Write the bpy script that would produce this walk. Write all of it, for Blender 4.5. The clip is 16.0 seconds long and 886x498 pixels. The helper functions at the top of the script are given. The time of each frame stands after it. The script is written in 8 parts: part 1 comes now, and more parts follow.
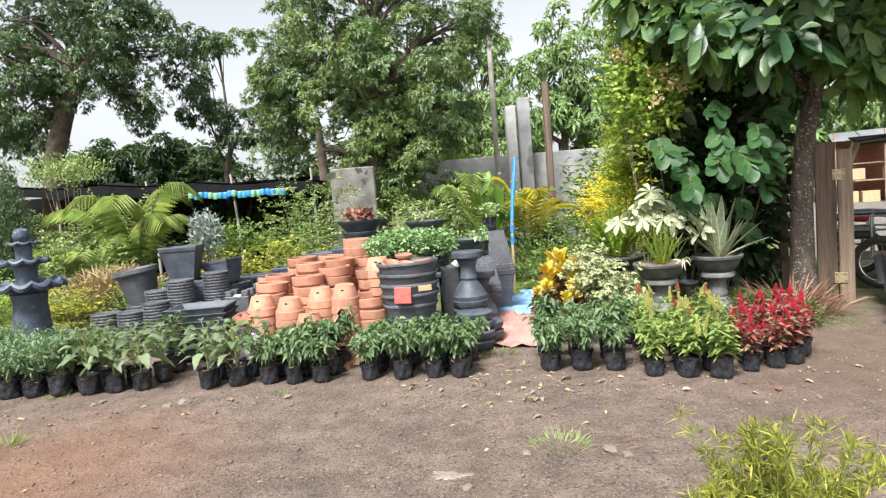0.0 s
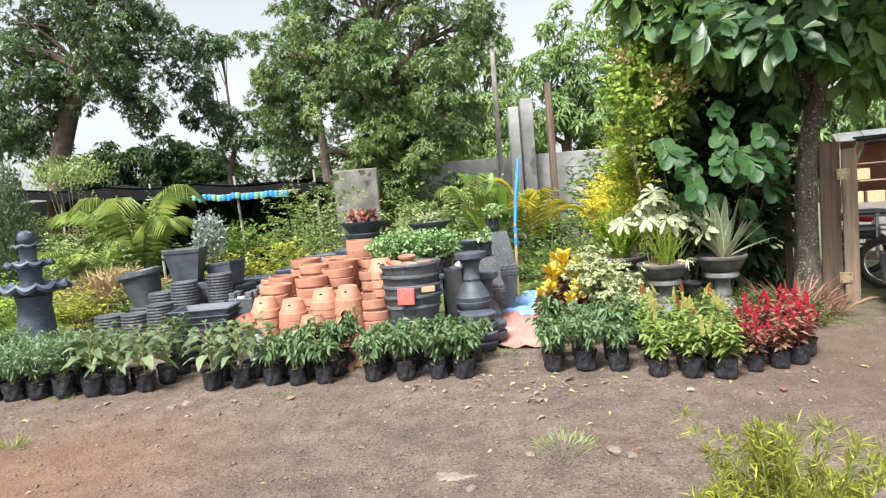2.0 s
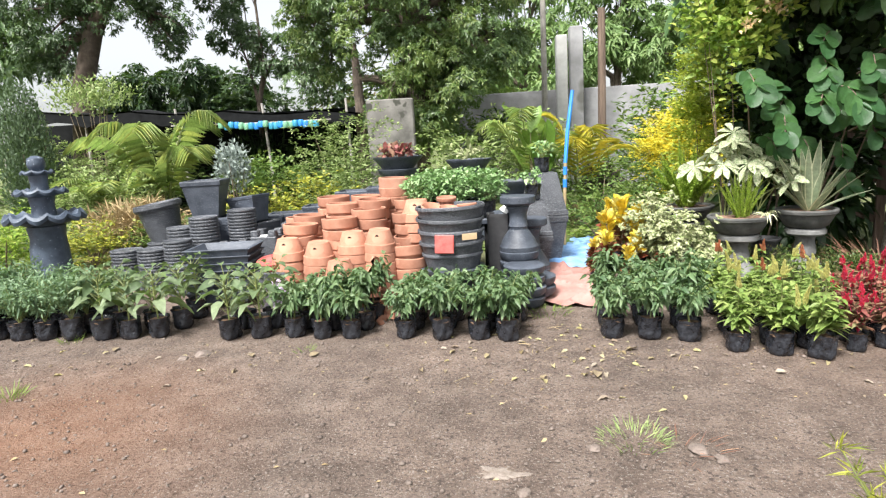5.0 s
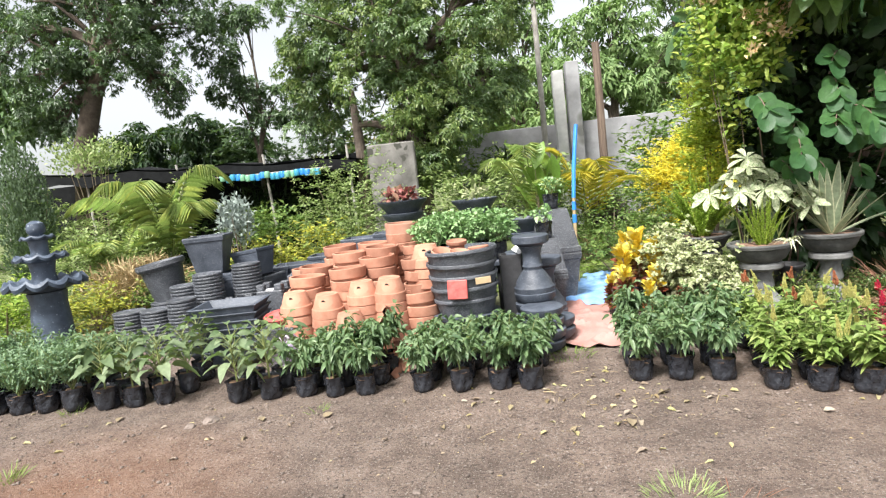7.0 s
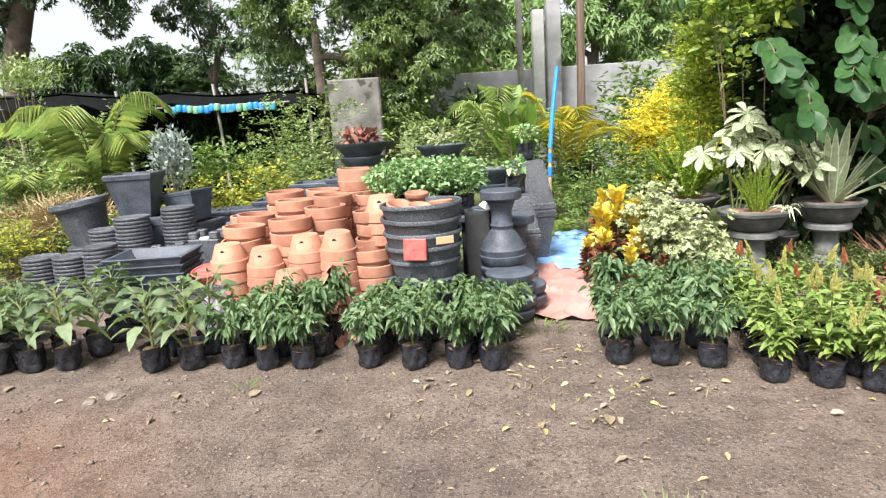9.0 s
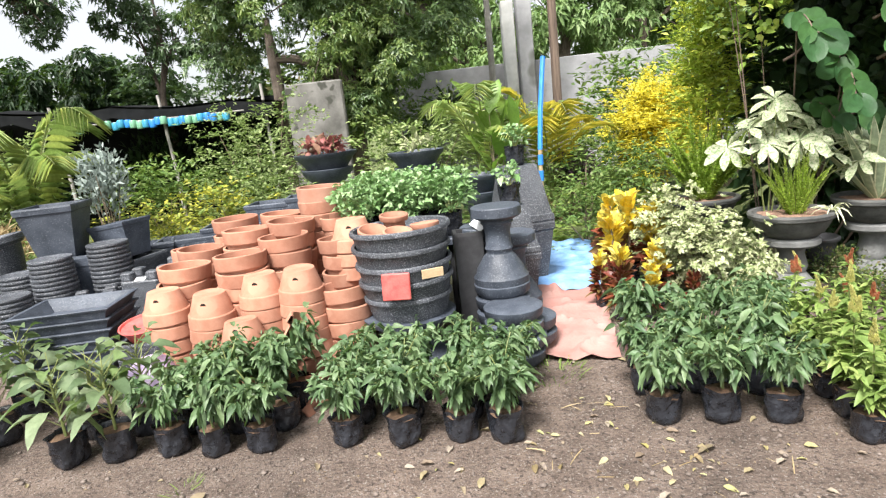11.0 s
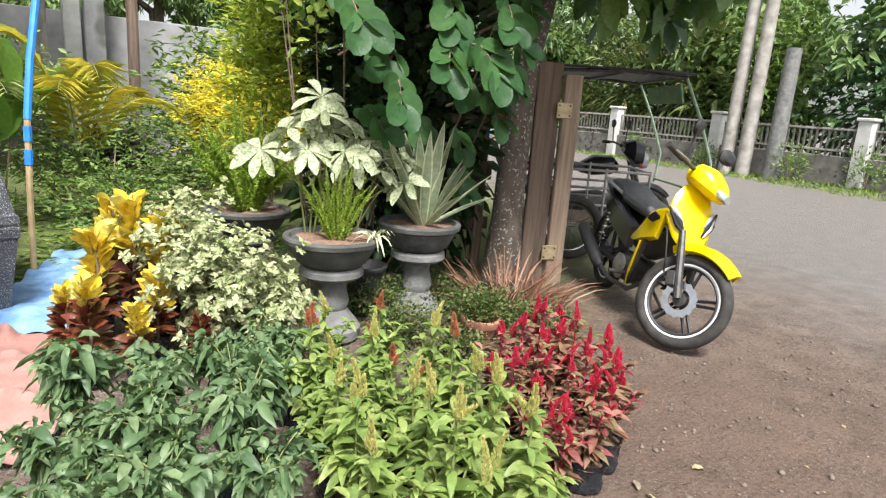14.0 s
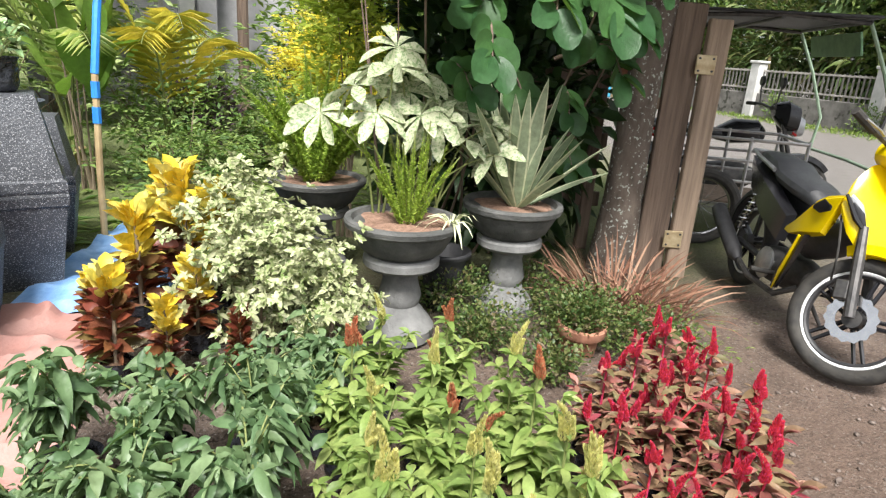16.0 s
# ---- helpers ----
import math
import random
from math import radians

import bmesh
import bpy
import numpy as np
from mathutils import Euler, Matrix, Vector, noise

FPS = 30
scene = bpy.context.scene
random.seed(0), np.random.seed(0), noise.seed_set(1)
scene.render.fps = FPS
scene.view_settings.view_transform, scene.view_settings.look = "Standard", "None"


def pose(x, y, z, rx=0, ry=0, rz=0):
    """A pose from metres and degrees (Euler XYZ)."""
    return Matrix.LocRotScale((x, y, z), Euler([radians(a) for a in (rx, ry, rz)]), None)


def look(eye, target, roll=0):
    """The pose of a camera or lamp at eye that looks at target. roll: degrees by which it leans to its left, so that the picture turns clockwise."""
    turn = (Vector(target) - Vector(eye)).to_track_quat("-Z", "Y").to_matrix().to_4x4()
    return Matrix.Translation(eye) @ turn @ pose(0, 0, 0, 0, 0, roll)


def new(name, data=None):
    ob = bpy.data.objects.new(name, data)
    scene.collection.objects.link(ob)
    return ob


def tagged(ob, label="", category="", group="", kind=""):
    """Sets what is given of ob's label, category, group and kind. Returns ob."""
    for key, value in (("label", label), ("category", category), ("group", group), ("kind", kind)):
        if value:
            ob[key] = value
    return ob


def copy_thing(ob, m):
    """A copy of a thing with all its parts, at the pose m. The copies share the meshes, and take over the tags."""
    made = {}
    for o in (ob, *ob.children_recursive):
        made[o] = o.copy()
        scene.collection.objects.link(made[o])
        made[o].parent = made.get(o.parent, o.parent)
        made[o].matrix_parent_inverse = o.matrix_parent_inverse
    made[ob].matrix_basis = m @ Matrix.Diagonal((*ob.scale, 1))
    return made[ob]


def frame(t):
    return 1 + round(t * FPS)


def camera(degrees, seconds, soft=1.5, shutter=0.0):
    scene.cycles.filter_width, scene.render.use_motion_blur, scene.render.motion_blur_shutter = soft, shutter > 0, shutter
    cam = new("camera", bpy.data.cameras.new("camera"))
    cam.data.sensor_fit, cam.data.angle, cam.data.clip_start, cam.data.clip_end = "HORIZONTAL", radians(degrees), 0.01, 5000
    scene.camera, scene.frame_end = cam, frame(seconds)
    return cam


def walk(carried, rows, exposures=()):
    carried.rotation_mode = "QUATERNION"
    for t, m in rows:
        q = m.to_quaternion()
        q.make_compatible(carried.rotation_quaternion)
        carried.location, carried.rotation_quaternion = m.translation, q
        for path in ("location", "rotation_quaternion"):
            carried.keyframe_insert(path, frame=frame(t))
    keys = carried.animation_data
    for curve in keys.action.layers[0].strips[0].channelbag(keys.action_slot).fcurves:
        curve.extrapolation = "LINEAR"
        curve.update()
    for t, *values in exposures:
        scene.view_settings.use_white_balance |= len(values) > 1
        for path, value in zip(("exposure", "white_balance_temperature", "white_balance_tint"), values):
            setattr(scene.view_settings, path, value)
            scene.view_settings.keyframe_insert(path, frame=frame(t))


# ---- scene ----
cam = camera(71.8, 16.0, 1.25)
PATH = [
    (0, (0.459, -0.06, 1.364), (0.292, 1.927, 1.21), -4.5),
    (0.5, (0.444, -0.066, 1.362), (0.26, 1.921, 1.218), -4.6),
    (1, (0.453, -0.064, 1.366), (0.259, 1.92, 1.207), -4.7),
    (1.5, (0.466, -0.062, 1.378), (0.284, 1.925, 1.241), -5.1),
    (2, (0.462, -0.056, 1.359), (0.284, 1.931, 1.211), -4.7),
    (2.5, (0.444, -0.009, 1.371), (0.333, 1.986, 1.269), -5.1),
    (3, (0.397, 0.025, 1.37), (0.241, 2.011, 1.19), -4.6),
    (3.5, (0.337, 0.089, 1.374), (0.301, 2.079, 1.175), -4.4),
    (4, (0.233, 0.172, 1.361), (0.166, 2.153, 1.095), -5.9),
    (4.5, (0.27, 0.358, 1.362), (0.024, 2.32, 1.061), -6.5),
    (5, (0.307, 0.558, 1.369), (0.019, 2.506, 1.02), -3.1),
    (5.2, (0.291, 0.539, 1.4), (-0.023, 2.496, 1.125), -5.4),
    (7.3, (0.217, 0.775, 1.396), (-0.066, 2.742, 1.173), -6.6),
    (7.5, (0.208, 0.811, 1.389), (-0.026, 2.775, 1.09), -6.4),
    (8, (0.205, 0.977, 1.407), (-0.024, 2.939, 1.095), -5.0),
    (8.5, (0.215, 1.171, 1.384), (-0.041, 3.135, 1.105), -4.0),
    (8.7, (0.221, 1.234, 1.379), (-0.019, 3.189, 1.033), -3.8),
    (10.8, (0.098, 2.078, 1.391), (0.05, 4.011, 0.878), -5.6),
    (11, (0.082, 2.118, 1.405), (-0.034, 4.072, 0.991), -6.3),
    (11.5, (0.034, 2.251, 1.396), (-0.243, 4.182, 0.958), -7.9),
    (12, (0.092, 2.452, 1.369), (0.116, 4.395, 0.895), -9.0),
    (12.5, (0.233, 2.542, 1.347), (0.529, 4.429, 0.756), -8.6),
    (13, (0.523, 2.698, 1.329), (1.047, 4.539, 0.748), -3.2),
    (13.5, (0.715, 2.859, 1.312), (1.524, 4.566, 0.655), -0.7),
    (14, (0.905, 3.059, 1.298), (1.931, 4.714, 0.844), 4.0),
    (14.5, (1.092, 3.21, 1.277), (1.982, 4.908, 0.707), 4.2),
    (15, (1.293, 3.319, 1.286), (2.107, 5.022, 0.624), 6.4),
    (15.5, (1.337, 3.408, 1.299), (1.971, 5.177, 0.613), 2.4),
    (16, (1.276, 3.563, 1.292), (1.976, 5.334, 0.682), 4.0),
]
walk(cam, [(t, look(eye, target, roll)) for t, eye, target, roll in PATH],
     [(0, 1.48), (8, 1.55), (11, 1.54), (13, 1.46), (14.5, 1.3), (16, 1.4)])

# ---- light ----
world = bpy.data.worlds.new("sky")
scene.world = world
world.use_nodes = True
wn, wl = world.node_tree.nodes, world.node_tree.links
SUN_UP, SUN_TURN = 57.0, 200.0
sky = wn.new("ShaderNodeTexSky")
sky.sky_type, sky.sun_disc = "NISHITA", False
sky.sun_elevation, sky.sun_rotation = radians(SUN_UP), radians(SUN_TURN)
sky.air_density, sky.dust_density, sky.ozone_density = 1.0, 3.0, 1.0
pale = wn.new("ShaderNodeHueSaturation")
pale.inputs["Saturation"].default_value = 0.22
wl.new(sky.outputs[0], pale.inputs["Color"])
wl.new(pale.outputs[0], wn["Background"].inputs["Color"])
wn["Background"].inputs["Strength"].default_value = 0.09
sun_data = bpy.data.lights.new("sun", "SUN")
sun_data.energy, sun_data.angle, sun_data.color = 3.3, radians(16), (1.0, 0.97, 0.93)
sun = new("sun", sun_data)
sun.matrix_basis = pose(0, 0, 12, 90 - SUN_UP, 0, 180 - SUN_TURN)


# ---- materials ----
def nodes_of(name):
    m = bpy.data.materials.new(name)
    m.use_nodes = True
    return m, m.node_tree.nodes, m.node_tree.links, m.node_tree.nodes["Principled BSDF"]


def ramp(n, l, fac, stops):
    r = n.new("ShaderNodeValToRGB")
    while len(r.color_ramp.elements) < len(stops):
        r.color_ramp.elements.new(0.5)
    for e, (p, c) in zip(r.color_ramp.elements, stops):
        e.position, e.color = p, (*c, 1)
    l.new(fac, r.inputs["Fac"])
    return r.outputs["Color"]


def noise_tex(n, l, scale, detail=6.0, rough=0.6, coord="Object", grain=1.0):
    """Noise in the thing's own frame; grain under 1 draws it out upwards."""
    c = n.new("ShaderNodeTexCoord")
    t = n.new("ShaderNodeTexNoise")
    t.inputs["Scale"].default_value, t.inputs["Detail"].default_value, t.inputs["Roughness"].default_value = scale, detail, rough
    if grain != 1.0:
        g = n.new("ShaderNodeMapping")
        g.inputs["Scale"].default_value = (1.0, 1.0, grain)
        l.new(c.outputs[coord], g.inputs["Vector"])
        l.new(g.outputs[0], t.inputs["Vector"])
    else:
        l.new(c.outputs[coord], t.inputs["Vector"])
    return t.outputs["Fac"]


def mixed(n, l, fac, a, b, mode="MIX"):
    x = n.new("ShaderNodeMix")
    x.data_type, x.blend_type = "RGBA", mode
    for sock, v in ((x.inputs["Factor"], fac), (x.inputs["A"], a), (x.inputs["B"], b)):
        if isinstance(v, (int, float)):
            sock.default_value = v
        elif isinstance(v, tuple):
            sock.default_value = (*v, 1)
        else:
            l.new(v, sock)
    return x.outputs["Result"]


def bumped(n, l, bsdf, fac, strength, dist=0.01):
    b = n.new("ShaderNodeBump")
    b.inputs["Strength"].default_value, b.inputs["Distance"].default_value = strength, dist
    l.new(fac, b.inputs["Height"])
    l.new(b.outputs[0], bsdf.inputs["Normal"])


def surface(name, dark, light, rough=0.7, scale=14.0, fine=120.0, bump=0.25, metal=0.0, speck=None, vary=0.0, grain=1.0):
    """A worn surface: blotches between two colours, fine grain, optional specks and a shift from thing to thing."""
    m, n, l, b = nodes_of(name)
    big, small = noise_tex(n, l, scale, grain=grain), noise_tex(n, l, fine, 3.0, grain=grain)
    col = ramp(n, l, big, [(0.3, dark), (0.7, light)])
    if speck:
        col = mixed(n, l, ramp(n, l, noise_tex(n, l, speck[1], 2.0), [(speck[2], (0, 0, 0)), (speck[2] + 0.05, (1, 1, 1))]), col, speck[0])
    if vary:
        o = n.new("ShaderNodeObjectInfo")
        h = n.new("ShaderNodeHueSaturation")
        k = n.new("ShaderNodeMapRange")
        k.inputs["To Min"].default_value, k.inputs["To Max"].default_value = 1 - vary, 1 + vary
        l.new(o.outputs["Random"], k.inputs["Value"])
        l.new(k.outputs[0], h.inputs["Value"])
        l.new(col, h.inputs["Color"])
        col = h.outputs[0]
    l.new(col, b.inputs["Base Color"])
    b.inputs["Metallic"].default_value = metal
    rr = n.new("ShaderNodeMapRange")
    rr.inputs["To Min"].default_value, rr.inputs["To Max"].default_value = max(0.05, rough - 0.12), min(1, rough + 0.12)
    l.new(small, rr.inputs["Value"])
    l.new(rr.outputs[0], b.inputs["Roughness"])
    if bump:
        bumped(n, l, b, small, bump)
    return m


def leafy(name, colours, rough=0.42, glow=0.3, patch=None, gloss=0.32):
    """Leaves: the colour changes from leaf to leaf, light comes through. patch: a second colour in blotches on each leaf."""
    m, n, l, b = nodes_of(name)
    g = n.new("ShaderNodeNewGeometry")
    step = 1 / max(1, len(colours) - 1)
    col = ramp(n, l, g.outputs["Random Per Island"], [(i * step, c) for i, c in enumerate(colours)])
    if patch:
        col = mixed(n, l, ramp(n, l, noise_tex(n, l, patch[1], 3.0), [(patch[2] - 0.04, (0, 0, 0)), (patch[2] + 0.04, (1, 1, 1))]), col, patch[0])
    mottle = n.new("ShaderNodeHueSaturation")
    span = n.new("ShaderNodeMapRange")
    span.inputs["From Min"].default_value, span.inputs["From Max"].default_value = 0.3, 0.7
    span.inputs["To Min"].default_value, span.inputs["To Max"].default_value = 0.72, 1.22
    l.new(noise_tex(n, l, 34.0, 5.0, 0.65), span.inputs["Value"])
    l.new(span.outputs[0], mottle.inputs["Value"])
    l.new(col, mottle.inputs["Color"])
    col = mottle.outputs[0]
    bumped(n, l, b, noise_tex(n, l, 75.0, 3.0), 0.35, 0.006)
    l.new(col, b.inputs["Base Color"])
    b.inputs["Roughness"].default_value = rough
    b.inputs["Specular IOR Level"].default_value = gloss
    t = n.new("ShaderNodeBsdfTranslucent")
    green = colours[0][1] > 1.25 * colours[0][0]
    l.new(mixed(n, l, 0.35, col, (0.25, 0.45, 0.03)) if green and not patch else col, t.inputs["Color"])
    s = n.new("ShaderNodeMixShader")
    s.inputs[0].default_value = glow
    l.new(b.outputs[0], s.inputs[1])
    l.new(t.outputs[0], s.inputs[2])
    l.new(s.outputs[0], n["Material Output"].inputs["Surface"])
    return m


def ground_material():
    m, n, l, b = nodes_of("yard_ground")
    c = n.new("ShaderNodeTexCoord")
    sep = n.new("ShaderNodeSeparateXYZ")
    l.new(c.outputs["Object"], sep.inputs[0])
    big, mid, fine = noise_tex(n, l, 0.55, 8), noise_tex(n, l, 5.0, 8, 0.65), noise_tex(n, l, 55.0, 5, 0.7)
    dirt = ramp(n, l, mid, [(0.3, (0.125, 0.089, 0.069)), (0.5, (0.205, 0.151, 0.120)), (0.72, (0.29, 0.223, 0.184))])
    dirt = mixed(n, l, ramp(n, l, fine, [(0.32, (0.5, 0.5, 0.5)), (0.62, (1.15, 1.12, 1.1))]), (0, 0, 0), dirt, "MIX")
    pebble = ramp(n, l, noise_tex(n, l, 90.0, 2), [(0.60, (0, 0, 0)), (0.65, (1, 1, 1))])
    dirt = mixed(n, l, pebble, dirt, (0.33, 0.29, 0.255))
    grit = ramp(n, l, noise_tex(n, l, 38.0, 3, 0.6), [(0.36, (1, 1, 1)), (0.42, (0, 0, 0))])
    dirt = mixed(n, l, grit, dirt, (0.075, 0.055, 0.045))
    patchy = n.new("ShaderNodeHueSaturation")
    pk = n.new("ShaderNodeMapRange")
    pk.inputs["From Min"].default_value, pk.inputs["From Max"].default_value = 0.3, 0.7
    pk.inputs["To Min"].default_value, pk.inputs["To Max"].default_value = 0.64, 1.06
    l.new(noise_tex(n, l, 1.6, 7, 0.62), pk.inputs["Value"])
    l.new(pk.outputs[0], patchy.inputs["Value"])
    l.new(dirt, patchy.inputs["Color"])
    dirt = patchy.outputs[0]
    # red soil patch in the open yard
    red = n.new("ShaderNodeVectorMath")
    red.operation = "DISTANCE"
    l.new(c.outputs["Object"], red.inputs[0])
    red.inputs[1].default_value = (-2.3, 2.9, 0)
    rm = n.new("ShaderNodeMapRange")
    rm.inputs["From Min"].default_value, rm.inputs["From Max"].default_value = 1.5, 0.2
    l.new(red.outputs["Value"], rm.inputs["Value"])
    rf = n.new("ShaderNodeMath")
    rf.operation = "MULTIPLY"
    l.new(rm.outputs[0], rf.inputs[0])
    l.new(big, rf.inputs[1])
    dirt = mixed(n, l, rf.outputs[0], dirt, (0.27, 0.115, 0.05))
    # moist brown soil where the yard meets the street
    wet = n.new("ShaderNodeVectorMath")
    wet.operation = "DISTANCE"
    l.new(c.outputs["Object"], wet.inputs[0])
    wet.inputs[1].default_value = (3.2, 4.5, 0)
    wm = n.new("ShaderNodeMapRange")
    wm.inputs["From Min"].default_value, wm.inputs["From Max"].default_value = 2.0, 0.4
    l.new(wet.outputs["Value"], wm.inputs["Value"])
    wf = n.new("ShaderNodeMath")
    wf.operation = "MULTIPLY"
    l.new(wm.outputs[0], wf.inputs[0])
    l.new(mid, wf.inputs[1])
    dirt = mixed(n, l, wf.outputs[0], dirt, (0.14, 0.085, 0.058))
    # worn asphalt of the street, its edge lost in the dirt
    e1 = n.new("ShaderNodeMath")
    e1.operation = "MULTIPLY_ADD"
    l.new(sep.outputs["Y"], e1.inputs[0])
    e1.inputs[1].default_value = -0.12
    l.new(sep.outputs["X"], e1.inputs[2])
    e2 = n.new("ShaderNodeMath")
    e2.operation = "MULTIPLY_ADD"
    l.new(mid, e2.inputs[0])
    e2.inputs[1].default_value = 1.5
    l.new(e1.outputs[0], e2.inputs[2])
    em = n.new("ShaderNodeMapRange")
    em.inputs["From Min"].default_value, em.inputs["From Max"].default_value = 5.0, 7.0
    l.new(e2.outputs[0], em.inputs["Value"])
    tar = ramp(n, l, mid, [(0.3, (0.115, 0.102, 0.093)), (0.7, (0.19, 0.170, 0.156))])
    tar = mixed(n, l, ramp(n, l, noise_tex(n, l, 160.0, 2), [(0.4, (0.0, 0.0, 0.0)), (0.7, (0.5, 0.5, 0.5))]), tar, (0.30, 0.29, 0.28))
    col = mixed(n, l, em.outputs[0], dirt, tar)
    # far away: weeds and grass
    far = n.new("ShaderNodeMapRange")
    far.inputs["From Min"].default_value, far.inputs["From Max"].default_value = 6.6, 8.4
    fy = n.new("ShaderNodeMath")
    fy.operation = "MULTIPLY_ADD"
    l.new(mid, fy.inputs[0])
    fy.inputs[1].default_value = 1.6
    l.new(sep.outputs["Y"], fy.inputs[2])
    l.new(fy.outputs[0], far.inputs["Value"])
    notroad = n.new("ShaderNodeMath")
    notroad.operation = "SUBTRACT"
    notroad.use_clamp = True
    l.new(far.outputs[0], notroad.inputs[0])
    l.new(em.outputs[0], notroad.inputs[1])
    col = mixed(n, l, notroad.outputs[0], col, ramp(n, l, fine, [(0.3, (0.05, 0.07, 0.02)), (0.7, (0.16, 0.19, 0.06))]))
    l.new(col, b.inputs["Base Color"])
    ro = n.new("ShaderNodeMapRange")
    ro.inputs["To Min"].default_value, ro.inputs["To Max"].default_value = 0.95, 0.55
    l.new(em.outputs[0], ro.inputs["Value"])
    l.new(ro.outputs[0], b.inputs["Roughness"])
    add = n.new("ShaderNodeMath")
    add.operation = "MULTIPLY_ADD"
    l.new(mid, add.inputs[0])
    add.inputs[1].default_value = 1.3
    l.new(fine, add.inputs[2])
    bumped(n, l, b, add.outputs[0], 1.0, 0.026)
    return m


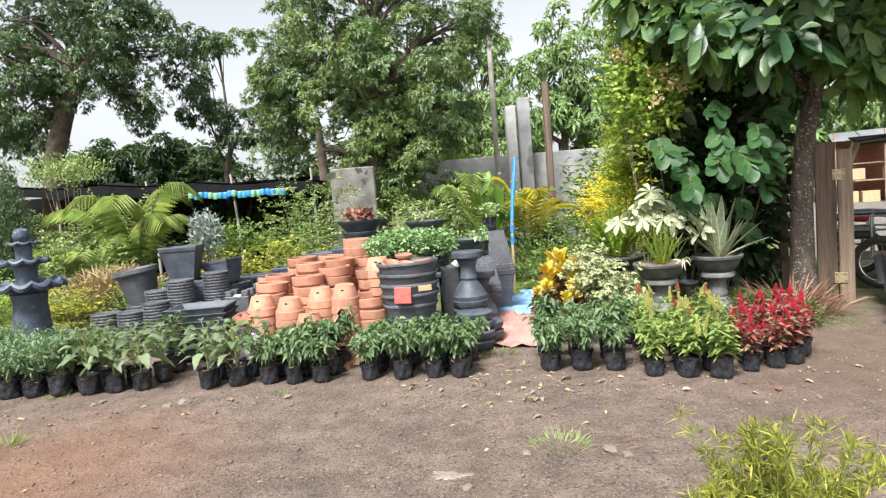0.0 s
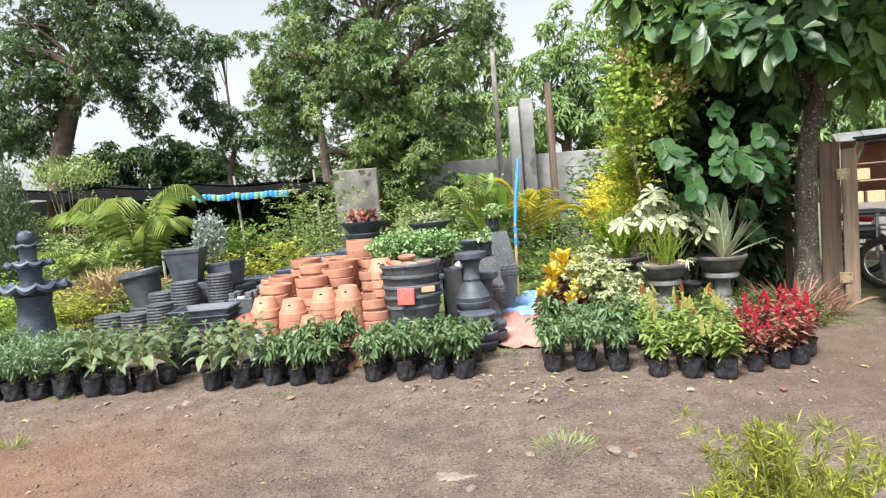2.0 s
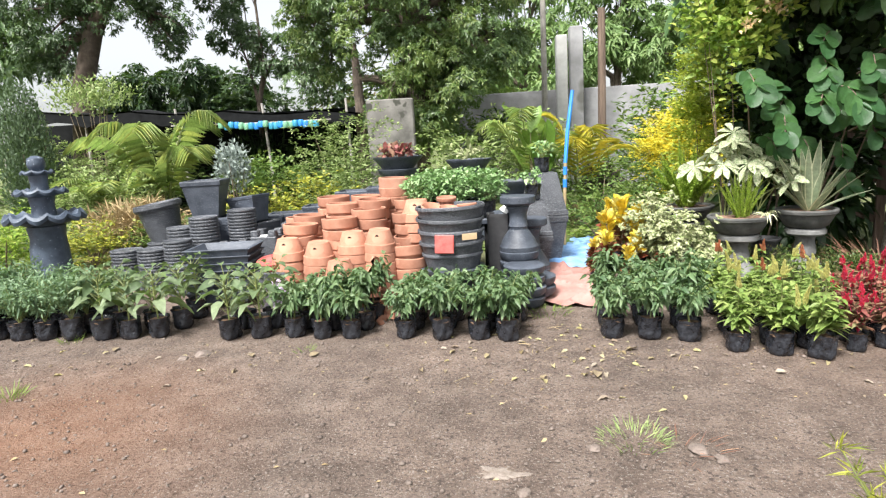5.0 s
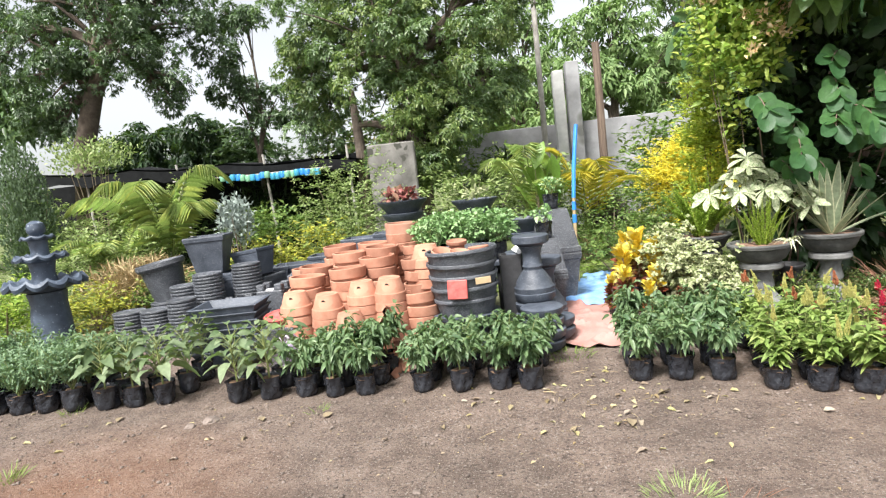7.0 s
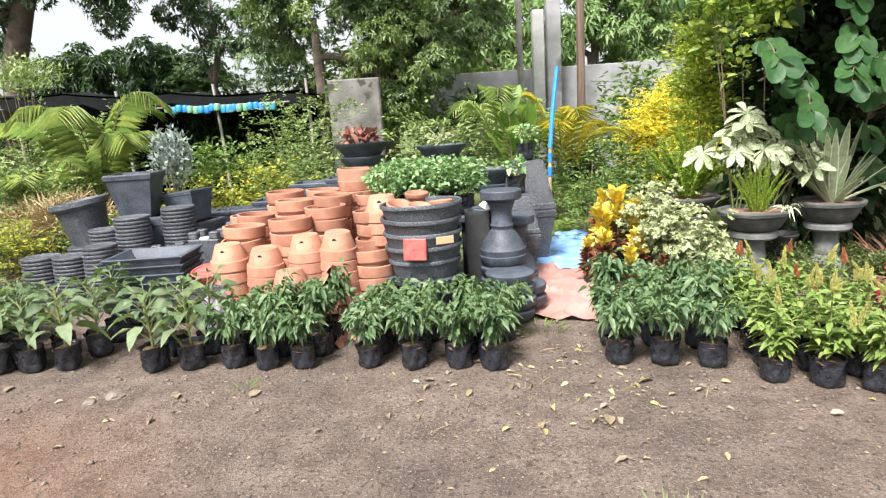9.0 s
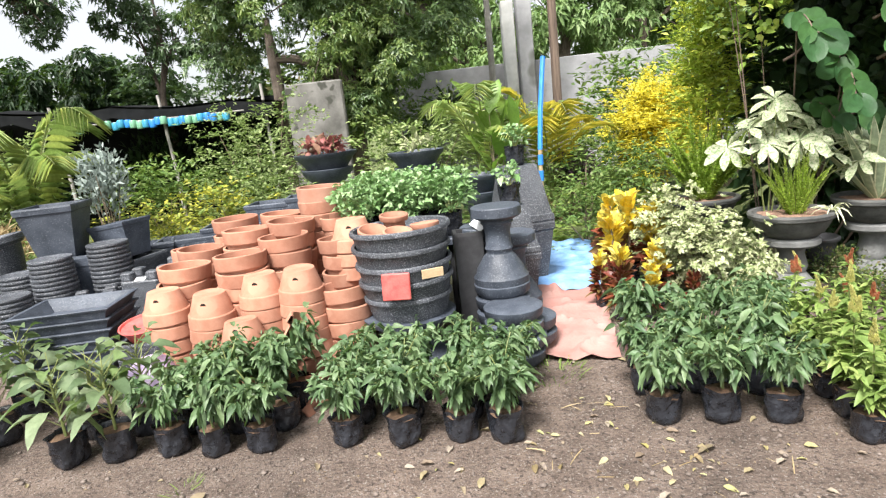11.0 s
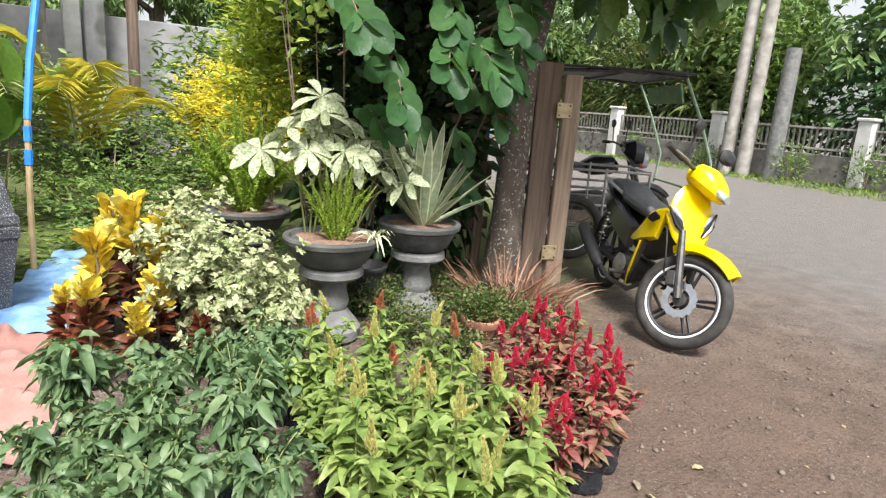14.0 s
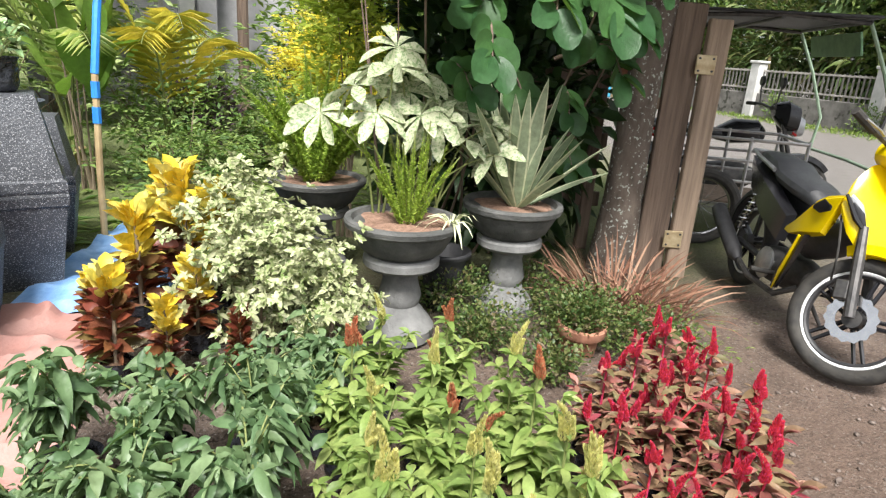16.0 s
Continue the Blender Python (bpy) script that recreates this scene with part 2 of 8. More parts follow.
M = dict(
    ground=ground_material(),
    bag=surface("black_film", (0.008, 0.009, 0.012), (0.034, 0.037, 0.045), 0.24, 26, 38, 1.0),
    soil=surface("potting_soil", (0.05, 0.03, 0.02), (0.20, 0.12, 0.07), 0.95, 40, 90, 1.0),
    husk=surface("coco_husk", (0.16, 0.09, 0.06), (0.34, 0.21, 0.15), 0.95, 45, 120, 1.0),
    terracotta=surface("fired_clay", (0.33, 0.142, 0.088), (0.46, 0.232, 0.155), 0.85, 9, 90, 0.15, vary=0.2, speck=((0.435, 0.225, 0.15), 7.0, 0.58)),
    clay_dust=surface("chalky_clay", (0.33, 0.155, 0.10), (0.44, 0.25, 0.18), 0.9, 7, 80, 0.15),
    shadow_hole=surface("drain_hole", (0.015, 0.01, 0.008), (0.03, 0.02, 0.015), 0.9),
    terrazzo=surface("black_terrazzo", (0.026, 0.029, 0.036), (0.07, 0.076, 0.088), 0.5, 8, 80, 0.5, speck=((0.27, 0.28, 0.30), 175.0, 0.575), vary=0.2),
    blackpot=surface("painted_cement", (0.026, 0.033, 0.047), (0.082, 0.096, 0.122), 0.55, 7, 70, 0.35, speck=((0.15, 0.165, 0.19), 120.0, 0.61), vary=0.2),
    grey_cement=surface("grey_cement", (0.09, 0.092, 0.09), (0.22, 0.22, 0.215), 0.85, 9, 60, 0.4, vary=0.1),
    urn=surface("weathered_urn", (0.04, 0.042, 0.04), (0.125, 0.125, 0.12), 0.8, 10, 70, 0.45),
    fountain=surface("slate_paint", (0.026, 0.036, 0.056), (0.085, 0.112, 0.155), 0.55, 8, 60, 0.3, speck=((0.2, 0.23, 0.28), 35.0, 0.66)),
    bark=surface("bark", (0.06, 0.045, 0.035), (0.17, 0.135, 0.105), 0.95, 7, 45, 1.0),
    lichen_bark=surface("lichen_bark", (0.05, 0.038, 0.03), (0.17, 0.135, 0.11), 0.95, 10, 55, 1.0, speck=((0.36, 0.38, 0.34), 38.0, 0.59), grain=0.45),
    stem=surface("green_stem", (0.10, 0.14, 0.04), (0.22, 0.24, 0.08), 0.6),
    twig=surface("twig", (0.12, 0.09, 0.06), (0.24, 0.19, 0.13), 0.9),
    plank=surface("raw_plank", (0.15, 0.108, 0.078), (0.38, 0.285, 0.21), 0.85, 26, 90, 0.7, grain=0.06),
    dark_plank=surface("dark_plank", (0.075, 0.052, 0.04), (0.21, 0.152, 0.115), 0.9, 24, 90, 0.7, grain=0.06),
    brass=surface("old_hinge", (0.35, 0.26, 0.14), (0.55, 0.46, 0.30), 0.55, 20, 90, 0.2, 0.4),
    concrete=surface("wall_render", (0.19, 0.19, 0.195), (0.36, 0.36, 0.37), 0.9, 2.2, 30, 0.3, speck=((0.14, 0.14, 0.13), 1.1, 0.60)),
    old_concrete=surface("stained_concrete", (0.075, 0.072, 0.064), (0.21, 0.20, 0.185), 0.95, 3.2, 30, 0.5, speck=((0.05, 0.05, 0.04), 4.0, 0.60)),
    white_paint=surface("dull_white_paint", (0.40, 0.40, 0.39), (0.60, 0.60, 0.58), 0.8, 4, 40, 0.1),
    pole=surface("weathered_pole", (0.20, 0.185, 0.165), (0.42, 0.40, 0.37), 0.9, 4, 50, 0.3),
    net=surface("shade_net", (0.006, 0.0065, 0.007), (0.016, 0.017, 0.018), 0.95, 5, 90, 0.4),
    tin=surface("roof_sheet", (0.15, 0.16, 0.175), (0.34, 0.36, 0.39), 0.45, 3, 40, 0.1, 0.3),
    blue_tarp=surface("blue_tarp", (0.10, 0.24, 0.50), (0.30, 0.48, 0.76), 0.5, 9, 60, 0.35),
    pink_tarp=surface("faded_orange_tarp", (0.31, 0.145, 0.122), (0.41, 0.245, 0.215), 0.7, 3.5, 30, 0.6, speck=((0.25, 0.175, 0.155), 4.0, 0.56)),
    red_plastic=surface("red_plastic", (0.46, 0.06, 0.055), (0.62, 0.15, 0.13), 0.55, 20, 70, 0.2),
    card=surface("cardboard", (0.40, 0.28, 0.16), (0.55, 0.41, 0.25), 0.9),
    blue_pipe=surface("blue_pipe", (0.02, 0.17, 0.58), (0.04, 0.27, 0.72), 0.4, 9),
    bamboo=surface("bamboo", (0.28, 0.20, 0.10), (0.46, 0.35, 0.19), 0.7, 9),
    yellow=surface("yellow_gloss_paint", (0.78, 0.56, 0.0), (0.84, 0.63, 0.005), 0.22, 4, 30, 0.0),
    black_gloss=surface("black_gloss", (0.012, 0.012, 0.014), (0.02, 0.02, 0.023), 0.22, 4, 30, 0.0),
    black_matt=surface("black_plastic", (0.018, 0.018, 0.02), (0.04, 0.04, 0.043), 0.55, 20, 150, 0.15),
    vinyl=surface("seat_vinyl", (0.02, 0.021, 0.024), (0.04, 0.042, 0.046), 0.42, 25, 200, 0.3),
    rubber=surface("rubber", (0.016, 0.016, 0.016), (0.05, 0.046, 0.04), 0.8, 20, 80, 0.3),
    alloy=surface("grey_alloy", (0.30, 0.30, 0.31), (0.5, 0.5, 0.5), 0.4, 20, 80, 0.1, 0.8),
    dark_metal=surface("dark_metal", (0.04, 0.04, 0.042), (0.12, 0.115, 0.11), 0.5, 20, 80, 0.2, 0.6),
    chrome=surface("chrome", (0.55, 0.55, 0.56), (0.7, 0.7, 0.7), 0.18, 20, 80, 0.0, 1.0),
    rim_white=surface("white_rim_stripe", (0.72, 0.72, 0.72), (0.82, 0.82, 0.82), 0.5),
    lens=surface("lamp_lens", (0.30, 0.31, 0.32), (0.46, 0.47, 0.48), 0.1, 20, 50, 0.0, 0.3),
    red_lens=surface("red_lens", (0.4, 0.01, 0.01), (0.55, 0.02, 0.02), 0.2),
    green_sheet=surface("green_sheet", (0.10, 0.22, 0.11), (0.18, 0.33, 0.17), 0.6),
    green_pipe=surface("green_pipe", (0.20, 0.30, 0.20), (0.32, 0.42, 0.31), 0.5),
    rust_red=surface("red_iron", (0.25, 0.08, 0.05), (0.40, 0.16, 0.10), 0.7),
    stone=surface("field_stone", (0.10, 0.078, 0.066), (0.23, 0.187, 0.16), 0.95, 5, 60, 0.8),
    slab=surface("worn_concrete_slab", (0.15, 0.120, 0.098), (0.27, 0.232, 0.20), 0.95, 16, 60, 0.8, speck=((0.12, 0.09, 0.068), 9.0, 0.55)),
    lilac=surface("lilac_plastic", (0.45, 0.32, 0.55), (0.68, 0.56, 0.74), 0.5, 25, 60, 0.3),
    white_tag=surface("paper_tag", (0.72, 0.72, 0.72), (0.82, 0.82, 0.82), 0.7),
    aqua=surface("aqua_bottle", (0.03, 0.22, 0.36), (0.06, 0.32, 0.46), 0.35),
    lime=surface("lime_bottle", (0.12, 0.32, 0.20), (0.22, 0.42, 0.27), 0.35),
    # leaves
    mango=leafy("mango_leaf", [(0.055, 0.098, 0.036), (0.088, 0.150, 0.052), (0.138, 0.205, 0.075), (0.086, 0.152, 0.062)], 0.36, 0.25, gloss=0.5),
    mango_dark=leafy("old_mango_leaf", [(0.038, 0.07, 0.032), (0.062, 0.108, 0.046), (0.10, 0.155, 0.066), (0.062, 0.115, 0.055)], 0.36, 0.22, gloss=0.5),
    mango_young=leafy("mango_leaf_light", [(0.09, 0.152, 0.045), (0.145, 0.215, 0.062), (0.22, 0.27, 0.085)], 0.4, 0.28, gloss=0.45),
    far_leaf=leafy("far_leaf", [(0.12, 0.20, 0.07), (0.18, 0.28, 0.10), (0.27, 0.36, 0.15)], 0.5, 0.3),
    # near-black: on gate hedge and shade house shrubs the shade is in this colour
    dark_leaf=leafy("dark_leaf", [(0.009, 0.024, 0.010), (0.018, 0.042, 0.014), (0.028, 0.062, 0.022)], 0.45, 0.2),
    talisay=leafy("broad_leaf", [(0.034, 0.085, 0.04), (0.052, 0.12, 0.052), (0.082, 0.16, 0.068), (0.12, 0.205, 0.075)], 0.38, 0.3, gloss=0.55),
    talisay_young=leafy("young_broad_leaf", [(0.07, 0.145, 0.05), (0.12, 0.21, 0.065), (0.20, 0.31, 0.085), (0.09, 0.175, 0.06)], 0.38, 0.34, gloss=0.55),
    cassia=leafy("round_leaflet", [(0.017, 0.052, 0.021), (0.029, 0.078, 0.028), (0.052, 0.125, 0.037), (0.031, 0.086, 0.031)], 0.42, 0.28),
    vine=leafy("vine_leaf", [(0.15, 0.25, 0.05), (0.24, 0.37, 0.065), (0.36, 0.47, 0.09), (0.48, 0.54, 0.13)], 0.4, 0.45),
    vine_lime=leafy("lime_leaf", [(0.26, 0.36, 0.05), (0.42, 0.50, 0.07), (0.58, 0.60, 0.10), (0.34, 0.45, 0.06)], 0.45, 0.45),
    peach_flower=leafy("peach_flower", [(0.74, 0.55, 0.30), (0.82, 0.68, 0.44), (0.72, 0.44, 0.20)], 0.6, 0.3),
    pepper=leafy("pepper_leaf", [(0.06, 0.112, 0.05), (0.10, 0.168, 0.072), (0.19, 0.265, 0.13), (0.08, 0.142, 0.062), (0.13, 0.205, 0.09)], 0.45, 0.26, gloss=0.4),
    eggplant=leafy("eggplant_leaf", [(0.07, 0.11, 0.055), (0.12, 0.17, 0.08), (0.21, 0.26, 0.15), (0.09, 0.14, 0.065), (0.14, 0.20, 0.07)], 0.55, 0.25),
    feather=leafy("feathery_leaf", [(0.09, 0.155, 0.085), (0.14, 0.22, 0.12), (0.21, 0.30, 0.17)], 0.5, 0.25),
    celosia=leafy("celosia_leaf", [(0.13, 0.20, 0.05), (0.20, 0.285, 0.075), (0.31, 0.38, 0.12), (0.16, 0.25, 0.07)], 0.42, 0.32),
    celosia_red=leafy("celosia_red_leaf", [(0.13, 0.13, 0.055), (0.24, 0.08, 0.07), (0.22, 0.21, 0.10), (0.30, 0.06, 0.08), (0.20, 0.16, 0.08), (0.38, 0.17, 0.14), (0.28, 0.22, 0.11)], 0.45, 0.28),
    plume_yellow=leafy("yellow_plume", [(0.58, 0.56, 0.19), (0.70, 0.66, 0.28), (0.48, 0.50, 0.15)], 0.7, 0.4),
    plume_red=leafy("red_plume", [(0.58, 0.03, 0.05), (0.72, 0.07, 0.10), (0.62, 0.06, 0.20)], 0.7, 0.4),
    plume_orange=leafy("orange_plume", [(0.42, 0.10, 0.05), (0.48, 0.18, 0.09), (0.40, 0.24, 0.12)], 0.6, 0.2),
    basil=leafy("basil_leaf", [(0.14, 0.26, 0.09), (0.22, 0.36, 0.15), (0.36, 0.48, 0.26)], 0.38, 0.22),
    croton_yellow=leafy("croton_yellow", [(0.66, 0.46, 0.03), (0.76, 0.58, 0.06), (0.70, 0.62, 0.20), (0.62, 0.54, 0.08)], 0.4, 0.25),
    croton_red=leafy("croton_red", [(0.13, 0.03, 0.02), (0.22, 0.06, 0.03), (0.13, 0.12, 0.035), (0.17, 0.035, 0.03)], 0.35, 0.2),
    cream=leafy("cream_leaf", [(0.40, 0.42, 0.23), (0.50, 0.51, 0.32), (0.28, 0.34, 0.14)], 0.5, 0.25, patch=((0.15, 0.23, 0.06), 60.0, 0.58)),
    cream_big=leafy("cream_umbrella_leaf", [(0.32, 0.36, 0.21), (0.46, 0.48, 0.33), (0.38, 0.42, 0.25)], 0.4, 0.25, patch=((0.20, 0.28, 0.13), 75.0, 0.54)),
    striped=leafy("striped_agave", [(0.52, 0.55, 0.34), (0.60, 0.62, 0.42), (0.46, 0.50, 0.29)], 0.45, 0.15),
    foxtail=leafy("foxtail_needle", [(0.19, 0.30, 0.034), (0.29, 0.41, 0.052), (0.42, 0.49, 0.085)], 0.5, 0.3),
    foxtail_dark=leafy("old_foxtail_needle", [(0.15, 0.25, 0.03), (0.24, 0.36, 0.045), (0.38, 0.47, 0.08)], 0.5, 0.3),
    hedge=leafy("small_hedge_leaf", [(0.065, 0.125, 0.035), (0.115, 0.19, 0.05), (0.185, 0.265, 0.075), (0.14, 0.17, 0.05)], 0.45, 0.25),
    box=leafy("box_leaf", [(0.035, 0.07, 0.02), (0.065, 0.11, 0.03), (0.13, 0.165, 0.05), (0.13, 0.10, 0.05)], 0.45, 0.2),
    olive=leafy("olive_shrub_leaf", [(0.180, 0.255, 0.090), (0.255, 0.330, 0.128), (0.360, 0.405, 0.180)], 0.5, 0.28),
    airy=leafy("airy_shrub_leaf", [(0.14, 0.20, 0.07), (0.22, 0.29, 0.11), (0.34, 0.39, 0.18)], 0.5, 0.28),
    golden=leafy("golden_leaf", [(0.70, 0.61, 0.06), (0.82, 0.74, 0.12), (0.62, 0.56, 0.06)], 0.45, 0.45),
    duranta=leafy("duranta_leaf", [(0.30, 0.34, 0.05), (0.50, 0.47, 0.06), (0.16, 0.25, 0.05), (0.38, 0.36, 0.09), (0.24, 0.31, 0.06)], 0.5, 0.3),
    olive_gold=leafy("fine_golden_leaf", [(0.12, 0.15, 0.025), (0.22, 0.25, 0.035), (0.38, 0.38, 0.06)], 0.5, 0.25),
    purple=leafy("purple_leaf", [(0.06, 0.035, 0.05), (0.12, 0.075, 0.10), (0.09, 0.09, 0.06)], 0.45, 0.2),
    silver=leafy("silver_leaf", [(0.20, 0.25, 0.22), (0.36, 0.42, 0.38)], 0.6, 0.2),
    palm=leafy("palm_leaflet", [(0.24, 0.33, 0.12), (0.38, 0.46, 0.18), (0.56, 0.58, 0.20)], 0.4, 0.45),
    palm_gold=leafy("yellowed_palm_leaflet", [(0.40, 0.38, 0.05), (0.62, 0.52, 0.07), (0.34, 0.40, 0.06)], 0.4, 0.45),
    banana=leafy("broad_green", [(0.120, 0.228, 0.036), (0.192, 0.300, 0.060)], 0.38, 0.3),
    dry_grass=leafy("dry_red_grass", [(0.16, 0.075, 0.05), (0.26, 0.13, 0.085), (0.36, 0.23, 0.15)], 0.6, 0.2),
    straw=leafy("straw", [(0.36, 0.27, 0.14), (0.48, 0.38, 0.22), (0.28, 0.20, 0.10)], 0.8, 0.15),
    grass=leafy("grass_blade", [(0.100, 0.175, 0.031), (0.175, 0.263, 0.050), (0.275, 0.325, 0.100)], 0.5, 0.3),
    fallen=leafy("fallen_leaf", [(0.34, 0.29, 0.12), (0.40, 0.35, 0.22), (0.20, 0.15, 0.07), (0.36, 0.31, 0.25), (0.16, 0.11, 0.07)], 0.65, 0.15),
    golden_litter=leafy("yellow_leaf_scrap", [(0.42, 0.36, 0.12), (0.40, 0.37, 0.20), (0.30, 0.29, 0.12)], 0.65, 0.15),
    brown_litter=leafy("brown_leaf_crumb", [(0.10, 0.065, 0.04), (0.20, 0.14, 0.09), (0.32, 0.26, 0.18)], 0.8, 0.1),
    agave_green=leafy("agave_stripe", [(0.22, 0.28, 0.17), (0.28, 0.34, 0.22), (0.34, 0.39, 0.26)], 0.45, 0.1),
    pink_leaf=leafy("red_bromeliad", [(0.24, 0.07, 0.065), (0.32, 0.13, 0.11), (0.18, 0.17, 0.08)], 0.5, 0.2),
    cypress=leafy("cypress_scale", [(0.07, 0.11, 0.06), (0.11, 0.16, 0.09)], 0.6, 0.2),
)

M["net"].node_tree.nodes["Principled BSDF"].inputs["Specular IOR Level"].default_value = 0.1


# ---- shapes ----
class Geo:
    """Vertices and faces that become one mesh."""

    def __init__(self):
        self.v, self.f = [], []

    def add(self, v, f, m=None):
        k = len(self.v)
        self.v += [tuple(m @ Vector(p)) for p in v] if m is not None else [tuple(p) for p in v]
        self.f += [tuple(i + k for i in q) for q in f]
        return self


def tri_mesh(name, v, t, mat, smooth=True):
    """A mesh of triangles from arrays."""
    me = bpy.data.meshes.new(name)
    v, t = np.asarray(v, np.float32), np.asarray(t, np.int32)
    me.vertices.add(len(v))
    me.vertices.foreach_set("co", v.ravel())
    me.loops.add(t.size)
    me.loops.foreach_set("vertex_index", t.ravel())
    me.polygons.add(len(t))
    me.polygons.foreach_set("loop_start", np.arange(0, t.size, 3, dtype=np.int32))
    me.polygons.foreach_set("use_smooth", np.full(len(t), smooth))
    me.materials.append(mat)
    me.update(calc_edges=True)
    return me


def mesh_of(name, geo, mat, smooth=True, sharp=35):
    me = bpy.data.meshes.new(name)
    me.from_pydata(geo.v, [], geo.f)
    me.materials.append(mat)
    bm = bmesh.new()
    bm.from_mesh(me)
    bmesh.ops.recalc_face_normals(bm, faces=bm.faces)
    bm.to_mesh(me)
    bm.free()
    if smooth:
        me.polygons.foreach_set("use_smooth", np.full(len(me.polygons), True))
        me.set_sharp_from_angle(angle=radians(sharp))
    return me


def thing(name, label, category, at=None, group="", kind=""):
    ob = tagged(new(name), label, category, group, kind)
    ob.empty_display_size = 0.1
    if at is not None:
        ob.matrix_basis = at
    return ob


SMALL = {"foliage", "stem", "plume", "blossom", "needle", "lower_foliage", "upper_foliage", "crown", "rachis"}


def part(name, shape, mat, parent, label="", smooth=True, at=None):
    me = shape if isinstance(shape, bpy.types.Mesh) else mesh_of(name, shape, mat, smooth)
    ob = new(name, me)
    if parent is not None:
        ob.parent = parent
    if at is not None:
        ob.matrix_basis = at
    if name in SMALL:
        ob["kind"] = "stuff"
    return tagged(ob, label)


def solo(name, shape, mat, label, category, at=None, group="", kind="", smooth=True):
    ob = part(name, shape, mat, None, label, smooth, at)
    return tagged(ob, label, category, group, kind)


def lathe(profile, seg=24, geo=None, m=None, wave=None, turn=0.0, caps=True):
    """Turns (radius, height) pairs about z; wave(angle, radius, height) may move the radius."""
    geo = geo or Geo()
    v, f = [], []
    for r, z in profile:
        for i in range(seg):
            a = 2 * math.pi * i / seg + turn
            q = wave(a, r, z) if wave else r
            v.append((q * math.cos(a), q * math.sin(a), z))
    k = len(profile)
    for j in range(k - 1):
        for i in range(seg):
            f.append((j * seg + i, j * seg + (i + 1) % seg, (j + 1) * seg + (i + 1) % seg, (j + 1) * seg + i))
    if caps:
        f.append(tuple(range(seg))[::-1])
        f.append(tuple((k - 1) * seg + i for i in range(seg)))
    return geo.add(v, f, m)


def box(sx, sy, sz, bevel=0.006, geo=None, m=None):
    """A box that stands on z = 0, with chamfered edges."""
    bm = bmesh.new()
    bmesh.ops.create_cube(bm, size=1, matrix=Matrix.Translation((0, 0, sz / 2)) @ Matrix.Diagonal((sx, sy, sz, 1)))
    if bevel:
        bmesh.ops.bevel(bm, geom=bm.edges[:], offset=min(bevel, 0.3 * min(sx, sy, sz)), segments=1, affect="EDGES")
    geo = geo or Geo()
    bm.verts.index_update()
    geo.add([v.co for v in bm.verts], [[v.index for v in q.verts] for q in bm.faces], m)
    bm.free()
    return geo


def tube(points, radii, seg=8, geo=None, m=None):
    """A tapered tube along points."""
    geo = geo or Geo()
    pts = [Vector(p) for p in points]
    if isinstance(radii, (int, float)):
        radii = [radii] * len(pts)
    v, f = [], []
    ref = Vector((0.31, 0.17, 0.93)).normalized()
    for i, p in enumerate(pts):
        d = (pts[min(i + 1, len(pts) - 1)] - pts[max(i - 1, 0)]).normalized()
        if abs(d.dot(ref)) > 0.95:
            ref = Vector((0.9, 0.3, 0.1)).normalized()
        a = d.cross(ref).normalized()
        b = d.cross(a)
        for k in range(seg):
            w = 2 * math.pi * k / seg
            v.append(p + radii[i] * (math.cos(w) * a + math.sin(w) * b))
    for j in range(len(pts) - 1):
        for i in range(seg):
            f.append((j * seg + i, j * seg + (i + 1) % seg, (j + 1) * seg + (i + 1) % seg, (j + 1) * seg + i))
    f.append(tuple(range(seg)))
    f.append(tuple((len(pts) - 1) * seg + i for i in range(seg))[::-1])
    return geo.add(v, f, m)


def bend(a, b, sag=0.0, n=6, side=(0, 0, 1)):
    """Points from a to b, bowed by sag along side."""
    a, b, s = Vector(a), Vector(b), Vector(side)
    return [a.lerp(b, i / n) + s * sag * math.sin(math.pi * i / n) for i in range(n + 1)]


def loft(rings, geo=None, m=None):
    geo = geo or Geo()
    k = len(rings[0])
    v = [p for r in rings for p in r]
    f = [(j * k + i, j * k + (i + 1) % k, (j + 1) * k + (i + 1) % k, (j + 1) * k + i) for j in range(len(rings) - 1) for i in range(k)]
    f += [tuple(range(k))[::-1], tuple((len(rings) - 1) * k + i for i in range(k))]
    return geo.add(v, f, m)


def ring(x, y, z, ry, rz, n=14, power=2.4, lean=0.0):
    """A rounded ring across x."""
    out = []
    for i in range(n):
        a = 2 * math.pi * i / n
        c, s = math.cos(a), math.sin(a)
        cy = math.copysign(abs(c) ** (2 / power), c) * ry
        cz = math.copysign(abs(s) ** (2 / power), s) * rz
        out.append((x + lean * cz, y + cy, z + cz))
    return out


def torus(big, small, seg=36, sides=10, geo=None, m=None, flat=1.0):
    """A ring about the y axis."""
    geo = geo or Geo()
    v, f = [], []
    for i in range(seg):
        a = 2 * math.pi * i / seg
        for j in range(sides):
            b = 2 * math.pi * j / sides
            r = big + small * math.cos(b)
            v.append((r * math.cos(a), small * flat * math.sin(b), r * math.sin(a)))
    for i in range(seg):
        for j in range(sides):
            f.append((i * sides + j, i * sides + (j + 1) % sides, ((i + 1) % seg) * sides + (j + 1) % sides, ((i + 1) % seg) * sides + j))
    return geo.add(v, f, m)


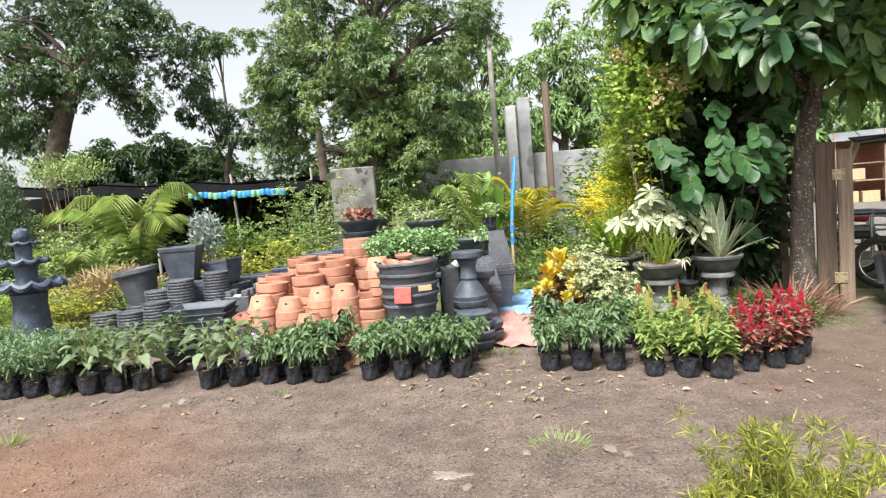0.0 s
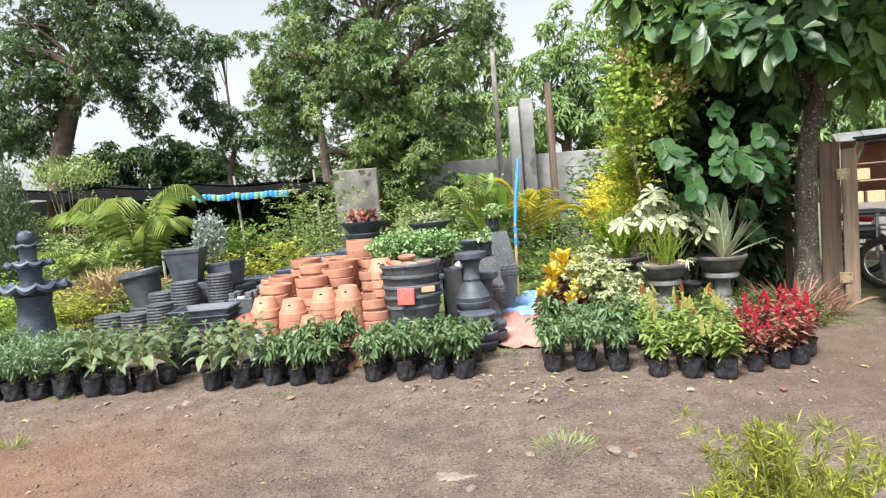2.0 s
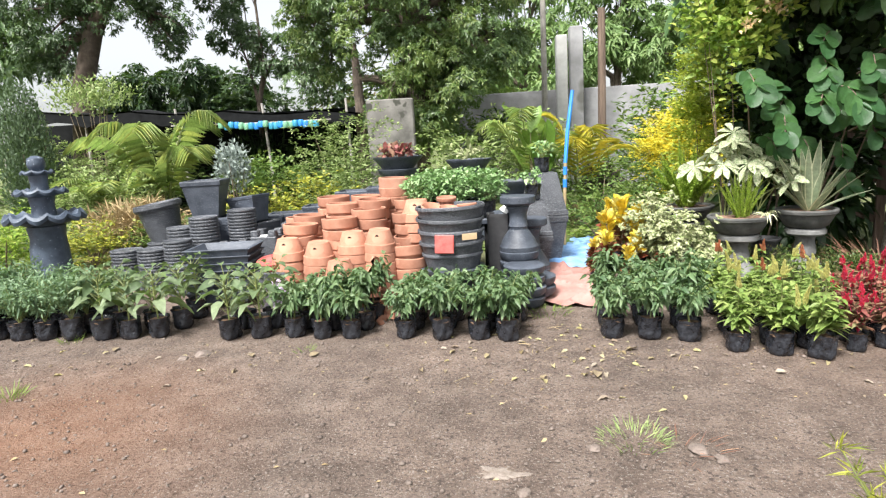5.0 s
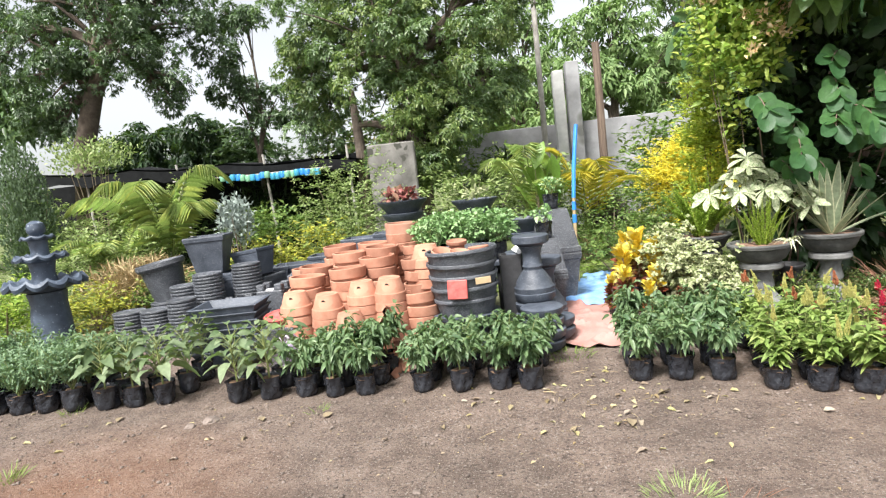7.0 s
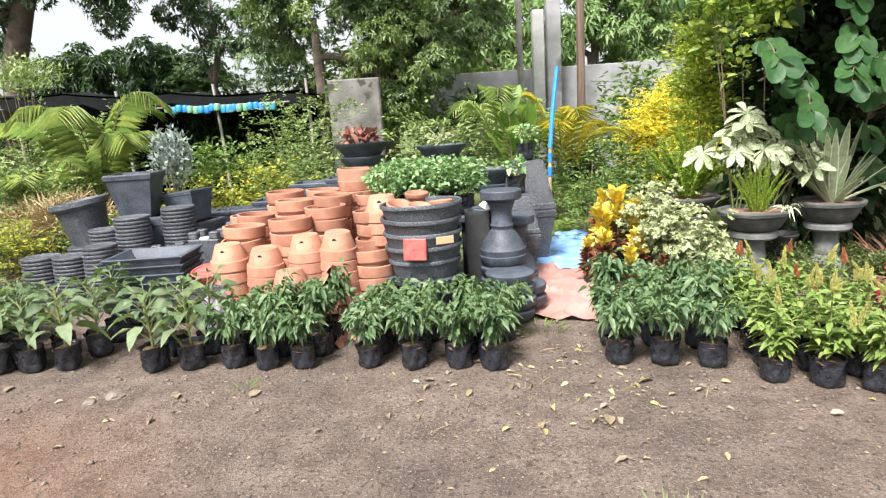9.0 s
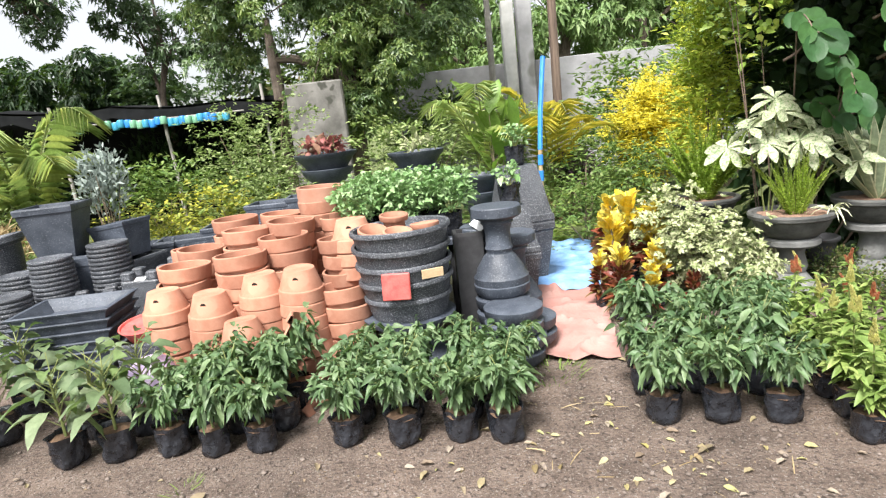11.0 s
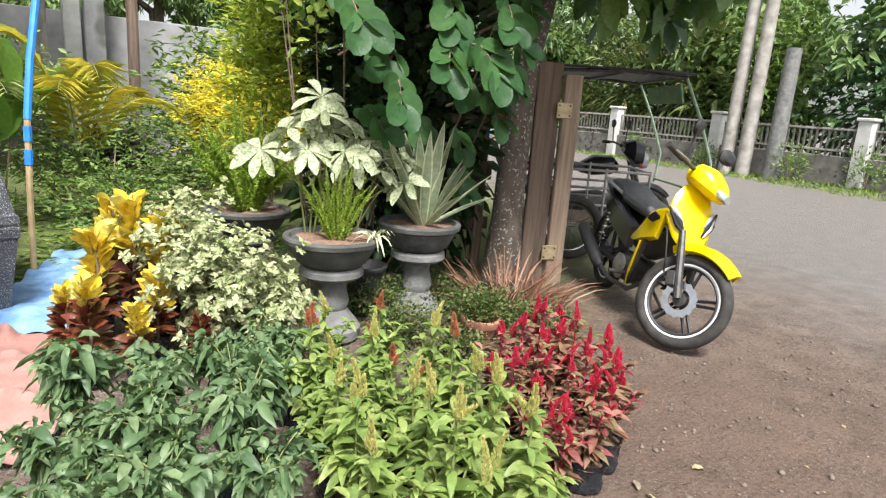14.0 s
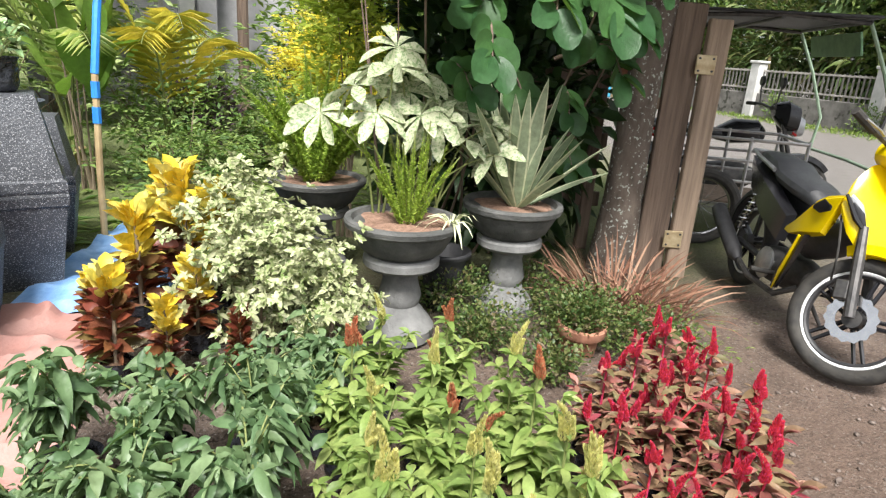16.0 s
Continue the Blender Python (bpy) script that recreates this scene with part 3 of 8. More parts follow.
# ---- leaves ----
def ovate_leaf():
    """A pointed leaf with a fold along its midrib and slightly wavy edges."""
    rows = [(0.12, 0.29), (0.30, 0.47), (0.50, 0.47), (0.70, 0.35), (0.87, 0.17)]
    v = [(0, 0, 0)]
    for i, (u, h) in enumerate(rows):
        wave = 0.10 * (-1) ** i
        v += [(u, h, h + wave), (u, 0, 0), (u, -h, h - wave)]
    v.append((1, 0, 0))
    f, e = [(0, 2, 1), (0, 3, 2)], len(v) - 1
    for i in range(len(rows) - 1):
        a, b = 1 + 3 * i, 4 + 3 * i
        f += [(a, a + 1, b + 1), (a, b + 1, b), (a + 1, a + 2, b + 2), (a + 1, b + 2, b + 1)]
    return v, f + [(e - 3, e - 2, e), (e - 2, e - 1, e)]


LEAF = {
    "diamond": ([(0, 0, 0), (0.42, 0.5, 0.5), (1, 0, 0), (0.42, -0.5, 0.5)], [(0, 2, 1), (0, 3, 2)]),
    "ovate": ovate_leaf(),
    "broad": ([(0, 0, 0), (0.18, 0.16, 0.2), (0.18, 0, 0), (0.18, -0.16, 0.2), (0.42, 0.36, 0.45), (0.42, 0, 0), (0.42, -0.36, 0.35), (0.66, 0.5, 0.5), (0.66, 0, 0), (0.66, -0.5, 0.6),
               (0.86, 0.36, 0.5), (0.86, 0, 0), (0.86, -0.36, 0.4), (0.97, 0.12, 0.15), (1, 0, 0), (0.97, -0.12, 0.15)],
              [(0, 2, 1), (0, 3, 2), (1, 2, 5), (1, 5, 4), (2, 3, 6), (2, 6, 5), (4, 5, 8), (4, 8, 7), (5, 6, 9), (5, 9, 8), (7, 8, 11), (7, 11, 10), (8, 9, 12), (8, 12, 11), (10, 11, 14), (10, 14, 13), (11, 12, 15), (11, 15, 14)]),
    "small": ([(0, 0, 0), (0.3, 0.47, 0.5), (0.3, 0, 0), (0.3, -0.47, 0.42), (0.68, 0.38, 0.42), (0.68, 0, 0), (0.68, -0.38, 0.5), (1, 0, 0)],
              [(0, 2, 1), (0, 3, 2), (1, 2, 5), (1, 5, 4), (2, 3, 6), (2, 6, 5), (4, 5, 7), (5, 6, 7)]),
    "lobed": ([(0, 0, 0), (0.10, 0.30, 0.3), (0.20, 0.50, 0.6), (0.33, 0.38, 0.2), (0.45, 0.52, 0.65), (0.58, 0.34, 0.2), (0.70, 0.36, 0.5), (0.84, 0.15, 0.15), (1, 0, 0),
               (0.84, -0.15, 0.15), (0.70, -0.36, 0.5), (0.58, -0.34, 0.2), (0.45, -0.52, 0.65), (0.33, -0.38, 0.2), (0.20, -0.50, 0.6), (0.10, -0.30, 0.3), (0.25, 0, 0), (0.5, 0, 0), (0.75, 0, 0)],
              [(0, 16, 1), (1, 16, 2), (2, 16, 3), (3, 16, 17), (3, 17, 4), (4, 17, 5), (5, 17, 18), (5, 18, 6), (6, 18, 7), (7, 18, 8),
               (0, 15, 16), (15, 14, 16), (14, 13, 16), (13, 17, 16), (13, 12, 17), (12, 11, 17), (11, 18, 17), (11, 10, 18), (10, 9, 18), (9, 8, 18)]),
    "lobe": ([(0.5, 0, 0)] + [(0.5 - 0.5 * math.cos(2 * math.pi * i / 16), 0.5 * math.sin(2 * math.pi * i / 16) * (1.0 - 0.22 * math.cos(2 * math.pi * i / 16)), 0.6 * abs(math.sin(2 * math.pi * i / 16))) for i in range(16)],
             [(0, 1 + i, 1 + (i + 1) % 16) for i in range(16)]),
    "blade": ([(0, 0.35, 0.2), (0, -0.35, 0.2), (0.4, 0.5, 0.3), (0.4, 0, 0), (0.4, -0.5, 0.3), (0.75, 0.33, 0.2), (0.75, 0, 0), (0.75, -0.33, 0.2), (1, 0, 0)],
              [(0, 3, 2), (0, 1, 3), (1, 4, 3), (3, 6, 5), (3, 5, 2), (4, 7, 6), (4, 6, 3), (6, 8, 5), (6, 7, 8)]),
}


def unit(a):
    return a / np.maximum(np.linalg.norm(a, axis=-1, keepdims=True), 1e-9)


def leaf_arrays(p, d, length, width, kind="diamond", fold=0.3, droop=0.25, tilt=0.5, rng=None, face=(0, 0, 1)):
    """Leaves at p along d: vertices and triangles. fold: how far the halves rise; droop: how far the tip falls; tilt: how freely the blade turns."""
    rng = rng or np.random.default_rng(1)
    p, d = np.asarray(p, float), unit(np.asarray(d, float))
    n = len(p)
    length, width = np.broadcast_to(length, (n,)).astype(float), np.broadcast_to(width, (n,)).astype(float)
    up = np.array(face, float) + tilt * rng.normal(size=(n, 3))
    side = unit(np.cross(d, up))
    nor = np.cross(side, d)
    tv, tf = LEAF[kind]
    tv = np.array(tv)
    u, s, w = tv[:, 0], tv[:, 1], tv[:, 2]
    v = p[:, None] + d[:, None] * (length[:, None] * u)[..., None] + side[:, None] * (width[:, None] * s)[..., None] + nor[:, None] * (width[:, None] * fold * w)[..., None]
    v[..., 2] -= droop * length[:, None] * u**2
    t = np.arange(n)[:, None, None] * len(tv) + np.array(tf)[None]
    return v.reshape(-1, 3), t.reshape(-1, 3)


def joined(sets):
    vs, ts, k = [], [], 0
    for v, t in sets:
        vs.append(v)
        ts.append(t + k)
        k += len(v)
    return np.concatenate(vs), np.concatenate(ts)


def cloud(rng, n, radii, hollow=0.4, gap=0.0, lump=0.0, freq=2.0):
    """Points in an ellipsoid, mostly near its skin, with gaps and an uneven outline."""
    out = []
    while len(out) < n:
        q = unit(rng.normal(size=3))
        r = rng.uniform() ** hollow
        shape = 1 + lump * noise.noise(Vector(q * freq) + Vector((radii[0] * 7, radii[1] * 3, n * 0.01)))
        x = q * r * np.array(radii) * shape
        if gap and noise.noise(Vector(x) * (1.3 / max(0.25, min(radii)))) < gap - 0.5:
            continue
        out.append(x)
    return np.array(out)


def h_at(x, y):
    """The ground's height: level in the yard, a little higher in the planted part."""
    def ease(v):
        v = min(1.0, max(0.0, v))
        return v * v * (3 - 2 * v)
    return 0.10 * ease((y - 4.9) / 1.4) * ease((3.3 - x) / 0.9) * ease((x + 12) / 4)


def near_bump(x, y):
    v = Vector((x, y, 0.3))
    fade = max(0.0, min(1.0, 1.4 - (max(0, x - 3.2)) * 0.8))
    return fade * (0.012 * noise.noise(v * 1.1) + 0.007 * noise.noise(v * 4.1) + 0.0045 * noise.noise(v * 11.0))


# ---- ground, walls, street ----
def spread(lo, hi, step, reach):
    """Even steps from lo to hi, then ever wider ones out to reach."""
    mid = list(np.arange(lo, hi + 1e-6, step))
    a, b, s = [lo], [hi], step
    while b[-1] < reach:
        s *= 1.45
        a.append(a[-1] - s)
        b.append(b[-1] + s)
    return sorted(a[1:]) + mid + b[1:]


def build_ground():
    xs, ys = spread(-5.0, 6.5, 0.055, 900), spread(0.2, 8.0, 0.055, 900)
    v = [(x, y, h_at(x, y) + (near_bump(x, y) if -8 < x < 9 and -3 < y < 12 else 0)) for y in ys for x in xs]
    w = len(xs)
    idx = np.arange(len(v)).reshape(len(ys), w)
    a, b, c, d = idx[:-1, :-1].ravel(), idx[:-1, 1:].ravel(), idx[1:, 1:].ravel(), idx[1:, :-1].ravel()
    t = np.concatenate([np.stack([a, b, c], 1), np.stack([a, c, d], 1)])
    ob = new("ground", tri_mesh("ground", v, t, M["ground"], True))
    return tagged(ob, "brown gravelly dirt yard running into worn grey asphalt", "ground", kind="structure")


build_ground()

# back wall of the garden, with the stub beside the mango tree
wall = Geo()
box(7.2, 0.16, 2.36, 0.01, wall, pose(2.3, 15.1, 0))
solo("wall_back", wall, M["concrete"], "grey stained concrete garden wall", "wall", kind="structure")
stub = Geo()
box(0.80, 0.16, 2.1, 0.02, stub, pose(-2.0, 10.95, 0, 0, 0, 3))
solo("wall_stub", stub, M["old_concrete"], "short grey concrete wall stub under the mango tree", "wall", kind="structure")
left = Geo()
box(9.0, 0.16, 2.0, 0.01, left, pose(-8.0, 15.6, 0))
solo("wall_left", left, M["old_concrete"], "dull concrete wall behind the shade house", "wall", kind="structure")


def post(name, label, x, y, h, r, mat, square=False, lean=0.0):
    g = Geo()
    if square:
        box(r * 2, r * 2, h, 0.015, g, pose(x, y, 0, 0, lean, 4))
    else:
        tube([(x + lean * 0.017 * z, y, z) for z in np.linspace(-0.05, h, 6)], [r * (1 - 0.03 * i) for i in range(6)], 10, g)
    return solo(name, g, mat, label, "post", group="posts at the back wall")


post("concrete_post", "white-painted square concrete post at the garden wall", 1.05, 14.6, 3.46, 0.12, M["white_paint"], True)
post("concrete_post", "bare grey square concrete post at the garden wall", 1.35, 14.5, 3.6, 0.14, M["concrete"], True)
post("wooden_post", "tall weathered round wooden post", 0.67, 14.3, 5.5, 0.065, M["pole"])
post("wooden_post", "dark brown round wooden post", 1.87, 14.3, 3.9, 0.095, M["dark_plank"])


def street_fence():
    """Low wall with pickets along the far side of the street."""
    ob = thing("street_fence", "low concrete wall with upright metal pickets and square posts", "fence", kind="structure")
    base = Geo()
    box(0.2, 18.0, 0.75, 0.02, base, pose(17.3, 16.0, 0))
    part("base_wall", base, M["old_concrete"], ob)
    rail = Geo()
    for z in (0.86, 1.38):
        box(0.05, 18.0, 0.05, 0.005, rail, pose(17.3, 16.0, z))
    part("rail", rail, M["pole"], ob)
    me = mesh_of("picket", box(0.03, 0.05, 0.70, 0.004), M["old_concrete"])
    for i in range(120):
        part("picket", me, None, ob, at=pose(17.3, 7.2 + i * 0.148, 0.75))
    pm = mesh_of("pillar", box(0.34, 0.34, 1.62, 0.02, box(0.42, 0.42, 0.08, 0.02, None, pose(0, 0, 1.62))), M["white_paint"])
    for y in (7.4, 10.6, 14.6, 18.6, 22.6):
        part("pillar", pm, None, ob, at=pose(17.25, y, 0))
    return ob


street_fence()
for i, (x, y, lean) in enumerate(((16.6, 13.72, 0.6), (16.6, 13.2, 0.5))):
    g = Geo()
    tube([(x + lean * 0.03 * z, y, z) for z in np.linspace(-0.1, 9, 8)], [0.19 - 0.008 * k for k in range(8)], 12, g)
    solo("utility_pole", g, M["pole"], "leaning weathered concrete utility pole beside the street", "pole", group="utility poles")
g = Geo()
tube([(16.6, 12.4, -0.1), (16.62, 12.4, 1.6), (16.65, 12.4, 3.3)], [0.21, 0.2, 0.18], 14, g)
solo("utility_pole", g, M["grey_cement"], "thick grey concrete utility pole with a painted band", "pole", group="utility poles")

# market stall across the street
stall = thing("market_stall", "open roadside stall with pale sheet roof and goods on shelves", "stall", pose(17.5, 26.5, 0, 0, 0, -25))
g = Geo()
for i in range(5):
    box(1.0, 3.0, 0.03, 0.004, g, pose(-2.2 + i * 1.02, -0.2, 2.75 + 0.012 * (i % 2), 9, 0, 0))
part("roof", g, M["tin"], stall)
me = mesh_of("post", box(0.1, 0.1, 2.85, 0.01), M["plank"])
for x, y in ((-2.6, -1.4), (-0.9, -1.4), (0.9, -1.4), (2.6, -1.4), (-2.6, 1.2), (2.6, 1.2)):
    part("post", me, None, stall, at=pose(x, y, 0))
part("back_panel", box(5.4, 0.05, 2.6, 0.01, None, pose(0, 1.25, 0)), M["rust_red"], stall)
for z in (0.85, 1.55):
    part("shelf", box(5.2, 0.8, 0.06, 0.01, None, pose(0, -0.7, z)), M["plank"], stall)
gm = mesh_of("grille_bar", box(0.03, 0.03, 1.9, 0.003), M["rust_red"])
for i in range(14):
    part("grille_bar", gm, None, stall, at=pose(1.25 + i * 0.1, -1.35, 0.6))
cm = mesh_of("carton", box(0.6, 0.45, 0.45, 0.01), M["card"])
for i, (x, z) in enumerate(((-2.1, 0.0), (-1.4, 0.0), (-1.9, 0.93), (-0.6, 0.93), (0.2, 0.0))):
    tagged(part("carton", cm, None, None, at=stall.matrix_basis @ pose(x, -0.9, z, 0, 0, 7 * i)), "brown cardboard carton on the stall", "carton", "cartons on the stall")
tagged(part("crate", box(0.7, 0.5, 0.5, 0.02), M["aqua"], None, at=stall.matrix_basis @ pose(-0.5, -1.0, 0)), "blue plastic crate under the stall", "crate")
house = Geo()
box(14, 7, 3.4, 0.02, house, pose(24, 38, 0, 0, 0, -20))
hs = thing("house", "plain low house behind the stall with a grey roof", "house", pose(0, 0, 0))
part("wall", house, M["old_concrete"], hs)
part("roof", box(15, 8, 0.25, 0.05, None, pose(24, 38, 3.4, 0, 0, -20)), M["tin"], hs)

# shade house with hanging bottle planters
shade = thing("shade_house", "low shade house with black net roof on thin poles", "shade house")
g = Geo()
nx, ny = 26, 6
v = [(-10.6 + 7.9 * i / nx, 11.2 + 3.6 * j / ny, 2.38 - 0.052 * (7.9 * i / nx) + 0.05 * math.sin(i * 1.7) * (j % 2) - 0.06 * math.sin(math.pi * (i % 6) / 6)) for j in range(ny + 1) for i in range(nx + 1)]
f = [(j * (nx + 1) + i, j * (nx + 1) + i + 1, (j + 1) * (nx + 1) + i + 1, (j + 1) * (nx + 1) + i) for j in range(ny) for i in range(nx)]
g.add(v, f).add([(x, y, z + 0.02) for x, y, z in v], f)
part("net_roof", g, M["net"], shade)
g = Geo()
v = [(-10.6 + 7.9 * i / nx, 11.19, 2.37 - 0.052 * (7.9 * i / nx) - 0.06 * math.sin(math.pi * (i % 6) / 6) - k * (0.17 + 0.05 * math.sin(i * 2.3))) for k in (0, 1) for i in range(nx + 1)]
f = [(i, i + 1, nx + 2 + i, nx + 1 + i) for i in range(nx)]
g.add(v, f).add([(x, y + 0.02, z) for x, y, z in v], f)
part("net_edge", g, M["net"], shade)
pm = mesh_of("pole", tube([(0, 0, 0), (0.03, 0, 1.0), (0.0, 0, 2.2)], [0.028, 0.025, 0.022], 8), M["pole"])
for x, y, lean in ((-9.8, 11.3, 0), (-8.0, 11.3, 1), (-6.0, 11.3, -3), (-4.35, 11.3, -2), (-2.9, 11.4, 0), (-6.0, 14.6, 0), (-3.2, 14.6, 0)):
    part("pole", pm, None, shade, at=pose(x, y, 0, 0, lean, 0))
part("back_net", box(10.4, 0.03, 2.25, 0.0, None, pose(-7.6, 14.9, 0)), M["net"], shade)
bottle = [(0.001, 0), (0.046, 0.004), (0.052, 0.02), (0.052, 0.10), (0.042, 0.115), (0.042, 0.105), (0.001, 0.10)]
part("hanging_rail", tube([(-6.1, 11.09, 1.885), (-4.6, 11.09, 1.85), (-3.1, 11.09, 1.835)], 0.011, 6), M["pole"], shade)
bms = [mesh_of("bottle_planter", lathe(bottle, 10), M[k]) for k in ("aqua", "lime", "blue_pipe")]
rng = np.random.default_rng(5)
for i in range(27):
    x = -5.75 + (i * 0.092 if i > 3 else i * 0.1 - 0.1)
    if i in (4, 5, 6):
        continue
    tagged(part("bottle_planter", bms[(i * 2 + i // 3) % 3], None, None, at=pose(x, 11.05 + rng.uniform(-0.03, 0.03), 1.78 - 0.02 * (x + 6) + rng.uniform(-0.02, 0.02))), "cut plastic bottle hung up as a planter", "planter", "bottle planters")


# ---- trees ----
def rosette(rng, axis, per, open_=1.0, droop=0.0):
    """Directions of leaves set round each axis, per leaves to a whorl."""
    axis = unit(np.asarray(axis, float))
    n = len(axis)
    u = unit(np.cross(axis, rng.normal(size=(n, 3))))
    w = np.cross(axis, u)
    a = 2 * np.pi * (np.arange(per)[None] + rng.uniform(-0.3, 0.3, (n, per))) / per
    lift = rng.uniform(0.1, 0.75, (n, per))[..., None]
    d = open_ * (np.cos(a)[..., None] * u[:, None] + np.sin(a)[..., None] * w[:, None]) + lift * axis[:, None]
    d[..., 2] -= droop
    return unit(d).reshape(-1, 3)


def tree(name, label, base, trunk_pts, trunk_r, lobes, leaf, mat, seed, hollow=0.45, droop=0.5, kind="diamond", bark="bark", gap=0.3, per=12, light=None, size=(0.26, 0.48), tips=16, every=7, toward=(0, -0.25, 0.5), sag=0.25):
    """trunk_pts: points up the trunk; lobes: (x, y, z, rx, ry, rz, clumps), in the tree's own frame.
    Each lobe is a heap of rounded boughs, each bough a cap of leaf whorls over shaded twigs."""
    rng = np.random.default_rng(seed)
    ob = thing(name, label, "tree", pose(*base))
    g = Geo()
    k = len(trunk_pts)
    tube(trunk_pts, [trunk_r * (1 - 0.45 * i / (k - 1)) * (1.25 if i == 0 else 1) for i in range(k)], 12, g)
    sets = {0: [], 1: []}
    for j, (x, y, z, rx, ry, rz, clumps) in enumerate(lobes):
        s = Vector(trunk_pts[-1 if j % 3 else max(1, k - 2)])
        c = Vector((x, y, z))
        limb = bend(s, c, 0.12 * (c - s).length, 7)
        tube(limb, [trunk_r * 0.5 * (1 - 0.8 * i / 7) for i in range(8)], 7, g)
        boughs = cloud(rng, max(3, clumps // every), (rx, ry, rz), hollow, gap, 0.5) + np.array((x, y, z))
        for q in boughs[:18]:
            a = limb[rng.integers(3, 7)]
            tube(bend(a, q, 0.08 * (Vector(q) - a).length, 4), [trunk_r * 0.16, trunk_r * 0.13, trunk_r * 0.1, trunk_r * 0.07, trunk_r * 0.03], 5, g)
        for q in boughs:
            r = rng.uniform(*size)
            out = unit(rng.normal(size=(tips, 3)) + np.array(toward) + 0.5 * unit(q - np.array((x, y, z - 0.3 * rz))))
            pts = q + out * r * np.array((1.0, 1.0, 0.72)) * rng.uniform(0.72, 1.05, (tips, 1))
            dd = rosette(rng, out, per, 1.0, sag)
            pp = np.repeat(pts, per, 0) + rng.normal(size=dd.shape) * leaf[0] * 0.25
            ln = leaf[0] * rng.uniform(0.7, 1.25, len(pp))
            face = np.repeat(unit(out + np.array((0, 0, 0.5))), per, 0)
            sets[1 if light and rng.uniform() < 0.45 else 0].append(leaf_arrays(pp, dd, ln, ln * leaf[1], kind, 0.35, droop, 0.3, rng, face))
    part("trunk", g, M[bark], ob)
    if sets[0]:
        part("crown", tri_mesh("crown", *joined(sets[0]), M[mat]), None, ob)
    if sets[1]:
        part("crown", tri_mesh("crown", *joined(sets[1]), M[light]), None, ob, "lighter young leaves")
    return ob


tree("mango_tree", "large mango tree with a dense drooping crown", (-1.75, 12.2, 0),
     [(0.0, 0, 0), (0.02, 0, 0.8), (0.05, 0, 1.6), (0.15, 0.05, 2.3), (0.1, 0.1, 2.9), (0.0, 0.2, 3.6)], 0.19,
     [(-0.6, -0.4, 4.3, 1.5, 1.2, 1.0, 230), (0.9, -0.2, 3.9, 1.3, 1.2, 1.0, 230), (1.5, 0.1, 3.0, 0.9, 0.9, 0.7, 130), (-1.8, 0.2, 4.5, 1.0, 1.0, 1.1, 130),
      (0.2, 0.2, 5.6, 1.9, 1.4, 1.1, 260), (-0.1, -0.5, 3.1, 0.9, 0.7, 0.6, 120), (0.2, -0.3, 2.2, 0.6, 0.6, 0.8, 110), (1.7, 0.3, 4.8, 0.9, 0.9, 1.0, 130), (-1.9, 0.4, 3.3, 0.55, 0.7, 0.9, 90), (-0.2, 0.3, 7.0, 1.6, 1.3, 0.9, 160), (-0.05, -0.6, 1.75, 0.5, 0.4, 0.6, 90), (0.9, -0.3, 2.5, 0.7, 0.5, 0.5, 90)],
     (0.078, 0.36), "mango", 3, light="mango_young", per=13, droop=0.3, gap=0.25, tips=42, every=6)
g = Geo()
tube([(-2.74, 11.8, 0), (-2.76, 11.8, 1.2), (-2.75, 11.8, 2.0), (-2.78, 11.85, 2.6), (-2.85, 12.0, 3.2)], [0.11, 0.1, 0.095, 0.085, 0.05], 10, g)
tube(bend((-2.78, 11.82, 2.55), (-1.72, 12.0, 1.9), 0.24, 8), [0.05, 0.06, 0.065, 0.07, 0.07, 0.075, 0.08, 0.085, 0.09], 8, g)
solo("tree_trunk", g, M["bark"], "bare grey-brown trunk with a limb bowed to its neighbour", "tree")
tree("mango_tree", "tall dark mango tree with open airy branches", (-9.3, 12.8, 0),
     [(0, 0, 0), (0.1, 0, 1.5), (0.3, 0, 3.0), (0.7, 0, 4.0), (1.2, 0, 4.8)], 0.28,
     [(0.3, -0.4, 4.6, 1.5, 1.3, 0.9, 240), (1.9, -0.3, 4.9, 1.3, 1.2, 0.8, 200), (2.1, 0, 3.9, 0.9, 0.9, 0.4, 90), (1.2, 0, 6.0, 1.7, 1.4, 0.9, 230), (2.3, 0.2, 5.9, 0.9, 1.0, 0.8, 130),
      (-1.1, 0, 5.4, 1.4, 1.2, 1.2, 220), (-0.2, 0.2, 3.6, 1.1, 0.9, 0.5, 120), (1.7, 0.2, 7.0, 1.5, 1.2, 0.8, 140), (0.0, 0, 7.2, 1.8, 1.3, 0.9, 140)],
     (0.09, 0.36), "mango_dark", 8, per=11, gap=0.5, droop=0.3, tips=32, hollow=0.6, every=8)
tree("mango_tree", "smaller mango tree between the two large ones", (-5.9, 14.5, 0),
     [(0, 0, 0), (0.1, 0, 1.4), (0.0, 0, 2.4), (0.2, 0, 3.2)], 0.085,
     [(-0.3, -0.1, 3.9, 0.6, 0.8, 0.5, 60), (-0.5, 0, 4.7, 0.7, 0.9, 0.8, 90), (0.1, 0, 5.6, 0.6, 0.8, 0.5, 50), (0.5, 0, 3.5, 0.7, 0.8, 0.6, 70), (1.4, 0.1, 3.1, 0.9, 0.7, 0.6, 100)],
     (0.11, 0.36), "mango_dark", 12, per=11, gap=0.3, droop=0.35, tips=18, size=(0.2, 0.36), every=6)
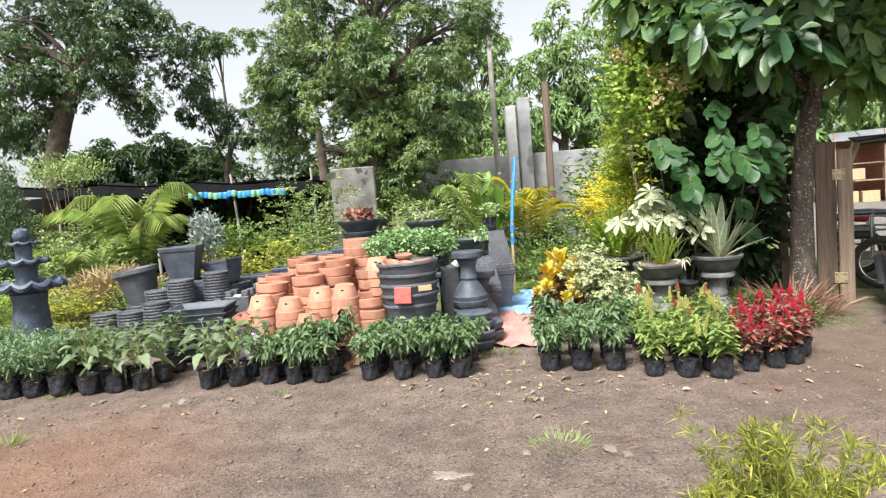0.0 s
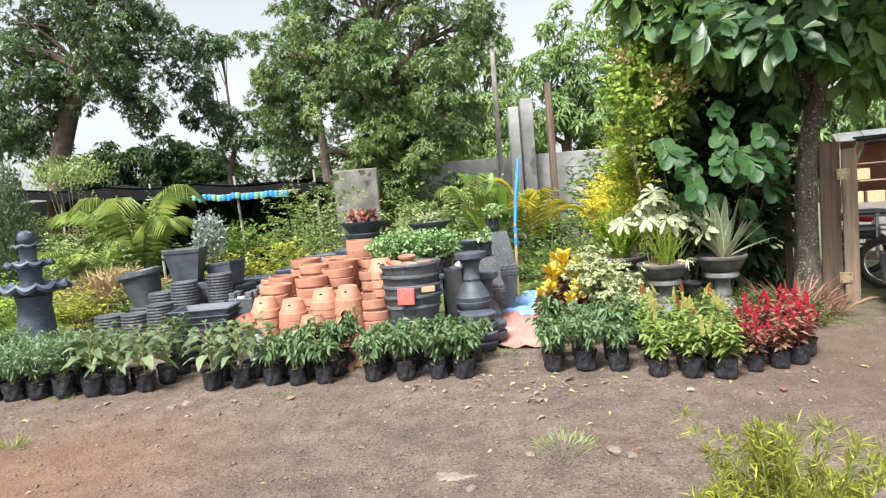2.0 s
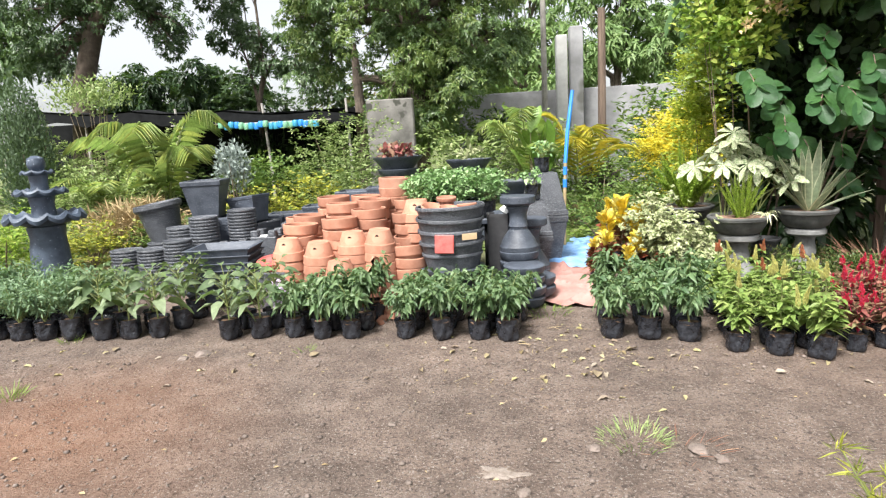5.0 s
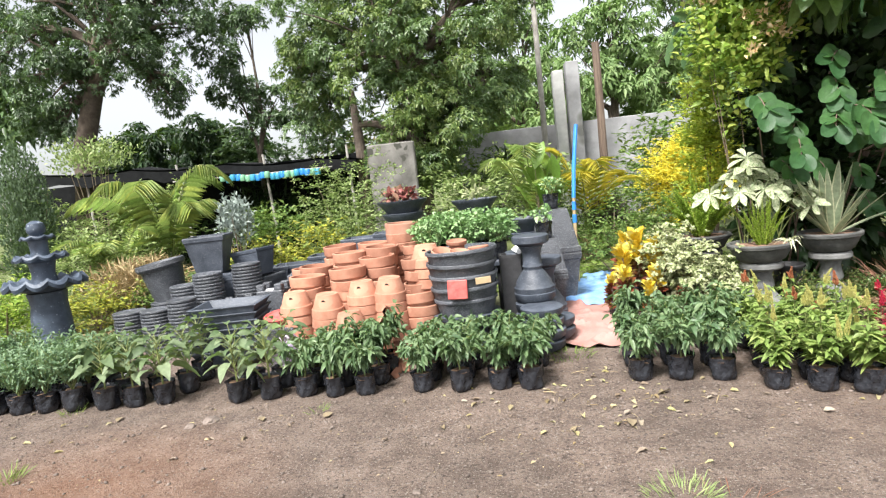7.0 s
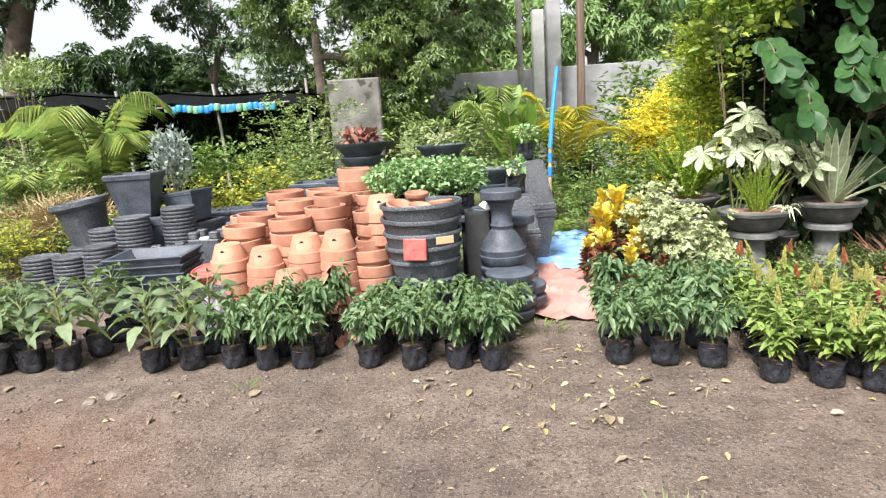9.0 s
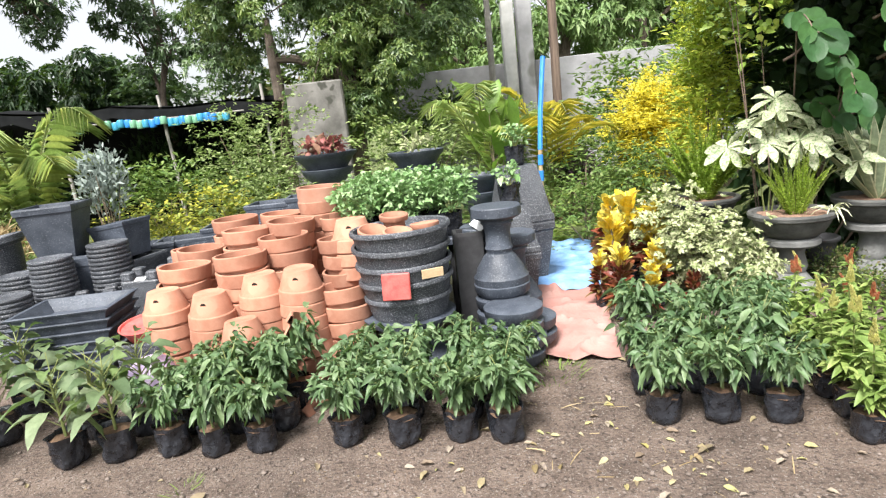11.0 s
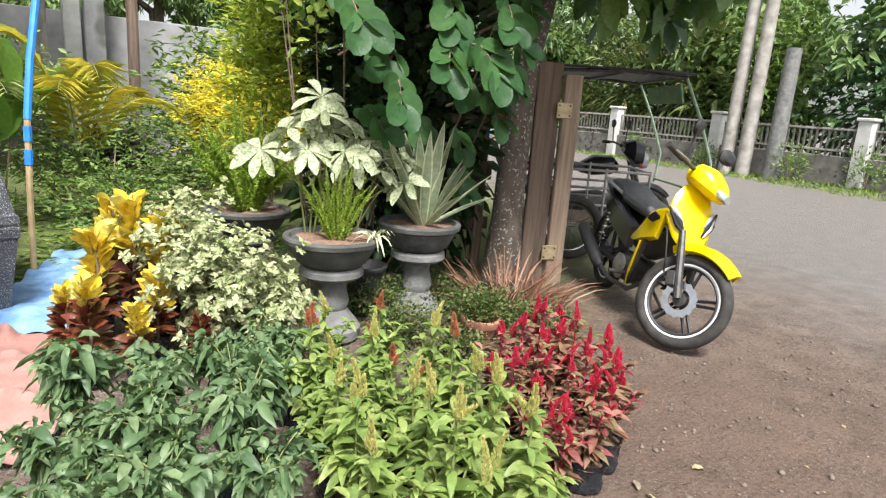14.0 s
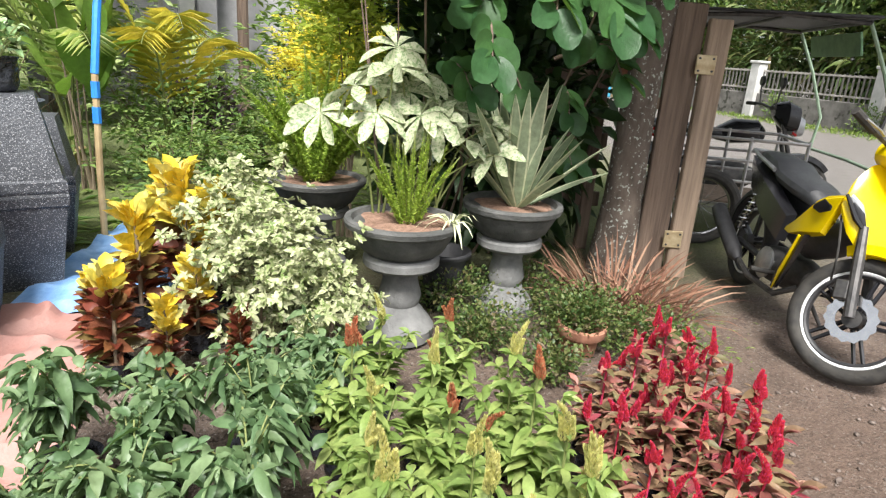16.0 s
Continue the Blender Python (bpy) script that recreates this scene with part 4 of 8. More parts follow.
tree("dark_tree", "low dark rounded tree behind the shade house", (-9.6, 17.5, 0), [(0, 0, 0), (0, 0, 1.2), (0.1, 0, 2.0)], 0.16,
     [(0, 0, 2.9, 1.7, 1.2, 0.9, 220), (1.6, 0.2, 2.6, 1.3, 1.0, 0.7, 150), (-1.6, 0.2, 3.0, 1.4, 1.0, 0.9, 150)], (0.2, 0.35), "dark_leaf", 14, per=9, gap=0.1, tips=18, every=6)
for i, (x, y, s, seed) in enumerate(((2.6, 18.0, 1.0, 21), (4.9, 19.5, 1.15, 22), (0.2, 20.5, 1.1, 23), (7.6, 20.0, 1.0, 24))):
    tree("garden_tree", "light green leafy tree behind the garden wall", (x, y, 0), [(0, 0, 0), (0.1, 0, 1.6), (0.0, 0.1, 2.8)], 0.16,
         [(0, 0, 4.2 * s, 1.7 * s, 1.2, 1.4 * s, 240), (1.2 * s, 0, 3.3 * s, 1.2, 1.0, 1.1, 150), (-1.2 * s, 0, 3.2 * s, 1.2, 1.0, 1.1, 150), (0.3, 0, 5.6 * s, 1.1, 1.0, 0.9, 110)],
         (0.17, 0.42), "far_leaf", seed, per=7, gap=0.25, tips=16, every=7)
for i, (x, y, s, seed) in enumerate(((22.0, 33.5, 1.25, 31), (26.0, 33.0, 1.2, 32), (-2.0, 25, 1.0, 33), (14.0, 30, 1.2, 34), (21.0, 24, 1.3, 35), (22, 17, 1.2, 36), (21.5, 11, 1.2, 37), (-19, 18, 1.5, 38), (9.5, 27, 1.1, 39))):
    tree("far_tree", "leafy tree in the distance", (x, y, 0), [(0, 0, 0), (0.1, 0, 1.8), (0.0, 0.1, 3.2)], 0.22,
         [(0, 0, 4.4 * s, 2.6 * s, 2.0, 1.6 * s, 260), (1.9 * s, 0, 3.3 * s, 1.7, 1.5, 1.3, 160), (-1.9 * s, 0, 3.2 * s, 1.7, 1.5, 1.3, 160), (0.2, -0.4, 1.9, 2.4, 1.4, 1.2, 190)],
         (0.34, 0.4), ("far_leaf", "mango", "far_leaf")[i % 3], seed, per=6, gap=0.15, tips=14, size=(0.4, 0.75), every=7)

# the broad-leaved tree at the gate
gate_tree = tree("gate_tree", "broad-leaved tree with lichen on its trunk beside the gate", (3.73, 6.7, 0),
     [(-0.03, 0, 0), (-0.02, 0, 0.5), (-0.01, 0, 1.1), (0.04, 0, 1.7), (0.14, -0.03, 2.2), (0.2, -0.08, 2.7)], 0.13,
     [(-0.15, -0.75, 2.6, 0.75, 0.45, 0.32, 42), (-1.0, -0.3, 2.85, 0.8, 0.6, 0.45, 70), (-1.35, -0.2, 3.05, 0.45, 0.5, 0.55, 50), (-1.15, 0.6, 3.2, 0.5, 0.6, 0.5, 34), (0.7, -0.5, 2.75, 0.8, 0.6, 0.4, 50), (1.5, 0.3, 2.7, 0.9, 0.8, 0.5, 54),
      # front lobes at 3.6 are added above the view to shade cassia and urns
      (0.2, 0.4, 3.5, 1.4, 1.0, 0.6, 80), (-0.6, -0.8, 3.1, 0.9, 0.5, 0.45, 60), (-0.5, 0.8, 2.6, 1.3, 0.5, 0.6, 70), (1.2, -0.6, 3.4, 1.0, 0.6, 0.5, 50), (-0.45, -1.2, 3.6, 0.5, 0.5, 0.4, 36), (-0.1, -1.3, 3.6, 0.8, 0.6, 0.4, 60), (0.7, -1.2, 3.6, 0.8, 0.6, 0.4, 60), (0.3, -0.6, 2.35, 0.5, 0.4, 0.25, 24), (0.95, -0.25, 2.5, 0.6, 0.5, 0.28, 36)],
     (0.24, 0.5), "talisay", 41, hollow=0.6, droop=0.35, sag=0.05, kind="broad", bark="lichen_bark", per=8, gap=0.0, light="talisay_young", size=(0.18, 0.32), tips=5, every=4, toward=(-0.15, -0.9, 0.35))


# ---- shrubs ----
def shrub(name, label, x, y, r, n, leaf, mat, seed, z=None, kind="diamond", droop=0.15, hollow=0.5, gap=0.0, lump=0.5, stems=7, upward=0.3, category="shrub", group="", tilt=0.6, flower=None, face=(0, 0, 1), spray=0, whorl=0, stem=1.0, bark="twig"):
    """A leafy shrub: an uneven cloud of leaves on stems. r: half its width, depth and height. spray: leaves to a level twig; whorl: leaves to a rosette."""
    rng = np.random.default_rng(seed)
    base = h_at(x, y)
    ob = thing(name, label, category, pose(x, y, base), group)
    cz = r[2] if z is None else z
    p = cloud(rng, n, r, hollow, gap, lump, 2.6)
    p[:, 2] = np.maximum(p[:, 2] + cz, 0.015)
    d = unit(unit(p - np.array((0, 0, cz * 0.6))) * 0.8 + rng.normal(size=p.shape) * 0.55 + np.array((0, 0, upward)))
    if spray:
        c, o = p[: n // spray], d[: n // spray] * np.array((1, 1, 0.35))
        reach = rng.uniform(0.0, 1.0, (len(c), spray, 1))
        p = (c[:, None] + unit(o)[:, None] * reach * leaf[0] * 3.6 + rng.normal(size=(len(c), spray, 3)) * leaf[0] * np.array((0.45, 0.45, 0.16))).reshape(-1, 3)
        p[:, 2] = np.maximum(p[:, 2] - 0.2 * leaf[0] * reach.reshape(-1) ** 2, 0.012)
        d = unit(np.repeat(unit(o), spray, 0) * 0.7 + rng.normal(size=p.shape) * np.array((0.7, 0.7, 0.2)))
    elif whorl:
        c = p[: n // whorl]
        axis = unit(d[: n // whorl] + np.array((0, -0.2, 0.5)))
        d = rosette(rng, axis, whorl)
        p = np.repeat(c, whorl, 0)
        face = np.repeat(axis, whorl, 0)
    n = len(p)
    ln = leaf[0] * rng.uniform(0.65, 1.3, n)
    g = Geo()
    for e in p[:: max(1, n // stems)][:stems]:
        a = (rng.uniform(-0.05, 0.05), rng.uniform(-0.05, 0.05), -0.02)
        tube(bend(a, e, 0.05, 5), [stem * q for q in (0.011, 0.01, 0.008, 0.006, 0.005, 0.003)], 5, g)
    part("stem", g, M[bark], ob)
    part("foliage", tri_mesh("foliage", *leaf_arrays(p, d, ln, ln * leaf[1], kind, 0.3, droop, tilt, rng, face), M[mat]), None, ob)
    if flower:
        front = np.argsort(p[:, 1] - 0.3 * p[:, 2])[: n // 5]
        q = p[rng.choice(front, flower[1])] * np.array((1.0, 1.15, 1.0))
        q = np.repeat(q, 22, 0)
        q = q + rng.normal(size=q.shape) * 0.035
        e = unit(rng.normal(size=q.shape))
        part("blossom", tri_mesh("blossom", *leaf_arrays(q, e, flower[2], flower[2] * 0.5, "diamond", 0.3, 0.1, 0.8, rng), M[flower[0]]), None, ob)
    return ob


def palm(name, label, x, y, fronds, length, rise, seed, mat="palm", trunk=0.3, leaflet=0.32, wide=0.11, fall=0.45):
    rng = np.random.default_rng(seed)
    ob = thing(name, label, "palm", pose(x, y, h_at(x, y)))
    g, sets = Geo(), []
    for k in range(4):
        tube(bend((rng.uniform(-0.12, 0.12), rng.uniform(-0.1, 0.1), -0.03), (rng.uniform(-0.15, 0.15), rng.uniform(-0.12, 0.12), trunk), 0.02, 3), [0.03, 0.026, 0.024, 0.018], 7, g)
    part("stem", g, M["bamboo"], ob)
    g = Geo()
    for k in range(fronds):
        a = 2 * math.pi * (k + rng.uniform(-0.3, 0.3)) / fronds
        ln, up = length * rng.uniform(0.75, 1.15), rise * rng.uniform(0.7, 1.2)
        reach = ln * rng.uniform(0.45, 0.8)
        pts = []
        for i in range(15):
            s = i / 14
            pts.append(Vector((math.cos(a) * reach * s**1.15, math.sin(a) * reach * s**1.15, trunk * 0.8 + up * (1.75 * s - 1.15 * s * s))))
        tube(pts, [0.012 - 0.0007 * i for i in range(15)], 5, g)
        pp, dd, ll = [], [], []
        for s in np.linspace(0.2, 0.98, 22):
            i = min(13, int(s * 14))
            q = pts[i].lerp(pts[i + 1], s * 14 - i)
            d = (pts[i + 1] - pts[i]).normalized()
            across = d.cross(Vector((0, 0, 1))).normalized()
            for sg in (-1, 1):
                pp.append(q)
                dd.append(d * 0.65 + across * sg * 0.8 + Vector((0, 0, 0.25)))
                ll.append(leaflet * (0.45 + 0.75 * math.sin(math.pi * min(1, s * 1.02)) ** 0.7))
        sets.append(leaf_arrays(pp, dd, np.array(ll), np.array(ll) * wide, "diamond", 0.2, fall, 0.25, rng))
    part("rachis", g, M["stem"], ob)
    part("foliage", tri_mesh("foliage", *joined(sets), M[mat]), None, ob)
    return ob


def tuft(name, label, x, y, n, length, mat, seed, spread_=0.12, lean=0.6, wide=0.05, category="grass", droop=0.14, z=None):
    rng = np.random.default_rng(seed)
    a = rng.uniform(0, 2 * math.pi, n)
    rr = spread_ * np.sqrt(rng.uniform(0, 1, n))
    p = np.stack([rr * np.cos(a), rr * np.sin(a), np.zeros(n)], 1)
    d = np.stack([np.cos(a) * lean * rng.uniform(0.2, 1.2, n), np.sin(a) * lean * rng.uniform(0.2, 1.2, n), np.ones(n)], 1)
    ln = length * rng.uniform(0.5, 1.2, n)
    me = tri_mesh(name, *leaf_arrays(p, d, ln, ln * wide, "blade", 0.4, droop, 0.4, rng), M[mat])
    return solo(name, me, None, label, category, pose(x, y, (h_at(x, y) + near_bump(x, y) if z is None else z) - 0.004), kind="stuff" if category == "grass" else "")


# beds between the pots and the wall
BEDS = [
    # name, label, x, y, half sizes, leaves, (length, width), material, height of middle
    ("olive_shrub", "pale grey-green spreading shrub", -6.6, 8.6, (0.9, 0.7, 0.75), 3000, (0.055, 0.45), "olive", 0.95),
    ("olive_shrub", "pale grey-green spreading shrub", -5.6, 9.3, (0.8, 0.6, 0.6), 2400, (0.055, 0.45), "olive", 1.1),
    ("airy_shrub", "airy shrub with fine pale leaves on arching twigs", -2.2, 8.9, (0.75, 0.6, 0.75), 2600, (0.05, 0.5), "airy", 1.0),
    ("airy_shrub", "airy shrub with fine pale leaves on arching twigs", -2.0, 8.2, (0.5, 0.5, 0.4), 1500, (0.05, 0.5), "airy", 0.6),
    ("hedge_shrub", "flat-topped dull green hedge shrub", -3.4, 9.0, (0.6, 0.45, 0.3), 800, (0.07, 0.45), "hedge", 0.9),
    ("hedge_shrub", "green shrub under the mango tree", -0.6, 10.0, (0.7, 0.5, 0.6), 1000, (0.08, 0.45), "olive", 0.95),
    ("golden_shrub", "low yellow-leaved border shrub", -3.0, 7.9, (0.55, 0.4, 0.33), 900, (0.06, 0.5), "duranta", 0.5),
    ("golden_shrub", "low yellow-leaved border shrub", -2.2, 7.8, (0.45, 0.4, 0.33), 800, (0.06, 0.5), "duranta", 0.55),
    ("golden_shrub", "low yellow-leaved border shrub", -3.9, 7.3, (0.36, 0.4, 0.26), 800, (0.05, 0.5), "hedge", 0.3),
    ("dry_shrub", "dry straw-brown heap of cut fronds", -4.6, 7.6, (0.6, 0.45, 0.24), 900, (0.16, 0.1), "straw", 0.5),
    ("golden_shrub", "low yellow-leaved border shrub", -4.75, 6.95, (0.38, 0.4, 0.24), 800, (0.05, 0.5), "duranta", 0.32),
    ("golden_shrub", "low yellow-leaved border shrub", -5.6, 6.6, (0.5, 0.5, 0.36), 1500, (0.05, 0.5), "vine", 0.38),
    ("hedge_shrub", "low clipped bright green shrub", 1.15, 7.9, (0.35, 0.4, 0.35), 800, (0.05, 0.45), "hedge", 0.42),
    ("hedge_shrub", "low clipped bright green shrub", 0.95, 9.2, (0.6, 0.45, 0.42), 1000, (0.06, 0.45), "hedge", 0.5),
    ("purple_shrub", "small purple-leaved shrub beside the path", 1.25, 9.4, (0.28, 0.25, 0.25), 420, (0.07, 0.5), "purple", 0.62),
    ("hedge_shrub", "green bed shrub before the wall", 2.3, 11.5, (1.0, 0.6, 0.5), 1300, (0.09, 0.45), "hedge", 0.6),
    ("hedge_shrub", "green bed shrub before the wall", 0.4, 12.4, (0.9, 0.6, 0.7), 1100, (0.1, 0.4), "olive", 0.9),
    ("wall_shrub", "glossy green shrub against the wall", 2.9, 12.9, (0.8, 0.6, 0.9), 1100, (0.14, 0.4), "hedge", 1.3),
    ("wall_shrub", "glossy green shrub against the wall", 3.8, 11.3, (0.9, 0.7, 1.1), 1300, (0.14, 0.4), "far_leaf", 1.5),
    ("wall_shrub", "glossy green shrub against the wall", -0.7, 13.4, (0.8, 0.5, 0.7), 900, (0.12, 0.4), "hedge", 1.2),
    # leaves coloured near black to stand for the gloom under the net
    ("dark_shrub", "leafy shrub in the shade house, the shade put into its leaf colour", -5.2, 12.8, (0.9, 0.6, 0.7), 900, (0.16, 0.3), "dark_leaf", 0.95),
    ("dark_shrub", "leafy shrub in the shade house, the shade put into its leaf colour", -3.6, 12.8, (0.8, 0.6, 0.7), 900, (0.16, 0.3), "dark_leaf", 0.95),
    ("dark_shrub", "leafy shrub in the shade house, the shade put into its leaf colour", -7.6, 12.4, (1.2, 0.7, 0.8), 1000, (0.16, 0.3), "dark_leaf", 0.95),
    ("green_shrub", "green shrub at the edge of the garden", -7.9, 7.6, (0.9, 0.8, 0.7), 1100, (0.1, 0.4), "hedge", 0.7),
    ("silver_shrub", "silver-leaved shrub in the planter", -3.15, 7.4, (0.2, 0.2, 0.30), 420, (0.065, 0.4), "silver", 1.15),
    ("olive_shrub", "pale shrub beside the fountain", -5.3, 7.9, (0.7, 0.5, 0.45), 1800, (0.055, 0.45), "olive", 0.75),
    ("hedge_shrub", "green ground shrub beside the path", 1.9, 9.6, (0.7, 0.5, 0.4), 900, (0.07, 0.45), "hedge", 0.42),
]
for i, (name, label, x, y, r, n, leaf, mat, cz) in enumerate(BEDS):
    shrub(name, label, x, y, (r[0] * 1.1, r[1], r[2] * 1.08), int(n * 2.4), (leaf[0] * 1.05, leaf[1]), mat, 100 + i, cz * 0.93, stems=9, hollow=0.6, tilt=0.35 if mat != "silver" else 0.6, spray=12 if mat in ("olive", "airy", "hedge", "duranta", "vine") else 0)

shrub("layered_tree", "small airy tree with flat layers of fine leaves", -6.5, 9.6, (0.75, 0.5, 0.28), 1500, (0.07, 0.45), "olive", 59, 2.25, stems=10)
palm("areca_palm", "feathery areca palm with arching yellow-green fronds", -5.05, 9.0, 9, 1.7, 2.1, 51, leaflet=0.42, wide=0.045, fall=0.8)
palm("areca_palm", "low areca palm with arching yellow-green fronds", -5.3, 8.2, 7, 1.2, 1.3, 52, leaflet=0.28, trunk=0.2, wide=0.065)
palm("areca_palm", "yellowing areca palm behind the stacked pots", 0.98, 9.2, 6, 1.05, 1.7, 53, "palm_gold", leaflet=0.30, wide=0.075)
palm("areca_palm", "yellowing areca palm behind the stacked pots", 0.28, 9.1, 7, 1.1, 1.95, 54, leaflet=0.28, wide=0.07)
shrub("banana_plant", "broad-leaved green canna plant", 0.4, 8.9, (0.35, 0.3, 0.5), 22, (0.55, 0.32), "banana", 55, 0.95, kind="ovate", stems=6, upward=0.9, lump=0.1, droop=0.3)
shrub("bright_shrub", "bright golden-yellow feathery shrub", 2.70, 10.8, (0.62, 0.45, 0.68), 15000, (0.075, 0.36), "golden", 56, 0.92, lump=0.4, hollow=0.6, upward=0.0, spray=14, tilt=0.3)
shrub("bright_shrub", "tall golden-green column shrub", 2.08, 7.35, (0.24, 0.22, 0.78), 6500, (0.06, 0.32), "vine_lime", 57, 1.42, upward=0.3, spray=10, lump=0.6)
tuft("spiky_plant", "dark spiky yucca before the wall", -0.15, 12.9, 60, 0.7, "dark_leaf", 58, 0.05, 1.2, 0.07, "plant", 0.3, z=1.5)

for i, (x, y, r, n, mt) in enumerate(((-3.9, 16.6, (1.7, 0.6, 1.1), 3600, "box"), (-7.6, 17.0, (1.9, 0.6, 1.35), 3400, "mango_dark"), (-10.6, 19.0, (2.0, 0.6, 1.5), 3000, "mango"), (-1.2, 16.4, (1.5, 0.6, 1.0), 3000, "hedge"))):
    shrub("thicket", "dark leafy thicket behind the shade house", x, y, r, n, (0.17, 0.42), mt, 65 + i, 2.2, stems=12, whorl=6, gap=0.3)
# undergrowth and vines under the gate tree
shrub("flowering_vine", "yellow-green flowering vine hanging over the hedge", 2.16, 6.5, (0.46, 0.32, 0.72), 3900, (0.09, 0.46), "vine", 60, 2.38, gap=0.25, kind="small", droop=0.45, stems=3, stem=0.5, bark="dark_plank", lump=0.5, flower=("peach_flower", 15, 0.06), face=(-0.2, -0.7, 0.7))
# near-black leaf colour stands for the shade below the gate tree's crown
shrub("dark_hedge", "hedge behind the urns, leaves coloured near black for the shade there", 3.12, 7.3, (0.82, 0.45, 1.5), 4800, (0.17, 0.48), "dark_leaf", 62, 1.4, kind="small", droop=0.4, stems=3, bark="dark_plank")


def cassia(x, y, leaves, seed):
    """Large compound leaves with pairs of overlapping round leaflets. leaves: place, turn in the upright plane, leaflet length."""
    rng = np.random.default_rng(seed)
    b = h_at(x, y)
    ob = thing("cassia_shrub", "candle-bush with large paired round leaflets", "shrub", pose(x, y, b))
    g = Geo()
    for k, (lx, ly, lz, turn, size) in enumerate(leaves):
        a = radians(turn)
        s = Vector((lx - x, ly - y, lz - b))
        e = s + Vector((math.cos(a) * size * 0.9, -0.10 - 0.05 * rng.uniform(), math.sin(a) * size * 0.9))
        pts = bend(s, e, 0.04, 8)
        tube(pts, 0.005, 5, g)
        foot = Vector((0.12 * (k % 3 - 1), 0.5, 0)) if k < 2 else s + Vector((0.05, 0.3, -0.12))
        tube(bend(foot, s, 0.06, 6, (1, 0, 0)), [0.010, 0.009, 0.008, 0.007, 0.006, 0.005, 0.005], 6, g)
        d = (e - s).normalized()
        across = d.cross(Vector((0.1, -0.9, 0.42))).normalized()
        pp, dd, ll = [], [], []
        for i, w in ((0, 0.7), (3, 0.88), (6, 1.0), (8, 1.0)):
            for sg in (-1, 1):
                pp.append(pts[i])
                dd.append(across * sg * 0.8 + d * (0.55 if i < 8 else 1.0) + Vector(rng.normal(size=3) * 0.08))
                ll.append(0.92 * size * w * rng.uniform(0.85, 1.12))
        ll = np.array(ll)
        part("leaf", tri_mesh("leaf", *leaf_arrays(pp, dd, ll, ll * 0.84, "lobe", 0.3, 0.2, 0.3, rng, (0.1, -0.85, 0.5)), M["cassia"], True), None, ob)
    part("stem", g, M["dark_plank"], ob)
    return ob


cassia(2.5, 6.5, ((2.05, 5.95, 1.78, -75, 0.17), (2.35, 5.95, 1.42, -105, 0.15), (2.62, 5.9, 1.60, -120, 0.16), (2.72, 5.85, 1.62, -55, 0.18), (2.95, 5.9, 1.85, -100, 0.15), (2.2, 6.2, 1.66, -20, 0.13)), 63)
cassia(3.0, 6.6, ((2.95, 6.0, 1.72, -40, 0.15), (3.15, 6.1, 1.55, -100, 0.14), (2.6, 6.25, 1.22, -70, 0.14), (2.95, 6.3, 1.15, -110, 0.12), (2.75, 6.1, 2.05, -150, 0.15), (3.2, 6.2, 2.0, -60, 0.15)), 64)
cassia(2.8, 6.7, ((2.45, 6.15, 1.55, -140, 0.16), (2.3, 6.25, 1.25, -60, 0.14), (3.05, 6.2, 1.38, -70, 0.16), (2.85, 6.05, 1.42, -160, 0.15), (3.0, 6.4, 0.9, -80, 0.13), (2.65, 6.0, 1.85, -95, 0.17)), 65)
for i, (x, y, r, n) in enumerate(((2.35, 5.75, 0.17, 520), (2.85, 5.75, 0.24, 800), (3.15, 5.6, 0.2, 520), (2.55, 5.5, 0.13, 360), (2.75, 6.15, 0.2, 500), (3.0, 5.95, 0.16, 380), (2.35, 6.1, 0.2, 460))):
    shrub("box_plant", "low small-leaved dark green ground plant", x, y, (r * 1.2, r, r * 0.62), n * 3, (0.024, 0.6), "box", 70 + i, r * 0.6, stems=5, group="ground plants below the urns")
tuft("red_grass", "dry reddish-brown grassy cordyline", 3.28, 6.1, 200, 0.62, "dry_grass", 80, 0.2, 0.9, 0.02, "plant", 0.35)
tuft("red_grass", "dry reddish-brown grassy cordyline", 3.5, 5.98, 110, 0.48, "dry_grass", 81, 0.14, 1.1, 0.02, "plant", 0.4)
# clipped cypress and golden bush at the yard's edge
shrub("cypress", "narrow grey-green clipped cypress tree", -6.35, 8.0, (0.34, 0.34, 1.2), 11000, (0.06, 0.36), "cypress", 82, 1.2, upward=1.2, lump=0.15, hollow=0.5)


